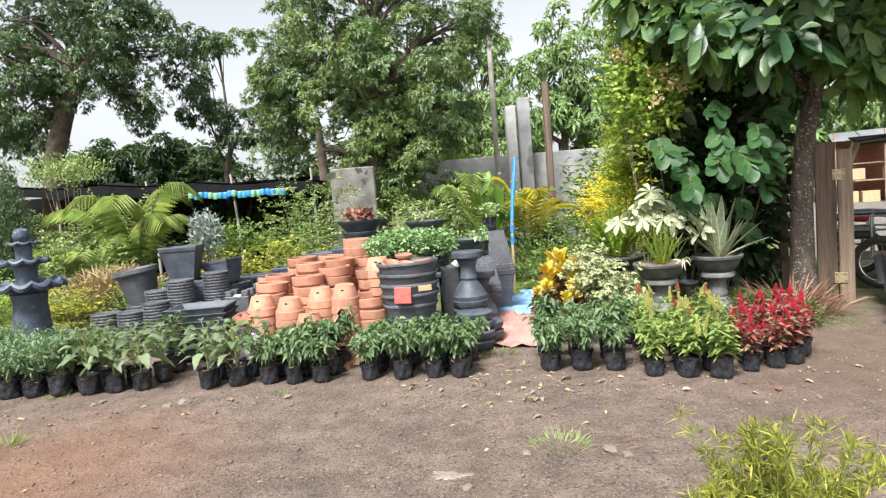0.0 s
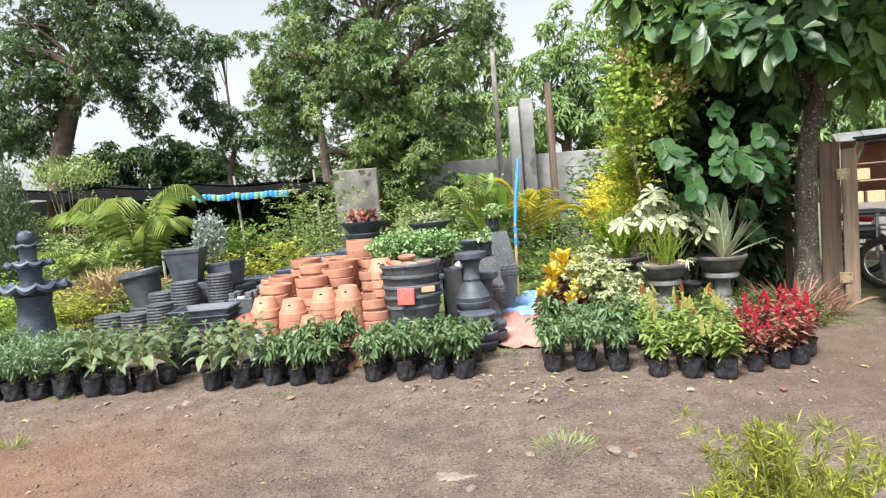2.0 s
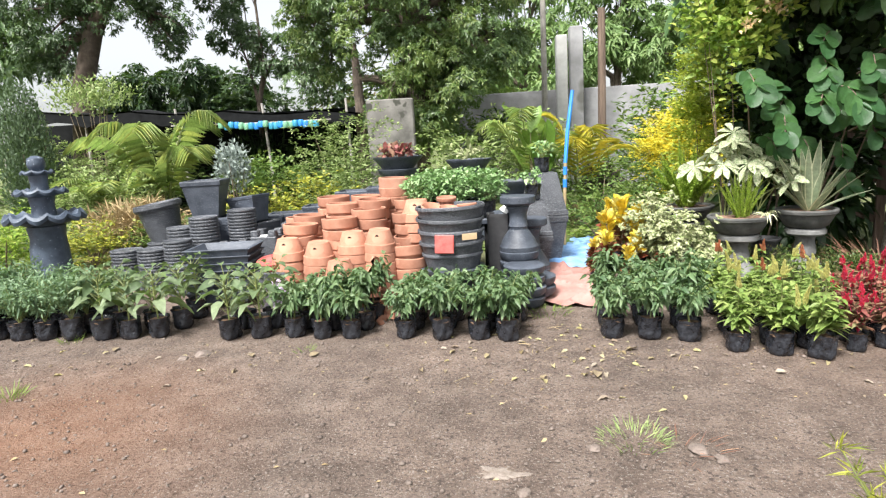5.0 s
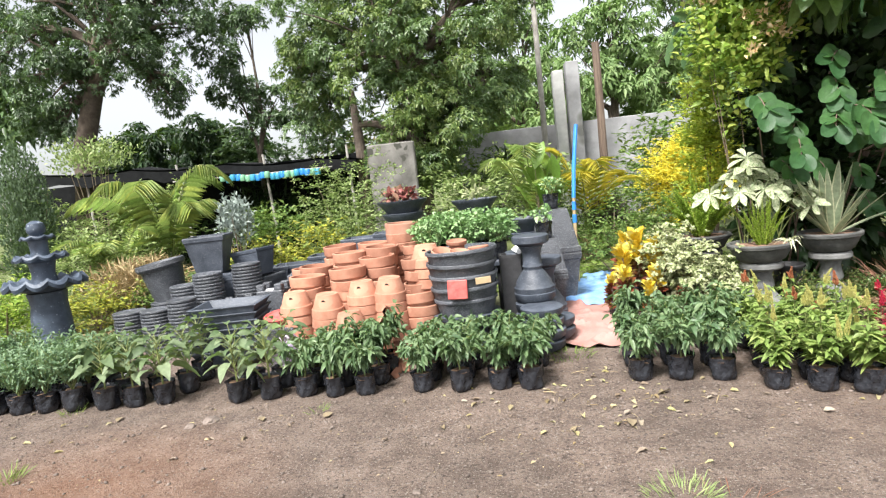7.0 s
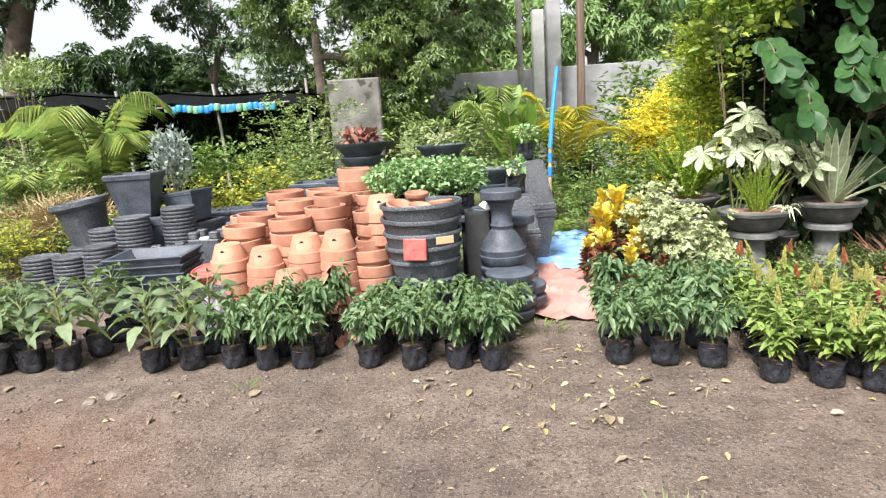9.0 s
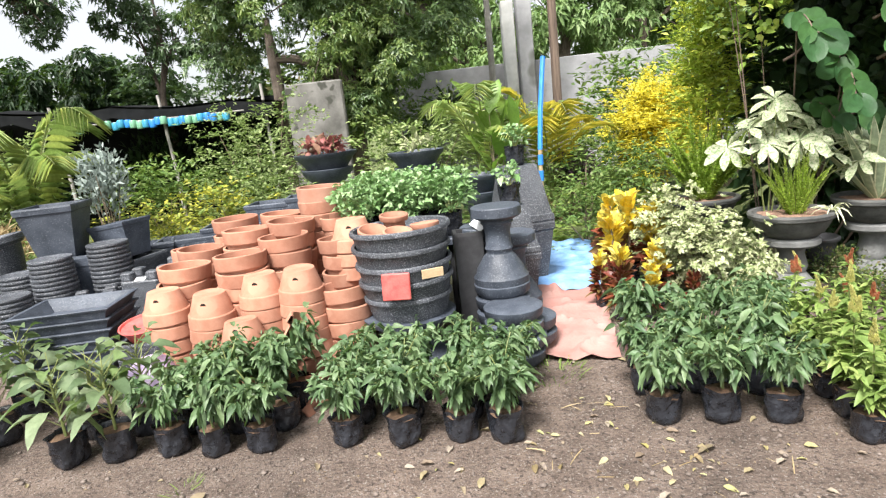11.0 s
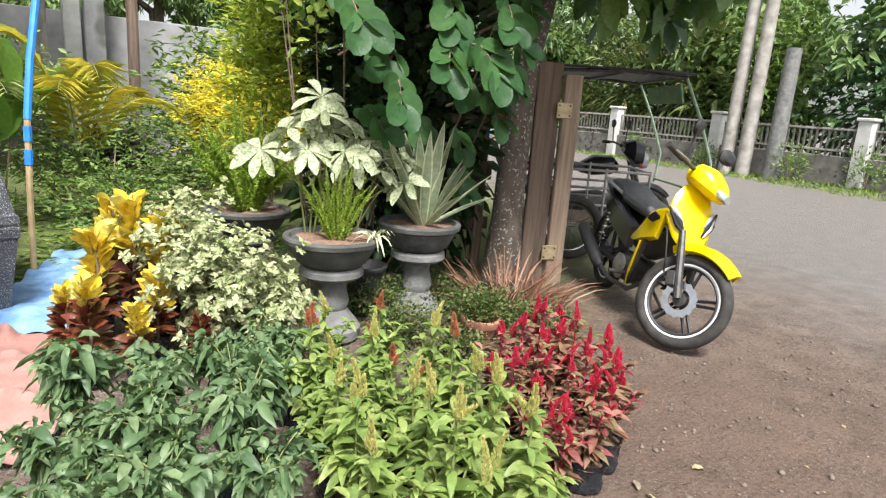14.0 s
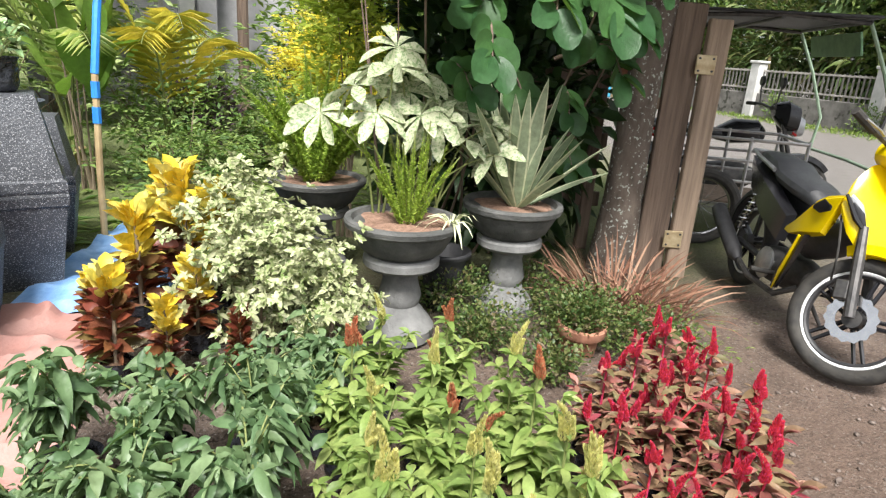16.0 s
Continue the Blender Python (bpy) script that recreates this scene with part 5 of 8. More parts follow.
def golden_bush():
    """Fine-leaved golden bush close to the path."""
    rng = np.random.default_rng(90)
    ob = thing("golden_bush", "fine-leaved yellow-green bush on the open dirt", "shrub", pose(1.35, 1.96, 0) @ Matrix.Scale(0.9, 4))
    g, pp, dd = Geo(), [], []
    for k in range(64):
        a, r = rng.uniform(0, 6.28), rng.uniform(0.03, 0.25)
        top = Vector((math.cos(a) * r * 1.5 - 0.02, math.sin(a) * r * 1.3, rng.uniform(0.28, 0.6)))
        if k > 52:
            top = Vector((-0.27 + rng.uniform(-0.06, 0.08), rng.uniform(-0.08, 0.08), rng.uniform(0.3, 0.47)))
        pts = bend((math.cos(a) * 0.05 + (-0.22 if k > 52 else 0), math.sin(a) * 0.05, -0.02), top, 0.03, 8)
        tube(pts, [0.006 - 0.0005 * i for i in range(9)], 5, g)
        for i in range(2, 9):
            for j in range(22):
                pp.append(pts[i] + Vector(rng.normal(size=3) * 0.010))
                dd.append(unit(np.array(rng.normal(size=3)) * 0.7 + np.array((0, 0, 0.75))))
    part("stem", g, M["stem"], ob)
    ln = 0.062 * rng.uniform(0.5, 1.3, len(pp))
    part("foliage", tri_mesh("foliage", *leaf_arrays(pp, dd, ln, ln * 0.10, "diamond", 0.3, 0.1, 0.6, rng), M["olive_gold"]), None, ob)


golden_bush()


# ---- seedlings in black grow bags ----
def bag_mesh(seed, r=0.069, h=0.15):
    rng = np.random.default_rng(seed)
    ph = rng.uniform(0, 6.28, 4)

    def wave(a, q, z):
        w = 1 + 0.07 * math.sin(2 * a + ph[3]) + 0.045 * math.cos(4 * a + ph[2]) + 0.06 * math.sin(3 * a + ph[0] + 14 * z) + 0.045 * math.sin(6 * a + ph[1] - 40 * z) + 0.10 * noise.noise(Vector((3 * math.cos(a), 3 * math.sin(a), 26 * z + seed))) + 0.05 * noise.noise(Vector((8 * math.cos(a), 8 * math.sin(a), 60 * z + seed)))
        return q * w
    prof = [(0.001, 0.0), (r * 0.72, 0.0), (r * 0.9, 0.012), (r * 0.98, h * 0.18), (r * 1.02, h * 0.32), (r * 0.97, h * 0.45), (r * 1.04, h * 0.6), (r * 1.02, h * 0.75), (r * 1.07, h * 0.9), (r * 1.12, h * 1.0), (r * 1.08, h * 0.99), (r * 0.98, h * 0.9), (r * 0.95, h * 0.82), (0.001, h * 0.82)]
    return mesh_of("grow_bag", lathe(prof, 40, wave=wave), M["bag"], True, 60)


def soil_mesh(seed, r=0.07, z=0.125, mat="soil"):
    rng = np.random.default_rng(seed)
    g = Geo()
    v, f = [], []
    for j, q in enumerate((1.0, 0.7, 0.35)):
        for i in range(14):
            a = 2 * math.pi * i / 14
            v.append((r * q * math.cos(a), r * q * math.sin(a), z + rng.uniform(-0.004, 0.007) + 0.012 * (1 - q)))
    for j in range(2):
        for i in range(14):
            f.append((j * 14 + i, j * 14 + (i + 1) % 14, (j + 1) * 14 + (i + 1) % 14, (j + 1) * 14 + i))
    f.append(tuple(28 + i for i in range(14)))
    return mesh_of("soil", g.add(v, f), M[mat])


BAGS = [bag_mesh(i) for i in range(4)]
SOILS = [soil_mesh(i) for i in range(3)]


def stuff(ob):
    return tagged(ob, kind="stuff")


def seedling(species, seed):
    """One plant's stem and foliage meshes: name, label and list of (part, mesh, label)."""
    rng = np.random.default_rng(seed)
    g, parts = Geo(), []
    z0 = 0.125
    if species == "pepper":
        pp, dd, ll = [], [], []
        top = 0.33 * rng.uniform(0.8, 1.15)
        tube(bend((0, 0, z0), (rng.uniform(-0.03, 0.03), rng.uniform(-0.03, 0.03), z0 + top * 0.5), 0.01, 4), [0.006, 0.0055, 0.005, 0.005, 0.004], 6, g)
        for k in range(19):
            a, up = rng.uniform(0, 6.28), z0 + top * rng.uniform(0.2, 0.5)
            r = rng.uniform(0.04, 0.14)
            e = Vector((math.cos(a) * r, math.sin(a) * r, up + top * rng.uniform(0.15, 0.5)))
            pts = bend((0, 0, up), e, 0.02, 5)
            tube(pts, 0.0025, 4, g)
            for i in range(1, 6):
                for j in range(3 if i < 5 else 6):
                    pp.append(pts[i] + Vector(rng.normal(size=3) * 0.01))
                    dd.append(unit(np.array((math.cos(a), math.sin(a), 0)) * 0.5 + rng.normal(size=3) * 0.7 + np.array((0, 0, -0.05))))
                    ll.append(0.061 * rng.uniform(0.4, 1.4))
        parts.append(("foliage", leaf_arrays(pp, dd, np.array(ll), np.array(ll) * 0.41, "ovate", 0.5, 0.5, 0.6, rng), "pepper"))
    elif species == "eggplant":
        pp, dd, ll = [], [], []
        tall = rng.uniform(0.24, 0.32)
        tube(bend((0, 0, z0), (0.01, 0, z0 + tall), 0.01, 4), [0.007, 0.006, 0.006, 0.005, 0.004], 6, g)
        for k in range(24):
            a, up = 2.4 * k + rng.uniform(-0.3, 0.3), z0 + 0.05 + (tall - 0.04) * k / 23
            e = Vector((math.cos(a) * 0.07, math.sin(a) * 0.07, up + 0.07))
            tube([(0, 0, up), e], [0.003, 0.002], 4, g)
            pp.append(e)
            dd.append((math.cos(a), math.sin(a), rng.uniform(-0.2, 0.5) + 0.7 * (k / 23) ** 2))
            ll.append((0.165 - 0.07 * k / 23) * rng.uniform(0.6, 1.15))
        parts.append(("foliage", leaf_arrays(pp, dd, np.array(ll), np.array(ll) * 0.50, "ovate", 0.45, 0.55, 0.45, rng), "eggplant"))
    elif species == "feather":
        pp, dd, ll = [], [], []
        for k in range(18):
            a, r = rng.uniform(0, 6.28), rng.uniform(0.04, 0.15)
            pts = bend((0, 0, z0), (math.cos(a) * r, math.sin(a) * r, z0 + rng.uniform(0.14, 0.3)), 0.03, 6)
            tube(pts, 0.002, 4, g)
            for i in range(2, 7):
                for j in range(8):
                    pp.append(pts[i] + Vector(rng.normal(size=3) * 0.014))
                    dd.append(rng.normal(size=3) + np.array((0, 0, 0.5)))
                    ll.append(0.042 * rng.uniform(0.6, 1.3))
        parts.append(("foliage", leaf_arrays(pp, dd, np.array(ll), np.array(ll) * 0.32, "diamond", 0.3, 0.25, 0.5, rng), "feather"))
    else:
        red = species == "celosia_red"
        pp, dd, ll, fp, fd = [], [], [], [], []
        for k in range(5):
            a, r = 1.26 * k + rng.uniform(-0.3, 0.3), (0 if k == 0 else rng.uniform(0.07, 0.14))
            top = Vector((math.cos(a) * r, math.sin(a) * r, z0 + (0.34 if k == 0 else rng.uniform(0.16, 0.28)) * rng.uniform(0.9, 1.1)))
            pts = bend((0, 0, z0 + 0.02), top, 0.01, 6)
            tube(pts, 0.004, 5, g)
            for i in range(1, 7):
                for j in range(6):
                    b = rng.uniform(0, 6.28)
                    pp.append(pts[i])
                    dd.append((math.cos(b), math.sin(b), rng.uniform(0.1, 1.2) if red else rng.uniform(-0.1, 0.9)))
                    ll.append(rng.uniform(0.055, 0.14) * (1.05 - 0.07 * i))
            plumes = (2 * int(rng.uniform() < 0.55) if red else int(k == 1 and rng.uniform() < 0.5)) if k else (4 if red else 3)
            for q in range(plumes):
                off = Vector((rng.uniform(-0.022, 0.022), rng.uniform(-0.022, 0.022), rng.uniform(-0.03, 0.0))) if q else Vector((0, 0, 0))
                hh = rng.uniform(0.06, 0.10) * (0.7 if q else 1.25) * (0.75 if red else 1.0)
                n = 300
                z = rng.uniform(0, 1, n)
                w = (0.0075 if red else 0.0095) * (1 - z) ** 0.8 * (0.7 + 0.6 * np.sin(np.minimum(1, z * 5) * 1.57))
                b = rng.uniform(0, 6.28, n)
                sway = rng.normal(size=2) * 0.25 * hh
                fp.append(np.stack([w * np.cos(b) + sway[0] * z * z, w * np.sin(b) + sway[1] * z * z, z * hh], 1) + np.array(pts[-1] + off))
                fd.append(np.stack([np.cos(b), np.sin(b), 2.4 + 0 * b], 1))
        parts.append(("foliage", leaf_arrays(pp, dd, np.array(ll), np.array(ll) * (0.34 if red else 0.36), "ovate", 0.3, 0.4, 0.3, rng), "celosia_red" if red else "celosia"))
        fp, fd = np.concatenate(fp), np.concatenate(fd)
        parts.append(("plume", leaf_arrays(fp, fd, 0.014, 0.0045, "diamond", 0.3, 0.0, 0.6, rng), "plume_red" if red else ("plume_orange" if species == "celosia_orange" else "plume_yellow")))
    out = [("stem", mesh_of("stem", g, M["stem" if species != "celosia_red" else "plume_red"], True), "")]
    return out + [(n, tri_mesh(n, v, t, M[m]), "") for n, (v, t), m in parts]


LABEL = dict(pepper=("pepper_seedling", "green chilli pepper seedling in a black grow bag"), eggplant=("eggplant_seedling", "large-leaved eggplant seedling in a black grow bag"),
             feather=("marigold_seedling", "feathery grey-green seedling in a black grow bag"), celosia=("celosia_plant", "light green celosia with yellow plumes in a black bag"),
             celosia_orange=("celosia_plant", "light green celosia with orange plumes in a black bag"), celosia_red=("celosia_plant", "bronze-leaved celosia with red plumes in a black bag"))
PROTO = {}


def plant(species, x, y, turn, size, variant, group):
    key = (species, variant)
    m = pose(x, y, h_at(x, y) + near_bump(x, y) - 0.004, 0, 0, turn) @ Matrix.Scale(size, 4)
    if key not in PROTO:
        name, label = LABEL[species]
        ob = thing(name, label, "potted plant", None, group)
        part("grow_bag", BAGS[variant % 4], None, ob, "wrinkled black plastic grow bag")
        part("soil", SOILS[variant % 3], None, ob)
        for n, me, _ in seedling(species, 300 + 17 * variant + len(species)):
            part(n, me, None, ob)
        ob.matrix_basis = m
        PROTO[key] = ob
        return ob
    src = PROTO[key]
    was = src.matrix_basis.copy()
    src.matrix_basis = Matrix.Identity(4)
    c = copy_thing(src, m)
    src.matrix_basis = was
    return tagged(c, group=group)


rng = np.random.default_rng(77)


def block(species, group, xs, y0, rows, step=0.2, slant=0.0, kinds=None, size=(0.92, 1.1)):
    """Columns of seedlings, each with its front place and rows behind it."""
    for i, x in enumerate(xs):
        for j in range(rows):
            y = (y0[i] if isinstance(y0, (list, tuple)) else y0) + j * step + rng.uniform(-0.02, 0.02)
            k = kinds(i, j) if kinds else species
            plant(k, x + slant * j + rng.uniform(-0.025, 0.025) * (j > 0), y, rng.uniform(0, 360), rng.uniform(*size), int(rng.integers(0, 4)), group)


block("feather", "feathery seedlings", [-5.05, -4.83, -4.6, -4.38, -4.15, -3.92, -3.68, -3.47, -3.24], 4.68, 4, 0.19, size=(1.02, 1.22))
for x, y in ((-2.97, 4.68), (-2.77, 4.71), (-2.54, 4.73), (-2.49, 4.97), (-2.5, 5.22), (-2.75, 4.98), (-1.94, 4.69), (-1.70, 4.70), (-1.94, 4.94), (-1.68, 4.95), (-3.0, 4.92)):
    plant("eggplant", x, y, rng.uniform(0, 360), rng.uniform(1.0, 1.15), int(rng.integers(0, 4)), "eggplant seedlings")
block("pepper", "pepper seedlings before the clay pots", [-1.44, -1.22, -1.0], [4.70, 4.68, 4.66], 3, 0.21, 0.04)
block("pepper", "pepper seedlings before the ribbed pots", [-0.60, -0.33, -0.07, 0.13], [4.66, 4.64, 4.63, 4.61], 3, 0.21, 0.02)
block("pepper", "pepper seedlings beside the tarp", [0.83, 1.07, 1.31], [4.64, 4.63, 4.57], 3, 0.29, 0.03)
block("celosia", "yellow celosia", [1.54, 1.76, 1.97], [4.38, 4.30, 4.25], 5, 0.19, 0.03, lambda i, j: "celosia_orange" if (i, j) in ((0, 4), (1, 3), (2, 3)) else "celosia", (0.85, 1.05))
block("celosia_red", "red celosia", [2.22, 2.41, 2.57, 2.71], [4.36, 4.43, 4.5, 4.68], 4, 0.19, 0.05, None, (0.78, 0.95))


for x, y, k in ((1.58, 5.28, "pepper"), (1.62, 5.48, "pepper"), (1.8, 5.42, "celosia"), (1.42, 5.42, "pepper"), (2.0, 5.3, "celosia_orange")):
    plant(k, x, y, rng.uniform(0, 360), rng.uniform(0.8, 0.95), int(rng.integers(0, 4)), "seedlings behind the celosia")


# ---- clay pots ----
def pot_profile(r, h, lip=0.05, wall=0.014, taper=0.68):
    b = r * taper
    s = r - lip * 0.28
    return [(0.001, 0), (b, 0), (b + 0.004, 0.006), (s - 0.012, h - lip), (r - 0.004, h - lip + 0.002), (r, h - lip + 0.008), (r + 0.001, h - 0.006), (r - 0.004, h), (r - wall, h), (r - wall - 0.004, h - 0.01), (s - wall - 0.012, h - lip), (b - wall, 0.02), (0.001, 0.02)]


def banded_pot(r, h, lip, base):
    """A flower pot with a deep upright rim band that barely stands out from the body."""
    return [(0.001, 0), (base - 0.002, 0), (base, 0.003), (r - 0.013, h - lip - 0.004), (r - 0.006, h - lip - 0.003), (r - 0.003, h - lip + 0.003), (r + 0.002, h - 0.006), (r, h - 0.001), (r - 0.005, h), (r - 0.014, h - 0.002), (r - 0.018, h - lip), (base - 0.012, 0.018), (0.001, 0.018)]


POT = mesh_of("terracotta_pot", lathe(banded_pot(0.152, 0.21, 0.082, 0.098), 34), M["terracotta"], True, 20)
POT_OLD = mesh_of("terracotta_pot", lathe(banded_pot(0.165, 0.2, 0.10, 0.118), 34), M["clay_dust"], True, 20)


def clay_stack(x, y, rim, count, flip=False, size=1.0, tilt=(0, 0), old=False):
    """Nested pots, the top one's rim (or base, if turned over) at that height; the lower ones reach the ground."""
    base = h_at(x, y)
    step = 0.094 * size
    if count > 3 and not old:
        # as many as stand on the ground with even gaps
        rest = rim - base - 0.21 * size + 0.01
        count = max(1, round(rest / step)) + 1
        step = rest / (count - 1)
    for k in range(count):
        z = rim - k * step
        if flip:
            m = pose(x, y, z, 180 + tilt[0], tilt[1], 40 * k)
        else:
            m = pose(x + 0.006 * math.sin(7 * k + x * 9), y + 0.006 * math.cos(5 * k), z - 0.21 * size, tilt[0] + 2.5 * math.sin(3 * k + x * 20), tilt[1] + 2.5 * math.cos(4 * k + y * 20), 40 * k)
        ob = new("terracotta_pot", POT_OLD if old and k == 0 else POT)
        ob.matrix_basis = m @ Matrix.Scale(size, 4)
        tagged(ob, "pale chalky terracotta pot on the pile" if old and k == 0 else ("orange terracotta pot turned upside down" if flip else "orange terracotta pot in a nested stack"), "pot", "terracotta pots")
        if flip and k == 0:
            # drain hole as a solid disc, the dark inside it put into the colour
            g = lathe([(0.001, 0.0), (0.017, 0.0), (0.017, 0.004), (0.001, 0.004)], 14)
            part("drain_hole", g, M["shadow_hole"], ob, at=pose(0.0, 0.114, 0.05, 108, 0, 0))


for x, y, rim, n in ((-1.69, 5.62, 0.72, 8), (-1.31, 5.55, 0.77, 9), (-1.10, 5.75, 0.82, 10), (-0.74, 5.78, 0.77, 9), (-1.72, 5.95, 0.76, 9), (-1.38, 5.9, 0.86, 10), (-1.55, 6.2, 0.90, 10), (-1.27, 6.3, 0.89, 10), (-1.0, 6.2, 0.87, 10),
                     (-1.12, 5.98, 0.88, 10), (-0.78, 6.1, 0.86, 10), (-1.95, 6.3, 0.70, 8), (-0.72, 5.52, 0.53, 5), (-1.0, 6.5, 0.9, 10)):
    clay_stack(x, y, rim, n)
for x, y, top, n in ((-1.72, 5.4, 0.63, 7), (-1.44, 5.36, 0.60, 6), (-1.16, 5.42, 0.67, 7), (-0.93, 5.42, 0.68, 7), (-1.23, 5.22, 0.47, 4)):
    clay_stack(x, y, top, n, True, 0.87, (rng.uniform(-4, 4), rng.uniform(-4, 4)))
clay_stack(-0.95, 6.25, 1.06, 4, old=True)
clay_stack(-0.67, 5.75, 0.88, 3, True, 0.9)
# broken clay pieces lying before the stacks
for i, (x, y, z, a) in enumerate(((-0.93, 5.12, 0.36, 35), (-0.88, 5.08, 0.22, 60), (-0.98, 5.06, 0.12, 20), (-0.82, 5.1, 0.10, 80), (-0.9, 5.16, 0.05, 5), (-0.78, 5.2, 0.30, 50))):
    g = Geo()
    pr = pot_profile(0.13, 0.17)
    seg, arc = 9, 1.9
    v = [(r * math.cos(arc * k / seg), r * math.sin(arc * k / seg), q) for r, q in pr[2:-2] for k in range(seg + 1)]
    w = seg + 1
    g.add(v, [(j * w + k, j * w + k + 1, (j + 1) * w + k + 1, (j + 1) * w + k) for j in range(len(pr) - 5) for k in range(seg)])
    solo("clay_shard", g, M["terracotta"], "broken piece of a terracotta pot", "shard", pose(x, y, max(0.02, z - 0.06), 40 + 23 * i, 15 * i, a * 3), "broken clay pieces")


# ---- black and grey cement ware ----
def ribbed(r, h, ribs, wall=0.02, flare=1.12):
    pts = [(0.001, 0), (r * 0.86, 0)]
    for k in range(ribs):
        z, q = h * k / ribs, r * (0.86 + (flare - 0.86) * (k + 1) / ribs)
        pts += [(q * 0.965, z + h * 0.02), (q * 0.97, z + h / ribs * 0.55), (q * 1.03, z + h / ribs * 0.62), (q * 1.035, z + h / ribs * 0.86), (q * 0.985, z + h / ribs * 0.95)]
    top = r * flare
    return pts + [(top, h), (top - wall, h), (top - wall * 1.2, h - 0.03), (top - wall * 1.4, h - 0.06), (0.001, h - 0.06)]


def big_pot_stack(x, y):
    """Nested shallow round pots: each rim stands proud of the one below."""
    one = lambda r: mesh_of("basin", lathe([(0.001, 0), (r * 0.84, 0), (r * 0.9, 0.05), (r * 0.955, 0.112), (r, 0.117), (r * 1.005, 0.136), (r * 0.985, 0.145), (r * 0.93, 0.14), (r * 0.91, 0.10), (0.001, 0.095)], 40), M["terrazzo"], True, 40)
    big = one(0.285)
    z = h_at(x, y)
    foot = lathe([(0.001, 0), (0.22, 0), (0.23, 0.03), (0.16, 0.10), (0.15, 0.16), (0.20, 0.24), (0.26, 0.27), (0.27, 0.30), (0.001, 0.30)], 32)
    solo("pot_pedestal", foot, M["blackpot"], "low turned black cement pedestal under the basins", "pedestal", pose(x, y, z))
    z += 0.30
    for k in range(5):
        ob = new("round_basin", big)
        ob.matrix_basis = pose(x + rng.uniform(-0.008, 0.008), y, z, rng.uniform(-1.2, 1.2), rng.uniform(-1.2, 1.2) + (2 if k == 4 else 0), 30 * k) @ Matrix.Scale(1 - 0.028 * (4 - k) * (0.6 if k else 1), 4)
        tagged(ob, "black speckled terrazzo basin nested in a stack", "basin", "nested basins")
        z += 0.092
    return z


TOP = big_pot_stack(-0.35, 5.5)
tagg = box(0.15, 0.02, 0.145, 0.012)
solo("price_tag", tagg, M["red_plastic"], "faded red plastic tag hung on the basins", "tag", pose(-0.37, 5.2, 0.50, -4, 2, 0))
solo("price_tag", box(0.12, 0.008, 0.05, 0.003), M["card"], "small cardboard label on the basins", "tag", pose(-0.17, 5.225, 0.60, 0, 0, 22))
small = mesh_of("small_clay_pot", lathe(pot_profile(0.082, 0.11, 0.035, 0.01, 0.75), 24), M["terracotta"], True, 40)
for x, y, z, rx, old in ((-0.38, 5.52, 0.045, 4, 0), (-0.50, 5.42, -0.005, 14, 0), (-0.35, 5.36, -0.02, 10, 0), (-0.20, 5.46, -0.01, -5, 1)):
    ob = new("small_clay_pot", small)
    ob.matrix_basis = pose(x, y, TOP - 0.04 + z, rx, rx * 0.6, 0)
    tagged(ob, "small terracotta pot lying in the top basin", "pot", "small clay pots")


def ribbed_stack(x, y, top, r=0.135, n=22):
    """Narrow nested pots whose rims make a ribbed column."""
    me = RIM.setdefault(r, mesh_of("ring_pot", lathe([(0.001, 0), (r * 0.92, 0), (r * 0.93, 0.010), (r * 0.985, 0.012), (r, 0.017), (r, 0.027), (r * 0.98, 0.032), (r * 0.90, 0.030), (r * 0.86, 0.026), (0.001, 0.026)], 26), M["terrazzo"], True, 40))
    for k in range(n):
        z = top - 0.032 - k * 0.031
        if z < h_at(x, y) - 0.03:
            break
        ob = new("ring_pot", me)
        ob.matrix_basis = pose(x + rng.uniform(-0.004, 0.004), y, z, 0, 0, 20 * k) @ Matrix.Scale(1 + 0.004 * k, 4)
        tagged(ob, "small black speckled pot nested in a tall stack", "pot", "ribbed pot stacks")


RIM = {}
for x, y, top, r in ((-3.16, 6.2, 0.66, 0.14), (-2.88, 6.15, 0.76, 0.14), (-2.58, 6.35, 0.80, 0.14), (-3.68, 6.05, 0.47, 0.15), (-3.36, 6.0, 0.48, 0.15), (-3.0, 5.85, 0.58, 0.13), (-3.45, 6.3, 0.5, 0.14)):
    ribbed_stack(x, y, top, r)


def square_pot(w, h, taper, depth=None, wall=0.03):
    """A tapered four-sided pot with a rolled rim."""
    d = depth or w
    g = Geo()
    k = math.sqrt(2) / 2
    prof = [(0.001, 0), (w * k * taper, 0), (w * k * (taper + (1 - taper) * 0.86), h * 0.86), (w * k * 1.0, h * 0.88), (w * k * 1.02, h * 0.97), (w * k, h), (w * k - wall, h), (w * k * (taper + (1 - taper) * 0.3) - wall * 1.3, h * 0.3), (0.001, h * 0.28)]
    return lathe(prof, 4, g, Matrix.Diagonal((1, d / w, 1, 1)), turn=math.pi / 4)


def square_thing(name, label, x, y, z, w, h, taper, mat, turn=0.0, depth=None, group="square pots", flip=False, lean=(0, 0)):
    g = square_pot(w, h, taper, depth)
    m = pose(x, y, z + (h if flip else 0), (180 if flip else 0) + lean[0], lean[1], turn)
    return solo(name, g, M[mat], label, "pot", m, group, smooth=False)


# tall planter on its column of pots, with its neighbours
square_thing("square_planter", "tall tapered black square planter", -2.98, 6.45, 0.72, 0.385, 0.38, 0.64, "blackpot", 12)
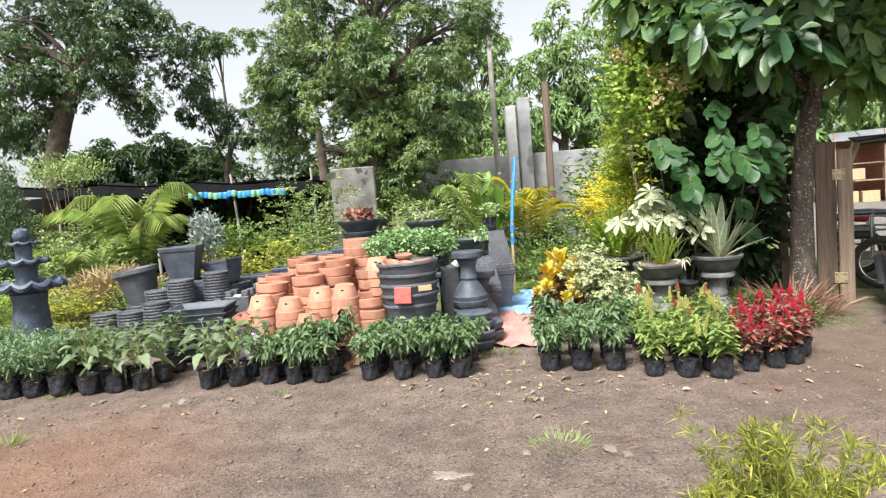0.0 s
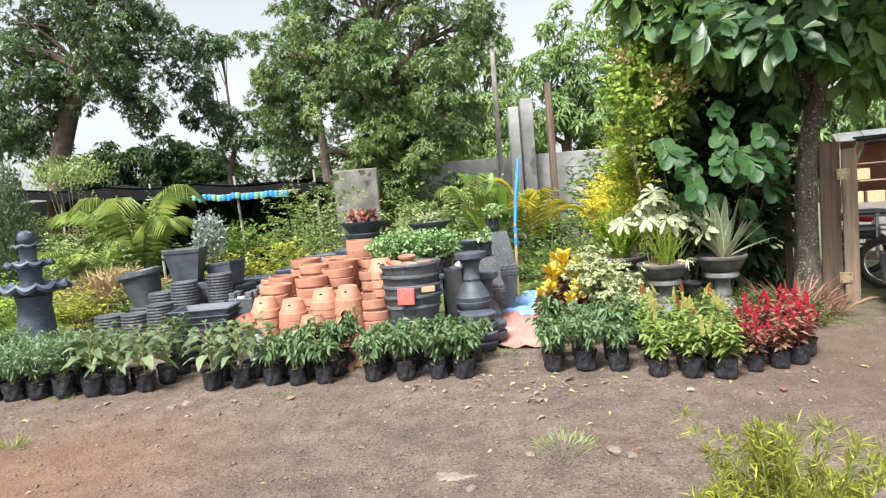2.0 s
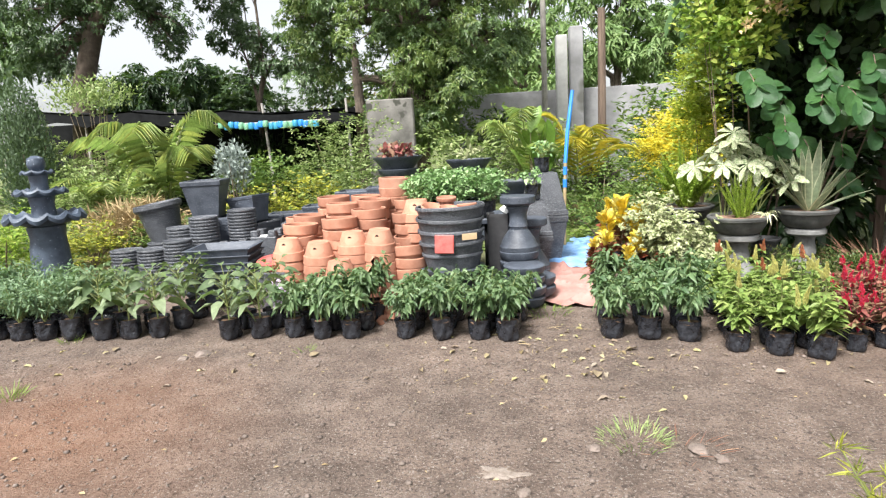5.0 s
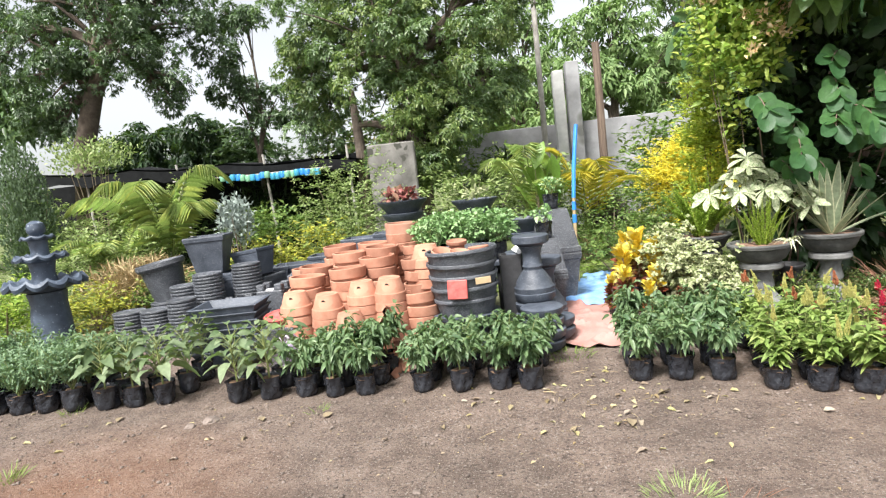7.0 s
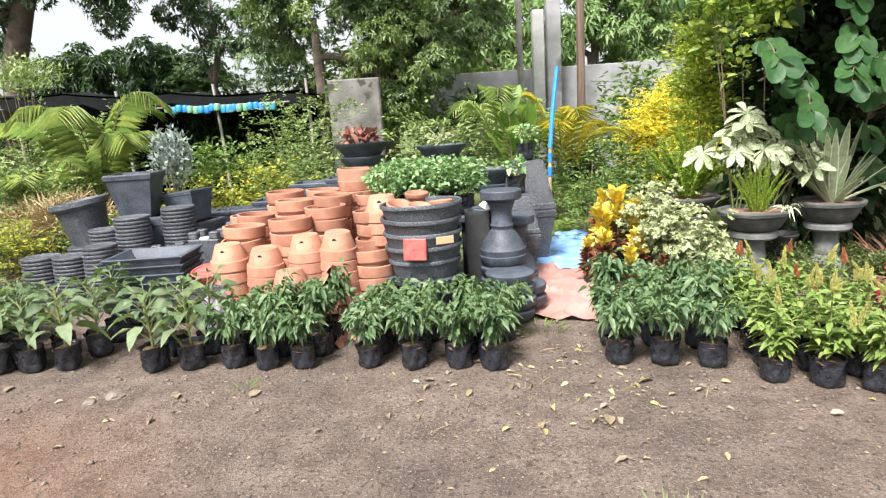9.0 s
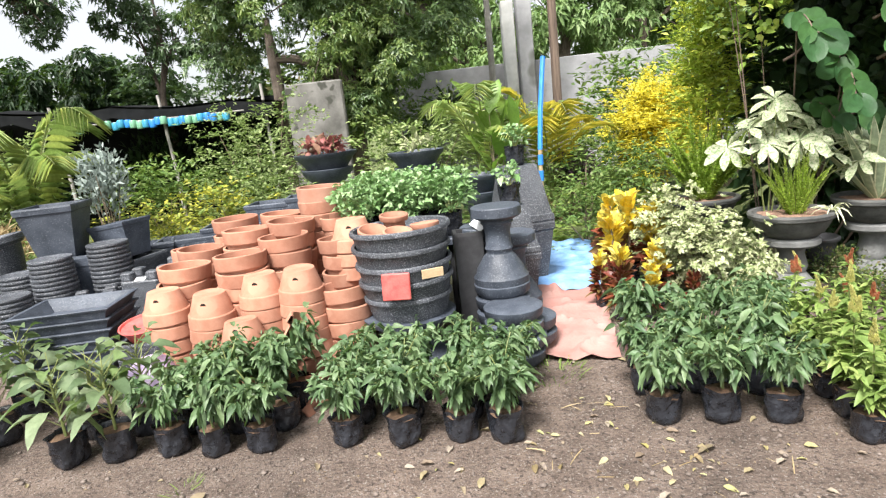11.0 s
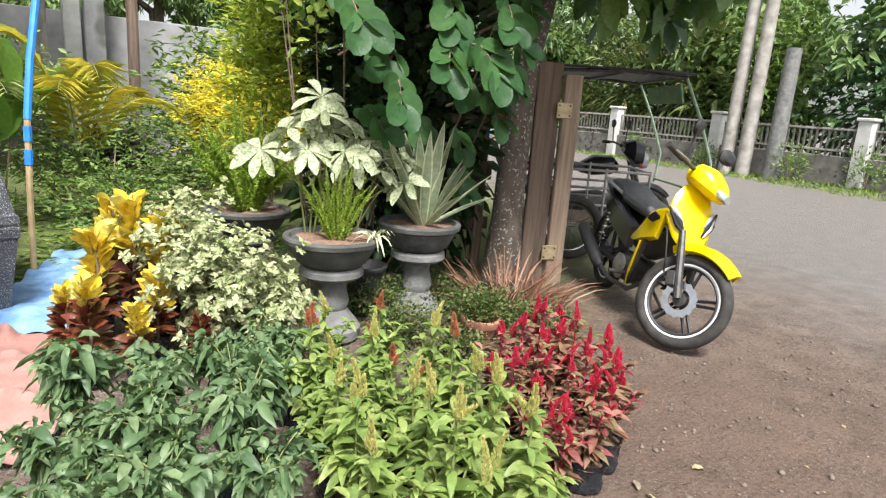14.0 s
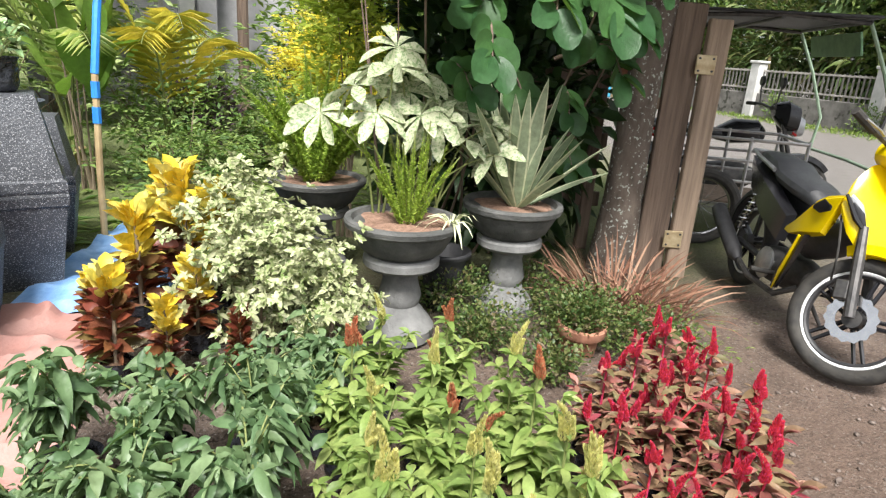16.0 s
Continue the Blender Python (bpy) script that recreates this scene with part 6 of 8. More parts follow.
square_thing("square_planter", "black square planter under the tall one", -2.95, 6.5, 0.1, 0.40, 0.62, 0.85, "blackpot", 12)
square_thing("trough_planter", "tipped black rectangular trough", -2.60, 6.62, 0.64, 0.34, 0.27, 0.72, "blackpot", -14, 0.28, lean=(0, -6))
square_thing("square_planter", "speckled black square planter under the trough", -2.57, 6.62, 0.1, 0.36, 0.54, 0.85, "terrazzo", -14)
g = lathe([(0.001, 0), (0.15, 0), (0.155, 0.02), (0.205, 0.33), (0.225, 0.335), (0.24, 0.36), (0.235, 0.40), (0.22, 0.405), (0.2, 0.38), (0.18, 0.30), (0.001, 0.3)], 32)
solo("round_pot", g, M["terrazzo"], "tilted black round pot with a wide rim", "pot", pose(-3.48, 6.45, 0.49, 3, -8, 0))
ribbed_stack(-3.5, 6.45, 0.5, 0.15)
# stacked square trays
for k in range(7):
    g = square_pot(0.57, 0.11, 0.8, 0.45, 0.035)
    solo("square_tray", g, M["blackpot"], "black square cement tray in a stack", "tray", pose(-2.42 + 0.004 * k, 5.6, 0.07 + 0.062 * k, 0, 0, 8), "stacked trays", smooth=False)
# crenellated blocks with paper tags
for i, (x, y, top) in enumerate(((-2.28, 6.25, 0.60), (-2.1, 6.55, 0.63), (-2.55, 6.05, 0.52), (-1.98, 6.15, 0.50))):
    ob = thing("foot_block", "speckled cement pot turned over, its notched feet upward", "pot", pose(x, y, 0.05, 0, 0, 12 * i), "pots with notched feet")
    g = Geo()
    box(0.27, 0.24, top - 0.11, 0.012, g)
    part("body", g, M["terrazzo"], ob)
    fm = mesh_of("foot", box(0.075, 0.075, 0.06, 0.008), M["terrazzo"])
    for sx in (-0.09, 0.09):
        for sy in (-0.075, 0.075):
            part("foot", fm, None, ob, at=pose(sx, sy, top - 0.112))
    part("paper_tag", box(0.07, 0.05, 0.006, 0.001, None, pose(0.0, -0.09, top - 0.108, 14, 0, 9)), M["white_tag"], ob, "white paper tag")
# long troughs stacked behind
for i, (x, y, z, w, d, a) in enumerate(((-2.35, 7.2, 0.10, 0.62, 0.32, 9), (-2.32, 7.2, 0.36, 0.62, 0.32, 11), (-1.95, 7.35, 0.10, 0.6, 0.34, 6), (-1.95, 7.3, 0.42, 0.6, 0.34, 7), (-1.6, 7.4, 0.1, 0.55, 0.34, -4), (-1.6, 7.4, 0.56, 0.55, 0.34, 0),
                                        (-2.15, 6.9, 0.1, 0.6, 0.3, 14), (-2.0, 6.85, 0.34, 0.55, 0.3, 18), (-1.3, 7.3, 0.1, 0.5, 0.34, 5), (-1.25, 7.3, 0.6, 0.5, 0.3, 8), (-2.75, 7.1, 0.1, 0.5, 0.3, 30), (-2.7, 7.0, 0.36, 0.5, 0.3, 24))):
    square_thing("trough_planter", "black rectangular cement trough in a pile", x, y, z, w, 0.30, 0.82, "blackpot", a, d, "stacked troughs")
g = lathe([(0.001, 0), (0.2, 0), (0.24, 0.25), (0.3, 0.26), (0.31, 0.3), (0.28, 0.31), (0.24, 0.24), (0.001, 0.22)], 32)
solo("round_basin", g, M["blackpot"], "wide black round pot behind the clay pots", "pot", pose(-1.75, 6.75, 0.36))
solo("round_basin", g, M["blackpot"], "wide black round pot beneath another", "pot", pose(-1.75, 6.75, 0.1))
solo("red_basin", lathe([(0.001, 0), (0.08, 0), (0.12, 0.09), (0.128, 0.09), (0.12, 0.08), (0.001, 0.05)], 24), M["red_plastic"], "small red plastic basin among the pots", "basin", pose(-1.86, 5.38, 0.37, 12, 0, 0))
square_thing("foot_pot", "speckled pot under the red basin", -1.86, 5.38, 0.06, 0.26, 0.31, 0.85, "terrazzo", 5)
# lilac plastic bag between the seedlings
g = lathe([(0.001, 0), (0.09, 0.0), (0.12, 0.05), (0.11, 0.13), (0.07, 0.2), (0.04, 0.23), (0.001, 0.235)], 18, wave=lambda a, q, z: q * (1 + 0.16 * math.sin(3 * a + 20 * z) + 0.1 * math.sin(8 * a - 40 * z)))
solo("plastic_bag", g, M["lilac"], "crumpled lilac plastic bag among the seedlings", "bag", pose(-1.72, 5.14, 0.02) @ Matrix.Scale(1.35, 4))


# pedestals
PED = {}


def pedestal(h=0.5, r=0.15):
    return [(0.001, 0), (r * 1.05, 0), (r * 1.08, h * 0.1), (r * 0.98, h * 0.135), (r * 0.92, h * 0.21), (r * 0.64, h * 0.35), (r * 0.5, h * 0.4), (r * 0.5, h * 0.43), (r * 0.55, h * 0.46), (r * 0.5, h * 0.5), (r * 0.48, h * 0.66), (r * 0.56, h * 0.76), (r * 0.64, h * 0.79), (r * 0.6, h * 0.82), (r * 0.9, h * 0.86), (r * 0.97, h * 0.88), (r * 0.97, h * 0.985), (r * 0.93, h), (0.001, h)]


PROFILE = pedestal(0.46)
CUTS = (("base", 0, 7), ("shaft", 6, 13), ("top", 12, 19))
for x, y, z in ((0.2, 5.62, 0.45), (0.12, 5.85, 0.30), (0.30, 5.95, 0.22)):
    ob = thing("turned_pedestal", "dark turned cement pedestal with a round top", "pedestal", pose(x, y, z - 0.02), "turned pedestals")
    for nm, lo, hi in CUTS:
        part(nm, PED.setdefault(nm, mesh_of(nm, lathe(PROFILE[lo:hi], 34), M["blackpot"], True, 40)), None, ob)
disc = mesh_of("round_slab", lathe([(0.001, 0), (0.13, 0), (0.16, 0.03), (0.165, 0.075), (0.15, 0.085), (0.001, 0.085)], 30), M["blackpot"], True, 40)
for x, y, z in ((0.2, 5.62, 0.345), (0.2, 5.62, 0.26), (0.24, 5.38, 0.27), (0.24, 5.38, 0.185), (0.25, 5.38, 0.10), (0.24, 5.38, 0.015), (0.33, 5.55, 0.06), (0.33, 5.55, 0.145), (0.2, 5.62, 0.175), (0.2, 5.62, 0.09), (0.2, 5.62, 0.01),
                (0.12, 5.85, 0.2), (0.12, 5.85, 0.115), (0.12, 5.85, 0.03), (0.3, 5.95, 0.12), (0.3, 5.95, 0.04)):
    ob = new("round_slab", disc)
    ob.matrix_basis = pose(x, y, z + 0.012, 0, 0, 50 * x)
    tagged(ob, "thick dark round cement slab in a stack", "slab", "round slabs")
# square speckled pots, one turned over upon another
for x, y, s, t in ((0.43, 6.85, 1.12, 12), (0.33, 6.32, 0.84, 8), (0.42, 7.4, 0.92, 5)):
    b = h_at(x, y)
    square_thing("terrazzo_pot", "grey speckled square pot standing upright", x, y, b, 0.36 * s, 0.42 * s, 0.68, "terrazzo", t, group="speckled square pots")
    square_thing("terrazzo_pot", "grey speckled square pot turned over on another", x, y, b + 0.422 * s, 0.36 * s, 0.38 * s, 0.60, "terrazzo", t, group="speckled square pots", flip=True)


# basil on its table
def basil_plant(x, y, z, n, r, seed, group="basil plants"):
    rg = np.random.default_rng(seed)
    ob = thing("basil_plant", "bushy light green basil in a black pot", "potted plant", pose(x, y, z), group)
    part("grow_bag", BAGS[seed % 4], None, ob)
    part("soil", SOILS[seed % 3], None, ob)
    g = Geo()
    p = cloud(rg, n, (r, r, r * 0.75), 0.35, 0, 0.25) + np.array((0, 0, 0.14 + r * 0.8))
    for q in p[:7]:
        tube(bend((0, 0, 0.12), q, 0.02, 4), 0.003, 5, g)
    part("stem", g, M["stem"], ob)
    d = unit(unit(p - np.array((0, 0, 0.1))) + rg.normal(size=p.shape) * 0.5)
    ln = 0.052 * rg.uniform(0.6, 1.25, n)
    stuff(part("foliage", tri_mesh("foliage", *leaf_arrays(p, d, ln, ln * 0.66, "ovate", 0.45, 0.5, 0.4, rg), M["basil"], True), None, ob))
    return ob


g = Geo()
box(0.88, 0.52, 0.05, 0.008, g, pose(0, 0, 0.54))
tb = thing("pot_bench", "low black cement bench under the basil", "bench", pose(-0.37, 6.15, 0.08))
part("top", g, M["blackpot"], tb)
lm = mesh_of("leg", box(0.16, 0.4, 0.54, 0.01), M["black_matt"])
for x in (-0.34, 0.0, 0.34):
    part("leg", lm, None, tb, at=pose(x, 0, 0))
for i, (x, y) in enumerate(((-0.64, 6.0), (-0.49, 6.2), (-0.34, 6.0), (-0.2, 6.2), (-0.08, 6.02), (-0.34, 6.3), (-0.62, 6.27))):
    basil_plant(x, y, 0.672, 560, 0.19, 210 + i)
square_thing("tall_pot", "tall plain black square pot before the bench", 0.02, 5.72, 0.08, 0.17, 0.66, 0.95, "black_matt", 5)
solo("paper_sheet", box(0.05, 0.12, 0.004, 0.001), M["white_tag"], "scrap of white paper tucked between pots", "paper", pose(0.09, 5.72, 0.765, 20, -35, 20))
basil_plant(0.43, 6.85, h_at(0.43, 6.85) + 0.899, 80, 0.11, 220)
basil_plant(0.33, 6.32, h_at(0.33, 6.32) + 0.674, 70, 0.1, 221)


# wide bowls on stands
def bowl_stand(x, y, rim, r, mat, plant_mat, seed, n, leaf):
    b = h_at(x, y)
    ob = thing("bowl_planter", "wide black bowl planter on a second bowl and a stand", "planter", pose(x, y, b))
    hh = rim - b
    part("stand", lathe([(0.001, 0), (r * 0.75, 0), (r * 0.7, 0.06), (r * 0.4, hh * 0.3), (r * 0.35, hh - 0.36), (r * 0.5, hh - 0.3), (0.001, hh - 0.3)], 28), M[mat], ob)
    part("lower_bowl", lathe([(0.001, hh - 0.31), (r * 0.5, hh - 0.3), (r * 0.78, hh - 0.2), (r * 0.82, hh - 0.16), (r * 0.74, hh - 0.155), (0.001, hh - 0.17)], 32), M[mat], ob)
    part("bowl", lathe([(0.001, hh - 0.17), (r * 0.6, hh - 0.165), (r * 0.86, hh - 0.06), (r * 0.97, hh - 0.03), (r, hh), (r * 0.93, hh), (r * 0.85, hh - 0.03), (0.001, hh - 0.04)], 36), M[mat], ob)
    rg = np.random.default_rng(seed)
    p = cloud(rg, n, (r * 0.75, r * 0.75, 0.1), 0.5) + np.array((0, 0, hh + 0.05))
    d = rg.normal(size=p.shape) * 0.7 + np.array((0, 0, 0.6))
    ln = leaf * rg.uniform(0.6, 1.2, n)
    stuff(part("foliage", tri_mesh("foliage", *leaf_arrays(p, d, ln, ln * 0.4, "ovate", 0.3, 0.3, 0.4, rg), M[plant_mat]), None, ob))


bowl_stand(-1.36, 8.3, 1.20, 0.32, "blackpot", "pink_leaf", 230, 170, 0.13)
bowl_stand(-0.46, 8.4, 1.12, 0.29, "blackpot", "cream", 231, 40, 0.16)
bowl_stand(0.12, 7.9, 0.86, 0.25, "blackpot", "hedge", 232, 30, 0.08)


# tiered fountain
def fountain(x, y):
    ob = thing("garden_fountain", "three-tiered slate-blue cement fountain with scalloped bowls", "fountain", pose(x, y, h_at(x, y)))
    scal = lambda k: (lambda a, q, z: q * (1 + 0.035 * math.cos(k * a)))
    part("column", lathe([(0.001, 0), (0.24, 0), (0.24, 0.06), (0.19, 0.1), (0.18, 0.2), (0.175, 0.3), (0.17, 0.42), (0.155, 0.55), (0.17, 0.66), (0.001, 0.66)], 28, wave=lambda a, q, z: q * (1 + 0.035 * math.sin(9 * a + 14 * z))), M["fountain"], ob)
    for z, r, k in ((0.66, 0.33, 12), (0.94, 0.215, 10), (1.15, 0.135, 8)):
        g = lathe([(0.001, z), (r * 0.42, z), (r * 0.66, z + r * 0.08), (r * 0.82, z + r * 0.2), (r * 0.92, z + r * 0.24), (r * 1.0, z + r * 0.27), (r * 1.03, z + r * 0.38), (r * 0.97, z + r * 0.46), (r * 0.86, z + r * 0.42), (r * 0.6, z + r * 0.24), (0.001, z + r * 0.2)], 96)
        v = []
        for px, py, pz in g.v:
            q, an = math.hypot(px, py), math.atan2(py, px)
            w = max(0.0, min(1.0, (q / r - 0.7) / 0.3)) * abs(math.cos(0.5 * k * an))
            v.append((px * (1 + 0.09 * w), py * (1 + 0.09 * w), pz - 0.15 * r * w))
        g.v = v
        part("bowl", g, M["fountain"], ob)
    part("upper_column", lathe([(0.001, 0.68), (0.125, 0.68), (0.115, 0.75), (0.1, 0.84), (0.115, 0.93), (0.12, 0.96), (0.001, 0.96)], 24), M["fountain"], ob)
    part("neck", lathe([(0.001, 0.97), (0.09, 0.97), (0.075, 1.05), (0.085, 1.16), (0.001, 1.17)], 20), M["fountain"], ob)
    part("finial", lathe([(0.001, 1.18), (0.06, 1.19), (0.05, 1.205), (0.076, 1.235), (0.082, 1.27), (0.07, 1.32), (0.03, 1.345), (0.001, 1.348)], 20), M["fountain"], ob)


fountain(-4.45, 5.97)


# ---- tarps ----
def tarp(name, label, corners, mat, seed, rise=0.03):
    n, m = 44, 40
    a, b, c, d = [Vector((*p, 0)) for p in corners]
    v = []
    for j in range(m + 1):
        for i in range(n + 1):
            s, t = i / n, j / m
            p = (a * (1 - s) + b * s) * (1 - t) + (d * (1 - s) + c * s) * t
            w = noise.noise(Vector((p.x * 3 + seed, p.y * 2.2, 0)))
            q = noise.noise(Vector((p.x * 9, p.y * 5 + seed, 2)))
            fold = abs(noise.noise(Vector((p.x * 2.1 + 0.8 * p.y, p.y * 4 + seed, 5))))
            edge = 0.03 * noise.noise(Vector((p.x * 5, p.y * 5, seed)))
            x, y = p.x + edge, p.y + edge
            v.append((x, y, h_at(x, y) + near_bump(x, y) + 0.014 + rise * (max(0, w) + 0.35 * max(0, q) + 0.55 * max(0, 0.16 - fold) * 4)))
    w = n + 1
    f = [(j * w + i, j * w + i + 1, (j + 1) * w + i + 1, (j + 1) * w + i) for j in range(m) for i in range(n)]
    g = Geo().add(v, f)
    return solo(name, g, M[mat], label, "tarp")


tarp("blue_tarp", "crumpled blue plastic tarp on the path", ((0.40, 6.40), (1.0, 6.34), (1.14, 7.85), (0.78, 8.05)), "blue_tarp", 3.0, 0.05)
tarp("orange_tarp", "faded wrinkled orange tarp on the path", ((0.30, 5.36), (0.80, 5.28), (0.94, 6.36), (0.40, 6.42)), "pink_tarp", 9.0, 0.085)
g = Geo()
tube([(0.67, 7.50, 0), (0.68, 7.53, 0.5), (0.70, 7.56, 1.05)], 0.019, 8, g)
pl = thing("marker_pole", "leaning bamboo pole with a blue pipe on top", "pole")
part("bamboo", g, M["bamboo"], pl)
part("pipe", tube([(0.70, 7.56, 1.05), (0.735, 7.62, 1.4), (0.80, 7.72, 1.84)], 0.022, 8), M["blue_pipe"], pl)
for z, x, y in ((0.92, 0.695, 7.553), (0.78, 0.69, 7.545)):
    part("tape_band", tube([(x, y, z), (x + 0.003, y + 0.003, z + 0.09)], 0.024, 8), M["blue_pipe"], pl)


# ---- urns ----
def urn(x, y, r, rim, label, mat="urn"):
    b = h_at(x, y)
    h = rim - b
    ob = thing("urn_planter", label, "planter", pose(x, y, b), "urns on turned feet")
    part("foot", lathe([(0.001, 0), (r * 0.62, 0), (r * 0.63, 0.05), (r * 0.55, 0.08), (r * 0.42, 0.12), (r * 0.33, 0.15), (r * 0.38, 0.19), (r * 0.3, h * 0.5), (r * 0.34, h * 0.58), (r * 0.5, h * 0.6), (0.001, h * 0.6)], 30), M["grey_cement" if mat == "urn" else mat], ob)
    part("collar", lathe([(0.001, h * 0.6), (r * 0.58, h * 0.6), (r * 0.66, h * 0.63), (r * 0.66, h * 0.68), (r * 0.6, h * 0.71), (0.001, h * 0.71)], 32), M["grey_cement" if mat == "urn" else mat], ob)
    part("bowl", lathe([(0.001, h * 0.7), (r * 0.55, h * 0.71), (r * 0.72, h * 0.76), (r * 0.84, h * 0.86), (r * 0.9, h * 0.92), (r * 0.98, h * 0.94), (r, h * 0.98), (r * 0.98, h), (r * 0.88, h), (r * 0.84, h * 0.96), (0.001, h * 0.94)], 40), M[mat], ob)
    part("potting_mix", soil_mesh(7, r * 0.84, h * 0.955, "husk"), None, ob)
    return ob


def foxtail(x, y, z, n, length, seed, lean=0.7, needle=0.036, mat="foxtail"):
    """Foxtail fern: plumes set all round with short needles."""
    rg = np.random.default_rng(seed)
    ob = thing("foxtail_fern", "yellow-green foxtail fern with upright plumes", "plant", pose(x, y, z - 0.02))
    for k in range(n):
        a, ln, lo = 2.4 * k, length * rg.uniform(0.65, 1.1), lean * rg.uniform(0.15, 1.0)
        pts = bend((0.03 * math.cos(a), 0.03 * math.sin(a), 0), (math.cos(a) * ln * lo * 0.8, math.sin(a) * ln * lo * 0.8, ln * (1 - 0.35 * lo)), 0.1 * ln * lo, 9)
        q = part("plume", tube(pts, 0.003, 4), M["stem"], ob)
        m = 1100
        s = rg.uniform(0.06, 1, m)
        i = np.minimum((s * 9).astype(int), 8)
        P = np.array([tuple(v) for v in pts])
        c = P[i] + (P[np.minimum(i + 1, 9)] - P[i]) * (s * 9 - i)[:, None]
        d = unit(rg.normal(size=(m, 3)))
        d = unit(d + 0.9 * unit(P[np.minimum(i + 1, 9)] - P[i]))
        w = needle * np.minimum(1, (1.05 - s) * 2.4) * rg.uniform(0.7, 1.1, m)
        stuff(part("needle", tri_mesh("needle", *leaf_arrays(c, d, w, w * 0.24, "diamond", 0.2, 0.0, 0.8, rg), M[mat]), None, q))


def umbrella(x, y, z, heads, seed):
    """Variegated umbrella tree: hands of drooping leaflets on a few stems."""
    rg = np.random.default_rng(seed)
    ob = thing("umbrella_plant", "variegated cream and green umbrella plant", "plant", pose(x, y, z - 0.02))
    for k, (dx, dy, dz, s) in enumerate(heads):
        g = tube(bend((0.02 * k - 0.04, 0.02, 0), (dx, dy, dz), 0.06, 6), [0.006, 0.005, 0.005, 0.004, 0.004, 0.003, 0.003], 6)
        st = part("stem", g, M["stem"], ob)
        nor = Vector((rg.uniform(-0.7, 0.6), rg.uniform(-0.9, 0.1), 0.8)).normalized()
        u = nor.orthogonal().normalized()
        w = nor.cross(u)
        for j in range(8):
            a = 0.785 * j + rg.uniform(-0.15, 0.15)
            d = u * math.cos(a) + w * math.sin(a) + nor * rg.uniform(-0.1, 0.25)
            me = tri_mesh("leaflet", *leaf_arrays([(dx, dy, dz)], [tuple(d)], s * rg.uniform(0.9, 1.3), s * 0.48, "broad", 0.35, 0.3, 0.4, rg, tuple(nor)), M["cream_big"], True)
            part("leaflet", me, None, st)


urn(2.03, 5.95, 0.25, 0.62, "weathered grey urn planter on a turned foot")
urn(2.62, 6.1, 0.24, 0.64, "dark cement urn planter holding an agave")
urn(1.81, 6.8, 0.26, 0.62, "dark urn planter holding a foxtail fern")
foxtail(2.05, 5.94, 0.60, 18, 0.48, 240, 0.85, 0.019)
foxtail(1.80, 6.78, 0.60, 24, 0.70, 241, 0.95, 0.036, "foxtail_dark")
umbrella(1.98, 6.08, 0.60, ((-0.14, 0.02, 0.56, 0.13), (0.02, 0.0, 0.64, 0.15), (0.12, 0.08, 0.54, 0.14), (0.46, -0.05, 0.42, 0.13), (0.28, 0.1, 0.5, 0.14), (0.22, -0.02, 0.44, 0.14), (0.38, 0.06, 0.48, 0.14), (-0.28, 0.0, 0.45, 0.13), (0.46, -0.1, 0.30, 0.13), (-0.06, -0.06, 0.46, 0.12),
                            (0.06, 0.1, 0.72, 0.13), (-0.04, 0.12, 0.6, 0.13), (0.2, 0.12, 0.62, 0.13), (0.55, 0.02, 0.38, 0.13), (0.34, -0.06, 0.36, 0.12), (0.12, -0.08, 0.46, 0.12)), 242)
tuft("spider_plant", "small striped spider plant hanging over the urn rim", 2.2, 5.82, 34, 0.17, "striped", 243, 0.02, 1.6, 0.07, "plant", 0.8, z=0.63)
rg = np.random.default_rng(244)
ag = thing("agave_plant", "striped green and cream agave with stiff leaves", "plant", pose(2.64, 6.1, 0.60))
for k in range(25):
    a, steep = 2.4 * k, radians(34 + 50 * (k / 24) ** 0.7 + rg.uniform(-11, 11))
    ln, wd = rg.uniform(0.38, 0.70), rg.uniform(0.058, 0.086)
    g = Geo()
    v = []
    for i in range(10):
        s = i / 9
        r, h = ln * s * math.cos(steep), ln * s * math.sin(steep) - 0.05 * s * s * math.cos(steep)
        half = 0.5 * wd * (0.55 + 1.5 * s - 2.0 * s ** 2.4) if i < 9 else 0.001
        for c in (-1, -0.72, 0, 0.72, 1):
            lift = 0.30 * half * abs(c)
            v.append((math.cos(a) * (0.025 + r - lift * math.sin(steep)) - math.sin(a) * half * c, math.sin(a) * (0.025 + r - lift * math.sin(steep)) + math.cos(a) * half * c, h + lift * math.cos(steep)))
    g.add(v, [(i * 5 + j, i * 5 + j + 1, i * 5 + j + 6, i * 5 + j + 5) for i in range(9) for j in range(4)])
    me = mesh_of("leaf", g, M["agave_green"])
    me.materials.append(M["striped"])
    me.polygons.foreach_set("material_index", np.array([1 if j in (0, 3) else 0 for i in range(9) for j in range(4)], np.int32))
    part("leaf", me, None, ag)

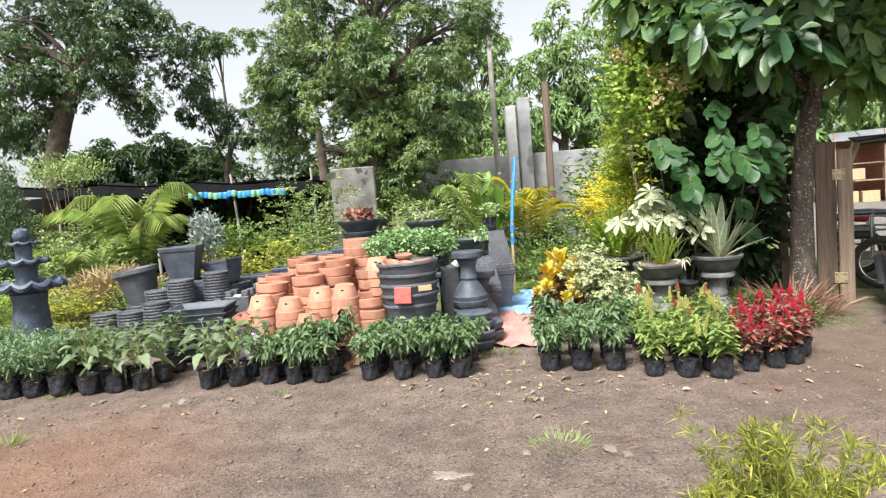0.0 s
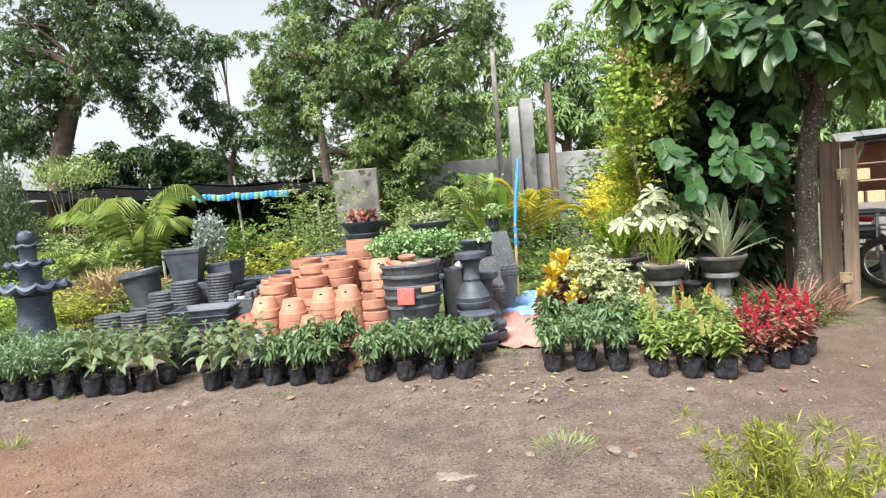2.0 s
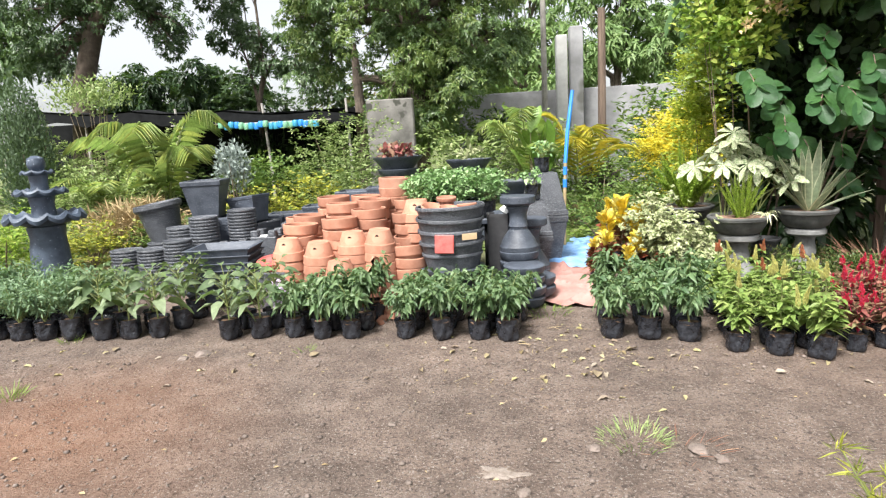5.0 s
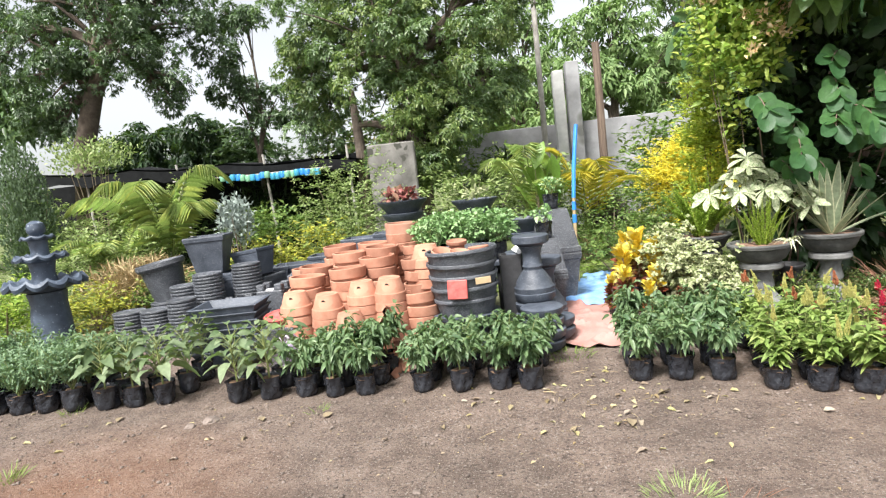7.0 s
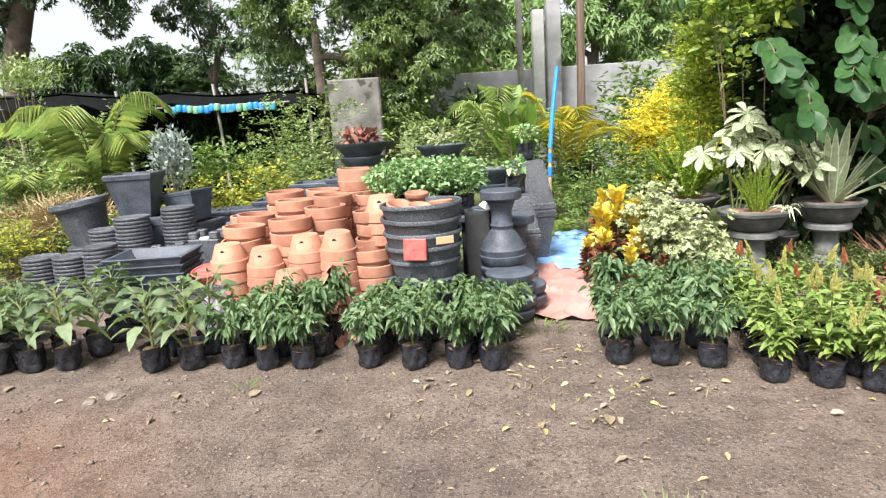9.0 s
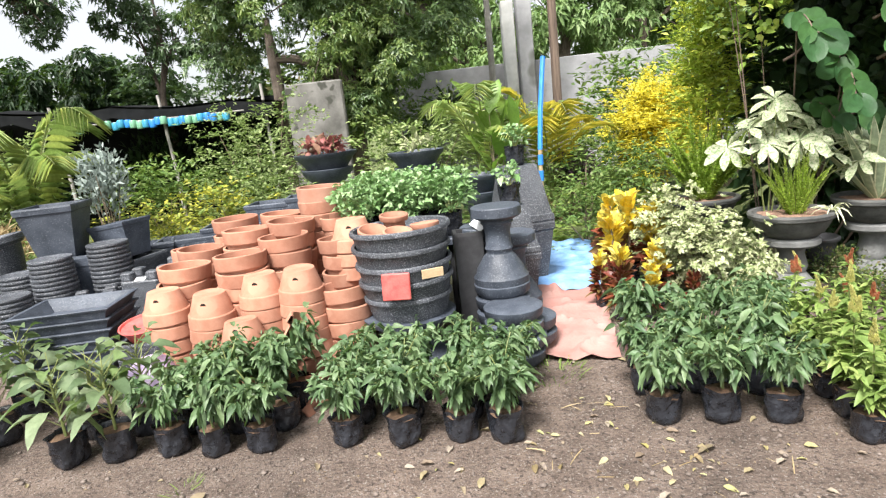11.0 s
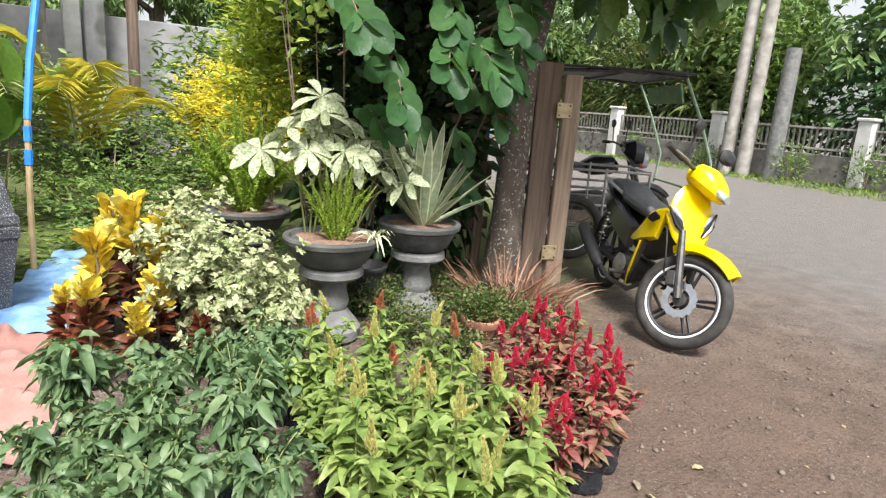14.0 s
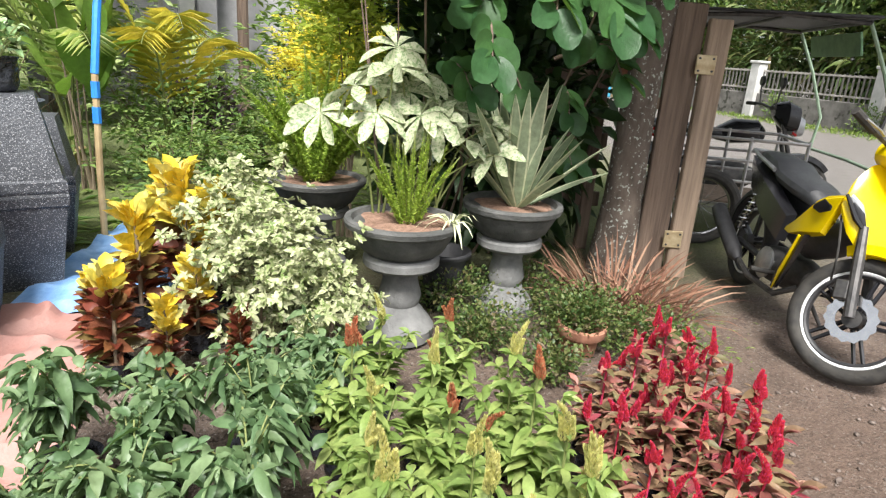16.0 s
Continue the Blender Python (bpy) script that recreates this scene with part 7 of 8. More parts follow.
# crotons, variegated bush, small pots under the urns
for i, (x, y, s) in enumerate(((0.98, 6.2, 0.85), (1.15, 6.45, 1.0), (1.28, 6.3, 0.9), (0.93, 5.78, 0.72), (1.2, 5.95, 0.66), (1.08, 6.65, 0.95), (1.35, 5.75, 0.42), (0.85, 6.0, 0.55), (1.1, 5.75, 0.55))):
    rg = np.random.default_rng(250 + i)
    b = h_at(x, y)
    ob = thing("croton_plant", "croton with yellow top leaves and dark red lower leaves", "potted plant", pose(x, y, b) @ Matrix.Scale(s, 4), "croton plants")
    part("grow_bag", BAGS[i % 4], None, ob)
    part("soil", SOILS[i % 3], None, ob)
    part("stem", tube([(0, 0, 0.1), (0.01, 0, 0.35), (0.0, 0.01, 0.58)], [0.012, 0.01, 0.006], 6), M["twig"], ob)
    n = 120
    t = rg.uniform(0, 1, n)
    a = rg.uniform(0, 6.28, n)
    p = np.stack([0.02 * np.cos(a), 0.02 * np.sin(a), 0.16 + 0.44 * t], 1)
    d = np.stack([np.cos(a), np.sin(a), 0.35 + 1.7 * t], 1) + rg.normal(size=(n, 3)) * 0.15
    ln = 0.17 * rg.uniform(0.7, 1.15, n)
    lo = t < (0.42 if i not in (3, 7) else 0.7)
    for nm, sel, mt in (("lower_foliage", lo, "croton_red"), ("upper_foliage", ~lo, "croton_yellow" if i != 6 else "croton_red")):
        part(nm, tri_mesh(nm, *leaf_arrays(p[sel], d[sel], ln[sel], ln[sel] * 0.38, "ovate", 0.4, 0.35, 0.7, rg), M[mt], True), None, ob)
for i, (x, y, r, n) in enumerate(((1.46, 5.92, 0.26, 1300), (1.66, 5.76, 0.2, 850), (1.38, 6.28, 0.26, 1200), (1.57, 6.08, 0.22, 900))):
    shrub("variegated_shrub", "cream and green variegated small-leaved shrub", x, y, (r, r, r * 1.05), int(n * 3.0), (0.036, 0.5), "cream", 260 + i, (0.36, 0.29, 0.43, 0.33)[i], kind="small", lump=0.9, gap=0.16, whorl=7, stems=8, upward=0.2, group="variegated shrubs")
solo("terracotta_pot", lathe(pot_profile(0.115, 0.16), 26), M["terracotta"], "terracotta pot among the ground plants", "pot", pose(2.81, 5.7, h_at(2.81, 5.7) - 0.01, 6, 0, 0))
shrub("box_plant", "low small-leaved dark green plant in a clay pot", 2.81, 5.7, (0.12, 0.12, 0.07), 1100, (0.024, 0.6), "box", 78, 0.19, stems=5, group="ground plants below the urns")
solo("plastic_pot", lathe(pot_profile(0.13, 0.3, 0.03), 26), M["black_matt"], "plain black plastic pot behind the urn", "pot", pose(2.33, 6.2, 0.08))


# ---- gate ----
gate = thing("gate_post", "rough plank gate post with two old hinges", "gate", pose(3.99, 6.6, 0.0, 0, 0, -20) @ Matrix.Diagonal((1.15, 1.1, 1.0, 1)))
part("wide_board", box(0.16, 0.04, 1.66, 0.006, None, pose(-0.06, 0, 0)), M["dark_plank"], gate)
part("front_board", box(0.115, 0.05, 1.58, 0.006, None, pose(0.085, -0.035, 0)), M["plank"], gate)
part("brace", box(0.06, 0.03, 1.35, 0.005, None, pose(-0.17, -0.01, 0, 0, -5, 0)), M["plank"], gate)
part("crosspiece", box(0.2, 0.03, 0.07, 0.005, None, pose(-0.14, 0.02, 1.05)), M["plank"], gate)
for z in (0.207, 1.27):
    hg = part("hinge", box(0.10, 0.012, 0.11, 0.003, None, pose(0.035, -0.065, z)), M["brass"], gate)
    sm = mesh_of("screw", lathe([(0.001, 0), (0.007, 0), (0.006, 0.004), (0.001, 0.005)], 8), M["dark_metal"])
    for dx in (-0.035, 0.035):
        for dz in (-0.035, 0.035):
            part("screw", sm, None, hg, at=pose(0.035 + dx, -0.071, z + 0.055 + dz, 90, 0, 0))
fence = thing("plank_fence", "dark weathered fence rails behind the hedge", "fence", kind="structure")
for z in (0.35, 0.75, 1.15):
    part("rail", box(0.7, 0.03, 0.1, 0.006, None, pose(3.45, 7.15, z, 0, 0, -15)), M["dark_plank"], fence)
pm = mesh_of("fence_post", box(0.08, 0.06, 1.4, 0.006), M["dark_plank"])
for x, y in ((3.7, 7.08),):
    part("fence_post", pm, None, fence, at=pose(x, y, 0.04, 0, 0, -15))


# ---- motor scooter ----
def wheel(parent, name, x, r, tyre_r, turn=None, front=True):
    w = part(name, torus(r - tyre_r, tyre_r, 44, 12), M["rubber"], parent, "black tyre" if front else "", at=turn or pose(x, 0, r))
    part("rim", torus(r - tyre_r * 1.9, tyre_r * 0.42, 44, 8, None, None, 1.5), M["rim_white"], w, "white rim stripe")
    part("rim_well", torus(r - tyre_r * 2.3, tyre_r * 0.32, 44, 8, None, None, 2.0), M["black_matt"], w)
    for k in range(5):
        a = 2 * math.pi * k / 5 + 0.3
        q = r - tyre_r * 2.3
        for e in (-0.09, 0.09):
            part("spoke", tube([(0.035 * math.cos(a + 4 * e), 0, 0.035 * math.sin(a + 4 * e)), (q * math.cos(a + e), 0, q * math.sin(a + e))], [0.011, 0.009], 6), M["black_gloss"], w)
    part("hub", lathe([(0.001, -0.05), (0.04, -0.05), (0.045, 0), (0.04, 0.05), (0.001, 0.05)], 16, None, pose(0, 0, 0, 90, 0, 0)), M["dark_metal"], w)
    if front:
        part("brake_disc", lathe([(0.062, -0.002), (0.105, -0.002), (0.105, 0.002), (0.062, 0.002), (0.062, -0.002)], 56, None, pose(0, -0.055, 0, 90, 0, 0), lambda a, q, z: q * (1 + (0.05 * math.cos(14 * a) if q > 0.08 else 0)), caps=False), M["chrome"], w, "wavy steel brake disc")
    return w


def arch(r0, r1, a0, a1, width, n=18, lift=0.012, grow=0.0):
    """A mudguard: a curved shell about the y axis, with thickness."""
    g = Geo()
    v = []
    for i in range(n + 1):
        s = i / n
        a = radians(a0 + (a1 - a0) * s)
        w = width * (1 - 0.45 * abs(2 * s - 1) ** 2.2)
        rr = r0 + grow * s
        for y, dr in ((-w, -0.035), (-w * 0.8, lift * 0.4), (0, lift), (w * 0.8, lift * 0.4), (w, -0.035), (w * 0.9, -0.042), (0, 0.002), (-w * 0.9, -0.042)):
            v.append(((rr + dr) * math.cos(a), y, (rr + dr) * math.sin(a)))
    f = [(i * 8 + k, i * 8 + (k + 1) % 8, (i + 1) * 8 + (k + 1) % 8, (i + 1) * 8 + k) for i in range(n) for k in range(8)]
    f += [tuple(range(8)), tuple(n * 8 + k for k in range(8))[::-1]]
    return g.add(v, f)


def scooter(m, steer):
    ob = thing("motor_scooter", "yellow and black underbone motor scooter on its stand", "scooter", m)
    R = 0.285
    wheel(ob, "rear_wheel", -0.61, R, 0.04, front=False)
    # everything that turns with the bars
    head = Vector((0.40, 0, 0.80))
    T = Matrix.Translation(head) @ Matrix.Rotation(radians(steer), 4, Vector((-0.42, 0, 0.9)).normalized()) @ Matrix.Translation(-head)
    up = Matrix.Translation((0.03, 0, 0.06))
    fw = T @ pose(0.63, 0, R)
    wheel(ob, "front_wheel", 0.63, R, 0.036, fw)
    part("mudguard", arch(R + 0.042, 0, 49, 126, 0.07, 20, 0.022, 0.0), M["yellow"], ob, "glossy yellow mudguard", at=fw)
    for sy in (-0.085, 0.085):
        part("fork_leg", tube([(0.63, sy, R), (0.53, sy, 0.52), (0.47, sy, 0.66)], [0.024, 0.024, 0.018], 10), M["dark_metal"], ob, at=T)
    part("brake_caliper", box(0.06, 0.04, 0.09, 0.008, None, pose(0.56, -0.085, R + 0.05, 0, -20, 0)), M["dark_metal"], ob, at=T)
    part("headlamp_cover", loft([ring(0.30, 0, 0.93, 0.10, 0.05), ring(0.36, 0, 0.94, 0.14, 0.075), ring(0.44, 0, 0.92, 0.13, 0.085), ring(0.51, 0, 0.885, 0.09, 0.06), ring(0.54, 0, 0.87, 0.04, 0.03)]), M["yellow"], ob, "yellow headlamp cover", at=T @ up)
    part("headlamp", loft([ring(0.48, 0, 0.888, 0.10, 0.036), ring(0.53, 0, 0.868, 0.08, 0.032), ring(0.558, 0, 0.856, 0.042, 0.02)]), M["lens"], ob, "clear headlamp lens", at=T @ up)
    part("handlebar", tube([(0.26, 0.34, 0.99), (0.31, 0.22, 0.965), (0.36, 0.1, 0.945), (0.36, -0.1, 0.945), (0.31, -0.22, 0.965), (0.26, -0.34, 0.99)], 0.013, 8), M["dark_metal"], ob, at=T @ up)
    for sy in (-1, 1):
        part("grip", tube([(0.305, 0.23 * sy, 0.967), (0.255, 0.36 * sy, 0.993)], 0.02, 10), M["rubber"], ob, at=T @ up)
        part("brake_lever", tube([(0.34, 0.2 * sy, 0.965), (0.35, 0.27 * sy, 0.965), (0.31, 0.35 * sy, 0.975)], 0.006, 6), M["alloy"], ob, at=T @ up)
        mr = part("mirror", loft([ring(-0.012, 0, 0, 0.03, 0.02), ring(-0.008, 0, 0, 0.062, 0.045), ring(0.012, 0, 0, 0.066, 0.048), ring(0.03, 0, 0, 0.035, 0.025)], None, pose(0.31, 0.25 * sy, 1.16, 0, 0, -20 * sy)), M["black_matt"], ob, at=T @ up)
        part("mirror_stem", tube([(0.32, 0.2 * sy, 0.96), (0.315, 0.235 * sy, 1.06), (0.31, 0.245 * sy, 1.14)], 0.006, 6), M["black_matt"], mr)
        part("mirror_glass", loft([ring(-0.0125, 0, 0, 0.056, 0.04), ring(-0.0145, 0, 0, 0.054, 0.038)], None, pose(0.31, 0.25 * sy, 1.16, 0, 0, -20 * sy)), M["chrome"], mr)
    # leg shield and body
    part("front_cowl", loft([ring(0.38, 0, 0.92, 0.06, 0.03), ring(0.41, 0, 0.85, 0.12, 0.05), ring(0.44, 0, 0.75, 0.15, 0.075), ring(0.49, 0, 0.67, 0.12, 0.07), ring(0.53, 0, 0.60, 0.07, 0.045), ring(0.54, 0, 0.55, 0.035, 0.02)]), M["yellow"], ob, "yellow front cowl")
    for sy in (-1, 1):
        part("side_cowl", loft([[(0.42, 0.10 * sy, 0.80), (0.44, 0.155 * sy, 0.78), (0.40, 0.17 * sy, 0.60), (0.36, 0.12 * sy, 0.58)], [(0.30, 0.14 * sy, 0.76), (0.31, 0.185 * sy, 0.73), (0.26, 0.19 * sy, 0.56), (0.26, 0.15 * sy, 0.54)],
                                [(0.16, 0.15 * sy, 0.62), (0.17, 0.18 * sy, 0.60), (0.14, 0.18 * sy, 0.52), (0.14, 0.15 * sy, 0.52)], [(0.06, 0.14 * sy, 0.545), (0.06, 0.16 * sy, 0.54), (0.05, 0.16 * sy, 0.52), (0.05, 0.14 * sy, 0.52)]]), M["yellow"], ob, "yellow side cowl")
        part("turn_signal", loft([ring(0.505, 0.075 * sy, 0.72, 0.010, 0.012), ring(0.49, 0.095 * sy, 0.75, 0.014, 0.026), ring(0.46, 0.125 * sy, 0.79, 0.008, 0.014)]), M["lens"], ob, "clear turn signal lens")
        part("cowl_stripe", tube([(0.535, 0.06 * sy, 0.66), (0.51, 0.105 * sy, 0.71), (0.455, 0.15 * sy, 0.80)], [0.006, 0.014, 0.008], 6), M["black_gloss"], ob)
        part("cowl_slit", loft([ring(0.515, 0.055 * sy, 0.70, 0.006, 0.008), ring(0.50, 0.085 * sy, 0.745, 0.012, 0.030), ring(0.47, 0.12 * sy, 0.80, 0.006, 0.010)], None, pose(0.012, 0, -0.035)), M["black_gloss"], ob, "black slit in the cowl")
        part("cowl_decal", loft([ring(0.30, 0.188 * sy, 0.70, 0.004, 0.012), ring(0.36, 0.184 * sy, 0.715, 0.005, 0.035), ring(0.42, 0.176 * sy, 0.72, 0.004, 0.012)]), M["black_gloss"], ob, "black decal")
        part("leg_guard", loft([[(0.30, 0.15 * sy, 0.56), (0.32, 0.19 * sy, 0.56), (0.26, 0.19 * sy, 0.52), (0.24, 0.15 * sy, 0.52)], [(0.22, 0.15 * sy, 0.34), (0.24, 0.18 * sy, 0.34), (0.16, 0.18 * sy, 0.32), (0.15, 0.15 * sy, 0.32)], [(0.12, 0.12 * sy, 0.22), (0.13, 0.14 * sy, 0.22), (0.08, 0.14 * sy, 0.21), (0.08, 0.12 * sy, 0.21)]]), M["black_gloss"], ob)
        part("guard_stripe", tube([(0.285, 0.195 * sy, 0.545), (0.215, 0.188 * sy, 0.34), (0.115, 0.147 * sy, 0.215)], [0.007, 0.009, 0.004], 6), M["yellow"], ob, "yellow trim line")
        part("tail_panel", loft([[(0.0, 0.10 * sy, 0.60), (0.0, 0.15 * sy, 0.58), (-0.02, 0.15 * sy, 0.44), (-0.02, 0.1 * sy, 0.44)], [(-0.3, 0.1 * sy, 0.70), (-0.3, 0.165 * sy, 0.68), (-0.3, 0.16 * sy, 0.52), (-0.3, 0.1 * sy, 0.50)], [(-0.6, 0.06 * sy, 0.76), (-0.6, 0.13 * sy, 0.74), (-0.62, 0.12 * sy, 0.62), (-0.62, 0.06 * sy, 0.62)], [(-0.86, 0.03 * sy, 0.80), (-0.86, 0.07 * sy, 0.79), (-0.86, 0.06 * sy, 0.73), (-0.86, 0.03 * sy, 0.73)]]), M["black_gloss"], ob)
        part("grab_rail", tube([(-0.36, 0.13 * sy, 0.77), (-0.6, 0.135 * sy, 0.81), (-0.8, 0.1 * sy, 0.83), (-0.86, 0.0, 0.83)], 0.013, 8), M["alloy"], ob)
        part("shock_absorber", tube([(-0.58, 0.12 * sy, 0.36), (-0.47, 0.125 * sy, 0.63)], 0.012, 8), M["chrome"], ob)
        g = Geo()
        pts = [Vector((-0.58, 0.12 * sy, 0.38)).lerp(Vector((-0.48, 0.125 * sy, 0.6)), i / 60) + Vector((math.cos(i * 0.84) * 0.024, math.sin(i * 0.84) * 0.024, 0)) for i in range(61)]
        part("spring", tube(pts, 0.005, 5, g), M["chrome"], ob)
        part("foot_peg", tube([(0.02, 0.1 * sy, 0.27), (0.02, 0.24 * sy, 0.27)], 0.014, 8), M["rubber"], ob)
    part("spine", loft([ring(0.42, 0, 0.66, 0.06, 0.06), ring(0.28, 0, 0.56, 0.075, 0.09), ring(0.1, 0, 0.48, 0.08, 0.08), ring(-0.1, 0, 0.52, 0.085, 0.09), ring(-0.3, 0, 0.58, 0.09, 0.09), ring(-0.6, 0, 0.68, 0.07, 0.06), ring(-0.84, 0, 0.76, 0.04, 0.03)]), M["black_matt"], ob)
    part("seat", loft([ring(0.08, 0, 0.66, 0.05, 0.03), ring(0.02, 0, 0.70, 0.105, 0.05), ring(-0.15, 0, 0.725, 0.135, 0.055), ring(-0.32, 0, 0.745, 0.13, 0.052), ring(-0.42, 0, 0.79, 0.12, 0.055), ring(-0.62, 0, 0.815, 0.105, 0.045), ring(-0.76, 0, 0.815, 0.07, 0.028)]), M["vinyl"], ob, "black vinyl seat")
    part("tail_lamp", loft([ring(-0.84, 0, 0.75, 0.06, 0.03), ring(-0.89, 0, 0.75, 0.04, 0.022)]), M["red_lens"], ob)
    part("rear_mudguard", arch(R + 0.05, 0, 95, 190, 0.06, 14), M["black_matt"], ob, at=pose(-0.61, 0, R))
    part("engine", loft([ring(0.20, 0, 0.30, 0.06, 0.06), ring(0.12, 0, 0.31, 0.085, 0.075), ring(0.0, 0, 0.29, 0.12, 0.10), ring(-0.14, 0, 0.28, 0.125, 0.105), ring(-0.24, 0, 0.30, 0.09, 0.07)]), M["dark_metal"], ob)
    part("crankcase_cover", lathe([(0.001, 0), (0.085, 0), (0.09, 0.015), (0.07, 0.03), (0.001, 0.034)], 24, None, pose(-0.1, -0.115, 0.29, 90, 0, 0)), M["alloy"], ob)
    part("exhaust_pipe", tube([(0.18, -0.05, 0.26), (0.1, -0.12, 0.18), (-0.2, -0.14, 0.17), (-0.4, -0.15, 0.22)], 0.017, 8), M["dark_metal"], ob)
    part("muffler", tube([(-0.36, -0.155, 0.21), (-0.42, -0.16, 0.23), (-0.75, -0.17, 0.36), (-0.86, -0.17, 0.405), (-0.88, -0.17, 0.41)], [0.02, 0.045, 0.05, 0.047, 0.03], 14), M["black_matt"], ob)
    part("swing_arm", tube([(-0.15, -0.08, 0.28), (-0.61, -0.09, R)], 0.02, 8), M["dark_metal"], ob)
    part("swing_arm", tube([(-0.15, 0.08, 0.28), (-0.61, 0.09, R)], 0.02, 8), M["dark_metal"], ob)
    part("chain_case", loft([ring(-0.08, 0.10, 0.30, 0.012, 0.05), ring(-0.4, 0.10, 0.30, 0.012, 0.045), ring(-0.66, 0.10, 0.29, 0.012, 0.055)]), M["black_matt"], ob)
    part("side_stand", tube([(-0.02, 0.1, 0.2), (0.03, 0.24, 0.005)], [0.012, 0.01], 8), M["dark_metal"], ob)
    part("brake_hose", tube(bend((0.52, -0.11, 0.42), (0.42, -0.12, 0.70), 0.08, 8, (1, -0.4, 0)), 0.005, 6), M["rubber"], ob)
    return ob


FH, RH = Vector((3.89, 5.24, 0)), Vector((4.46, 6.38, 0))
way = (FH - RH).normalized()
mid = (FH + RH) / 2
scooter(pose(mid.x, mid.y, 0.0, 0, 0, math.degrees(math.atan2(way.y, way.x))) @ Matrix.Rotation(radians(-7), 4, "X"), 40)


# ---- motor tricycle behind it ----
def tricycle(m):
    ob = thing("motor_tricycle", "black motorcycle with a tubular steel sidecar", "tricycle", m)
    R = 0.30
    for nm, x, y in (("rear_wheel", -0.62, 0), ("front_wheel", 0.66, 0), ("sidecar_wheel", -0.35, -1.15)):
        w = part(nm, torus(R - 0.042, 0.042, 36, 10), M["rubber"], ob, at=pose(x, y, R))
        part("rim", torus(R - 0.08, 0.014, 36, 8), M["chrome"], w)
        for k in range(12):
            a = 2 * math.pi * k / 12
            part("spoke", tube([(0, 0.02 * (-1) ** k, 0), ((R - 0.08) * math.cos(a), 0, (R - 0.08) * math.sin(a))], 0.003, 4), M["chrome"], w)
    part("tank", loft([ring(0.32, 0, 0.78, 0.06, 0.05), ring(0.25, 0, 0.80, 0.13, 0.10), ring(0.05, 0, 0.79, 0.14, 0.11), ring(-0.08, 0, 0.76, 0.08, 0.06)]), M["black_gloss"], ob, "black fuel tank")
    part("seat", loft([ring(-0.02, 0, 0.76, 0.09, 0.04), ring(-0.2, 0, 0.77, 0.13, 0.05), ring(-0.5, 0, 0.80, 0.13, 0.05), ring(-0.8, 0, 0.81, 0.09, 0.035)]), M["vinyl"], ob, "black vinyl seat")
    part("tail", loft([ring(-0.5, 0, 0.72, 0.11, 0.05), ring(-0.8, 0, 0.74, 0.08, 0.045), ring(-0.92, 0, 0.75, 0.05, 0.03)]), M["red_lens"], ob, "red tail cowl")
    part("engine", loft([ring(0.3, 0, 0.4, 0.08, 0.07), ring(0.15, 0, 0.38, 0.13, 0.15), ring(-0.15, 0, 0.36, 0.13, 0.13), ring(-0.25, 0, 0.36, 0.08, 0.08)]), M["dark_metal"], ob)
    part("headlamp", loft([ring(0.48, 0, 0.88, 0.07, 0.06), ring(0.56, 0, 0.88, 0.11, 0.10), ring(0.62, 0, 0.87, 0.09, 0.08)]), M["lens"], ob, "clear headlamp lens")
    part("front_fairing", loft([ring(0.36, 0, 1.0, 0.08, 0.06), ring(0.46, 0, 0.96, 0.15, 0.13), ring(0.56, 0, 0.93, 0.13, 0.12)]), M["black_gloss"], ob)
    part("fairing_stripe", loft([ring(0.53, 0, 0.82, 0.11, 0.02), ring(0.57, 0, 0.80, 0.09, 0.015)]), M["red_lens"], ob)
    part("handlebar", tube([(0.24, 0.36, 1.03), (0.3, 0.2, 1.04), (0.38, 0, 1.0), (0.3, -0.2, 1.04), (0.24, -0.36, 1.03)], 0.012, 8), M["dark_metal"], ob)
    for sy in (-1, 1):
        part("fork_leg", tube([(0.66, 0.08 * sy, R), (0.44, 0.08 * sy, 0.9)], 0.02, 8), M["dark_metal"], ob)
        part("grip", tube([(0.27, 0.26 * sy, 1.035), (0.23, 0.38 * sy, 1.03)], 0.018, 8), M["rubber"], ob)
        part("mirror", loft([ring(-0.01, 0, 0, 0.05, 0.04), ring(0.01, 0, 0, 0.055, 0.045), ring(0.025, 0, 0, 0.03, 0.02)], None, pose(0.3, 0.3 * sy, 1.24)), M["black_matt"], ob)
        part("mirror_stem", tube([(0.3, 0.24 * sy, 1.04), (0.3, 0.3 * sy, 1.22)], 0.006, 6), M["dark_metal"], ob)
        part("shock_absorber", tube([(-0.6, 0.11 * sy, 0.36), (-0.5, 0.11 * sy, 0.7)], 0.022, 8), M["chrome"], ob)
    part("front_mudguard", arch(R + 0.03, 0, 40, 140, 0.06, 12), M["black_gloss"], ob, at=pose(0.66, 0, R))
    # sidecar of bent pipe
    car = lambda pts, mt="alloy", r=0.013: part("pipe", tube(pts, r, 7), M[mt], ob)
    for y in (-0.35, -1.05):
        for z in (0.32, 0.5, 0.66, 0.82):
            car([(-0.85, y, z), (0.35, y, z)])
        for x in (-0.85, -0.45, -0.05, 0.35):
            car([(x, y, 0.3), (x, y, 0.84)])
    for x in (-0.85, 0.35):
        for z in (0.32, 0.56, 0.82):
            car([(x, -0.35, z), (x, -1.05, z)])
    part("floor_board", box(1.2, 0.72, 0.02, 0.004, None, pose(-0.25, -0.7, 0.32)), M["plank"], ob)
    part("bench", box(0.4, 0.66, 0.09, 0.02, None, pose(-0.62, -0.7, 0.56)), M["vinyl"], ob)
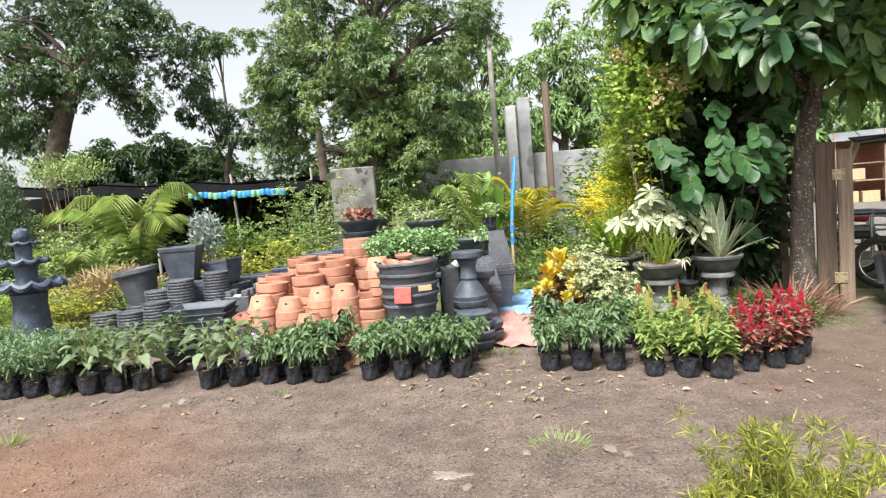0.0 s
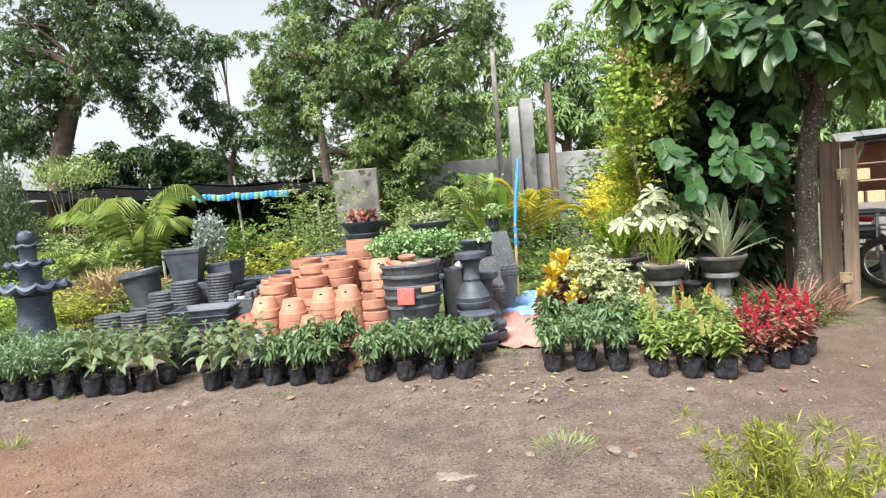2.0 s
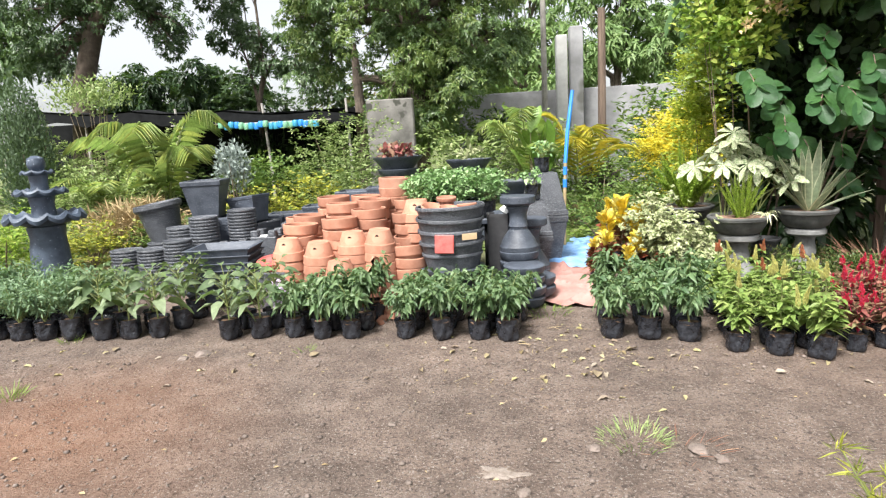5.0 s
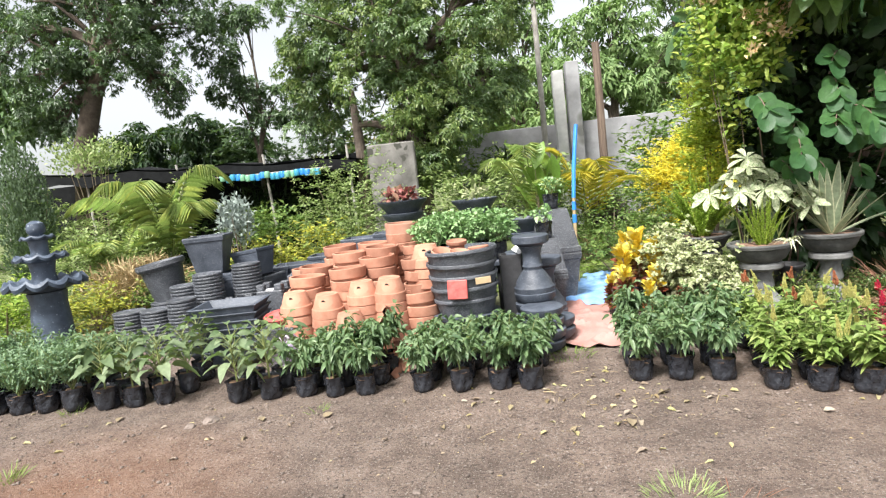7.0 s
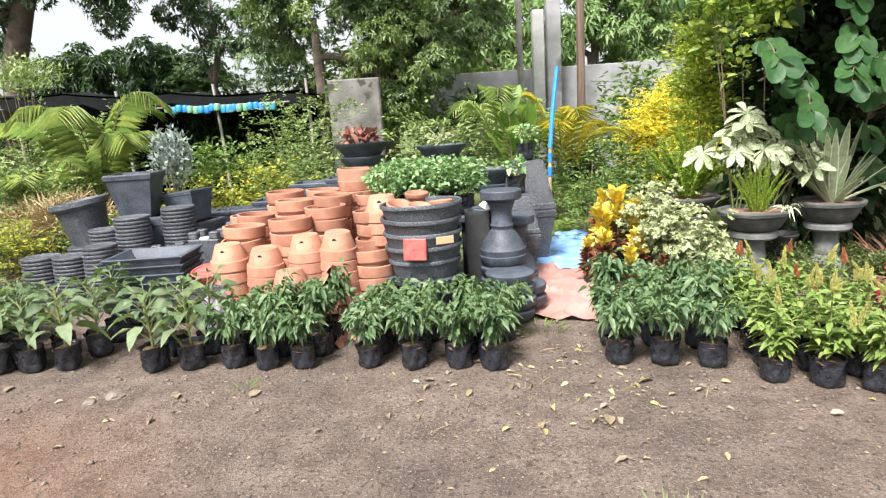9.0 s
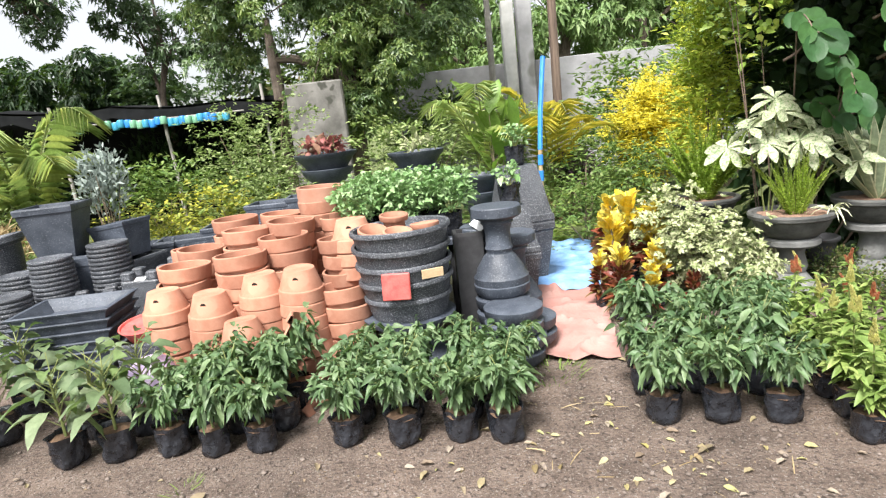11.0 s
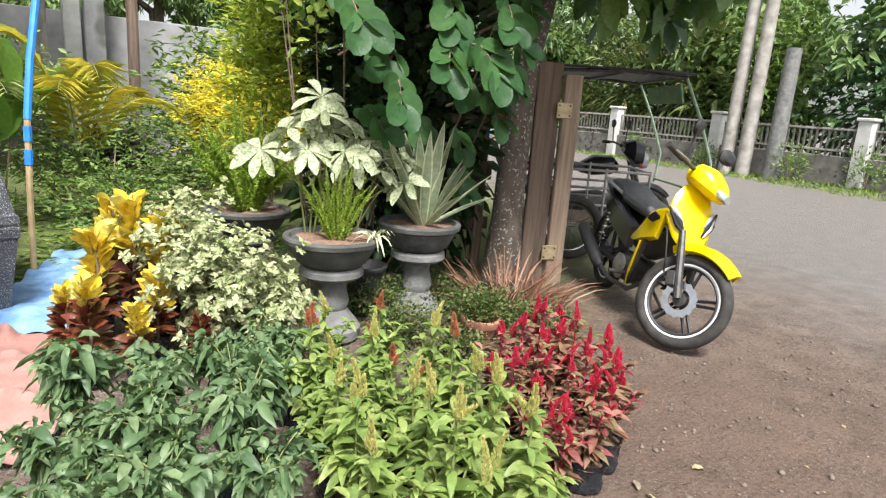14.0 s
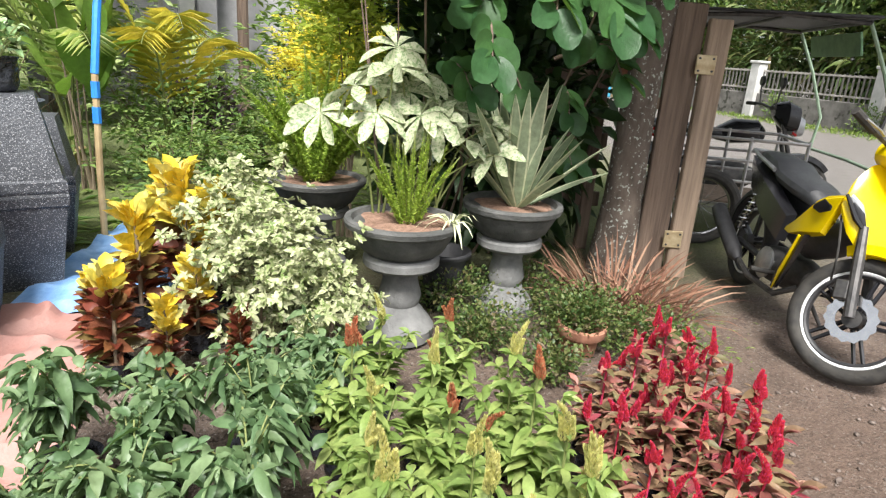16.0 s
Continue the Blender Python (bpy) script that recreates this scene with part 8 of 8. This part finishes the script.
    for y in (0.35, -1.05):
        car([(-0.8, y, 0.8), (-0.75, y, 1.3), (-0.6, y, 1.68)], "green_pipe", 0.014)
        car([(0.85, y, 0.62), (0.88, y, 0.95), (0.72, y, 1.35), (0.55, y, 1.68)], "green_pipe", 0.014)
        car([(-0.6, y, 1.68), (0.0, y, 1.71), (0.55, y, 1.68)], "dark_metal", 0.016)
    car([(0.85, 0.35, 0.66), (0.9, -0.35, 0.66), (0.85, -1.05, 0.66)], "green_pipe", 0.014)
    for x in (-0.6, -0.02, 0.55):
        car([(x, 0.35, 1.69), (x, -1.05, 1.69)], "dark_metal", 0.014)
    part("roof_sheet", box(1.25, 1.5, 0.02, 0.005, None, pose(-0.02, -0.35, 1.71)), M["black_matt"], ob)
    part("sign_board", box(0.02, 1.0, 0.17, 0.004, None, pose(0.62, -0.35, 1.47, 0, -14, 0)), M["green_sheet"], ob, "plain green sheet above the windscreen")
    return ob


tricycle(pose(5.7, 7.95, 0, 0, 0, -32))


# ---- hedge across the street ----
for i, (x, y, r, n, mt, lf) in enumerate(((18.9, 19.5, (1.2, 3.2, 2.6), 4200, "box", (0.5, 0.18)), (18.6, 14.6, (1.0, 2.2, 2.6), 3000, "hedge", (0.36, 0.4)), (18.2, 10.4, (1.0, 2.2, 2.4), 2600, "talisay", (0.32, 0.5)), (18.4, 23.5, (1.2, 2.6, 2.6), 2600, "hedge", (0.4, 0.3)), (18.8, 16.8, (1.0, 2.0, 2.6), 2600, "box", (0.5, 0.2)), (18.8, 7.5, (1.0, 2.0, 2.4), 2200, "hedge", (0.35, 0.4)))):
    shrub("street_hedge", "tall overgrown greenery above the street fence", x, y, r, n, lf, mt, 500 + i, 2.6, kind="small", droop=0.6, stems=10)
for i, (x, y, r) in enumerate(((16.6, 11.9, 0.5), (16.8, 10.2, 0.55), (16.9, 14.6, 0.4), (17.0, 17.4, 0.45), (16.8, 9.0, 0.45))):
    shrub("verge_weed", "leafy weed at the foot of the street wall", x, y, (r, r, r * 1.1), 420, (0.1, 0.45), "hedge", 520 + i, r * 0.9)


def verge():
    rg = np.random.default_rng(530)
    n = 5200
    y = rg.uniform(6.5, 24, n)
    x = 15.0 + 2.1 * rg.uniform(0, 1, n) ** 0.8 + 0.12 * (y - 10)
    p = np.stack([x, y, np.zeros(n)], 1)
    d = rg.normal(size=(n, 3)) * 0.5 + np.array((0, 0, 1))
    ln = rg.uniform(0.08, 0.22, n)
    ob = new("verge_grass", tri_mesh("verge_grass", *leaf_arrays(p, d, ln, ln * 0.16, "diamond", 0.3, 0.3, 0.5, rg), M["grass"]))
    tagged(ob, "rough yellow-green grass along the street", "grass", kind="stuff")


verge()


# ---- small things on the ground ----
def scatter(name, label, n, region, length, mat, kind, seed, aspect=0.5, lift=0.006, category="litter", curl=0.35):
    rg = np.random.default_rng(seed)
    pts = []
    while len(pts) < n:
        x, y = region(rg)
        pts.append((x, y, h_at(x, y) + near_bump(x, y) + lift))
    a = rg.uniform(0, 6.28, n)
    d = np.stack([np.cos(a), np.sin(a), rg.uniform(-0.05, 0.3, n)], 1)
    ln = rg.uniform(*length, n)
    ob = new(name, tri_mesh(name, *leaf_arrays(pts, d, ln, ln * aspect, kind, curl, 0.15, 0.25, rg), M[mat]))
    return tagged(ob, label, category, kind="stuff")


def near_gap(rg):
    return rg.normal(0.45, 0.42), 4.05 + abs(rg.normal(0, 0.42)) * rg.choice((-1, 1)) + rg.uniform(0, 0.9)


scatter("leaf_litter", "fallen pale yellow leaves scattered on the dirt", 80, near_gap, (0.016, 0.07), "fallen", "ovate", 600, 0.42, curl=0.9)
scatter("leaf_litter", "torn yellow leaf pieces on the dirt", 32, near_gap, (0.02, 0.06), "golden_litter", "ovate", 607, 0.4, curl=0.7)
scatter("leaf_litter", "thin dry stalks lying on the dirt", 36, near_gap, (0.04, 0.14), "straw", "blade", 608, 0.04)
scatter("leaf_litter", "fallen pale leaves along the seedlings", 90, lambda rg: (rg.uniform(-3.6, 2.9), rg.normal(4.2, 0.22)), (0.02, 0.07), "fallen", "ovate", 601, 0.45, curl=0.8)
scatter("leaf_litter", "brown leaf crumbs on the dirt", 500, lambda rg: (rg.uniform(-3.6, 2.9), rg.normal(4.1, 0.45)), (0.008, 0.024), "brown_litter", "diamond", 609, 0.6)
scatter("leaf_litter", "dry leaf scraps on the dirt", 160, lambda rg: (rg.uniform(-4, 4), rg.uniform(0.8, 4.4)), (0.012, 0.04), "straw", "diamond", 602)
scatter("leaf_litter", "dry straw among the planted beds", 900, lambda rg: (rg.uniform(-5.5, -2.0), rg.uniform(6.3, 8.0)), (0.08, 0.22), "straw", "diamond", 603, 0.12, 0.03)
scatter("weed_carpet", "low green weeds covering the bed", 2600, lambda rg: (rg.uniform(0.6, 2.6), rg.uniform(7.6, 12.0)), (0.06, 0.15), "grass", "diamond", 604, 0.25, 0.01, "weeds")
scatter("weed_carpet", "low green weeds covering the bed", 2600, lambda rg: (rg.uniform(-7, 0.6), rg.uniform(7.2, 10.5)), (0.08, 0.2), "hedge", "diamond", 605, 0.3, 0.02, "weeds")
scatter("weed_carpet", "low grass at the foot of the gate", 600, lambda rg: (rg.normal(3.45, 0.2), rg.normal(5.85, 0.2)), (0.02, 0.06), "grass", "diamond", 606, 0.18, 0.0, "weeds")
for i, (x, y, ln, a) in enumerate(((-1.17, 4.26, 0.085, 20), (0.66, 4.0, 0.1, 80), (-1.6, 4.3, 0.08, 200), (2.21, 3.95, 0.085, 130), (0.35, 3.95, 0.07, 300), (0.95, 4.4, 0.1, 10), (-2.7, 4.45, 0.09, 5))):
    rg = np.random.default_rng(610 + i)
    me = tri_mesh("fallen_leaf", *leaf_arrays([(0, 0, 0.012)], [(math.cos(a), math.sin(a), 0.12)], ln, ln * 0.55, "ovate", 0.3, 0.1, 0.2, rg), M["pink_leaf" if i == 3 else "fallen"], True)
    solo("fallen_leaf", me, None, "curled pinkish dead leaf on the dirt" if i == 3 else "curled pale yellow dead leaf on the dirt", "leaf", pose(x, y, near_bump(x, y)), "fallen leaves")


def pebbles():
    rg = np.random.default_rng(620)
    base = [Vector(v) for v in ((1, 0, 0), (-1, 0, 0), (0, 1, 0), (0, -1, 0), (0, 0, 0.8), (0, 0, -0.6), (0.6, 0.6, 0.4), (-0.6, 0.6, 0.3), (0.6, -0.6, 0.35), (-0.6, -0.6, 0.4))]
    bm = bmesh.new()
    for v in base:
        bm.verts.new(v)
    bmesh.ops.convex_hull(bm, input=bm.verts)
    bm.verts.index_update()
    bv = np.array([v.co[:] for v in bm.verts])
    bf = np.array([[v.index for v in f.verts] for f in bm.faces])
    bm.free()
    n = 14000
    x, y = rg.uniform(-4.8, 5.0, n), 0.6 + 4.6 * rg.uniform(0, 1, n)
    s = 0.004 + 0.011 * rg.uniform(0, 1, n) ** 6
    rot = rg.uniform(0, 6.28, n)
    sc = rg.uniform(0.6, 1.3, (n, 3))
    v = bv[None] * sc[:, None] * s[:, None, None]
    c, q = np.cos(rot)[:, None], np.sin(rot)[:, None]
    vx, vy = v[..., 0] * c - v[..., 1] * q, v[..., 0] * q + v[..., 1] * c
    z = np.array([near_bump(a, b) + h_at(a, b) for a, b in zip(x, y)])
    out = np.stack([vx + x[:, None], vy + y[:, None], v[..., 2] + z[:, None] + 0.3 * s[:, None]], -1).reshape(-1, 3)
    t = (np.arange(n)[:, None, None] * len(bv) + bf[None]).reshape(-1, 3)
    ob = new("gravel", tri_mesh("gravel", out, t, M["stone"]))
    tagged(ob, "small loose stones on the dirt", "gravel", kind="stuff")


pebbles()
for i, (x, y, r) in enumerate(((0.99, 3.1, 0.04), (1.06, 3.02, 0.028), (-1.95, 4.3, 0.05), (-2.05, 4.22, 0.035), (0.55, 3.1, 0.03), (2.95, 4.0, 0.03), (0.25, 2.75, 0.025), (-0.4, 3.3, 0.02))):
    bm = bmesh.new()
    bmesh.ops.create_icosphere(bm, subdivisions=3, radius=r)
    for v in bm.verts:
        v.co *= 1 + 0.45 * noise.noise(v.co / r * 1.3 + Vector((i * 3, 0, 0)))
        v.co.z *= 0.45
    me = bpy.data.meshes.new("stone")
    bm.to_mesh(me)
    bm.free()
    me.materials.append(M["stone"])
    solo("stone", me, None, "half-buried grey-brown stone in the dirt", "stone", pose(x, y, near_bump(x, y) + 0.006), "stones in the yard")
tuft("grass_clump", "sparse green grass clump on the dirt", 0.74, 3.2, 170, 0.07, "olive", 640, 0.15, 1.5, 0.06)
tuft("grass_clump", "sparse green grass clump on the dirt", 0.92, 3.12, 34, 0.10, "dry_grass", 641, 0.16, 2.4, 0.04)
tuft("grass_clump", "small green grass clump on the dirt", -2.8, 3.6, 60, 0.1, "grass", 642, 0.08, 1.3, 0.05)
tuft("grass_clump", "small green grass clump on the dirt", -1.25, 4.38, 30, 0.06, "grass", 643, 0.06, 1.3, 0.06)
tuft("grass_clump", "small green grass clump on the dirt", -3.2, 4.6, 40, 0.08, "grass", 644, 0.07, 1.3, 0.06)
tuft("grass_clump", "green weeds at the end of the tarp", 0.42, 5.2, 90, 0.07, "grass", 645, 0.16, 1.3, 0.08)
# worn concrete patches showing through the dirt
PATCHES = ((-0.35, 2.02, 0.22, 0.09), (0.02, 2.08, 0.17, 0.07), (0.33, 1.98, 0.2, 0.07), (-0.78, 2.1, 0.16, 0.08), (0.95, 1.9, 0.22, 0.07), (-1.15, 2.05, 0.13, 0.06), (0.15, 2.9, 0.10, 0.04), (-0.55, 2.26, 0.1, 0.05), (0.62, 2.1, 0.11, 0.05), (-0.1, 1.86, 0.14, 0.04))
for i, (x, y, sx, sy) in enumerate(PATCHES):
    g = Geo()
    n = 64
    top, mids, low = [], [], []
    for k in range(n):
        a = 2 * math.pi * k / n
        v = Vector((math.cos(a) * 1.7 + i * 5, math.sin(a) * 1.7, 0))
        q = 1 + 0.75 * noise.noise(v) + 0.4 * noise.noise(v * 3.1) + 0.2 * noise.noise(v * 7.0)
        for ring_, f, dz in ((top, 0.8, 0.004), (mids, 1.0, -0.001), (low, 1.0, -0.03)):
            px, py = x + sx * q * f * math.cos(a), y + sy * q * f * math.sin(a)
            ring_.append((px, py, near_bump(px, py) + dz))
    g.add(top + mids + low, [tuple(range(n))] + [(r * n + k, r * n + (k + 1) % n, (r + 1) * n + (k + 1) % n, (r + 1) * n + k) for r in (0, 1) for k in range(n)])
    solo("concrete_patch", g, M["slab"], "worn pale concrete patch showing in the dirt", "paving", None, "concrete patches")
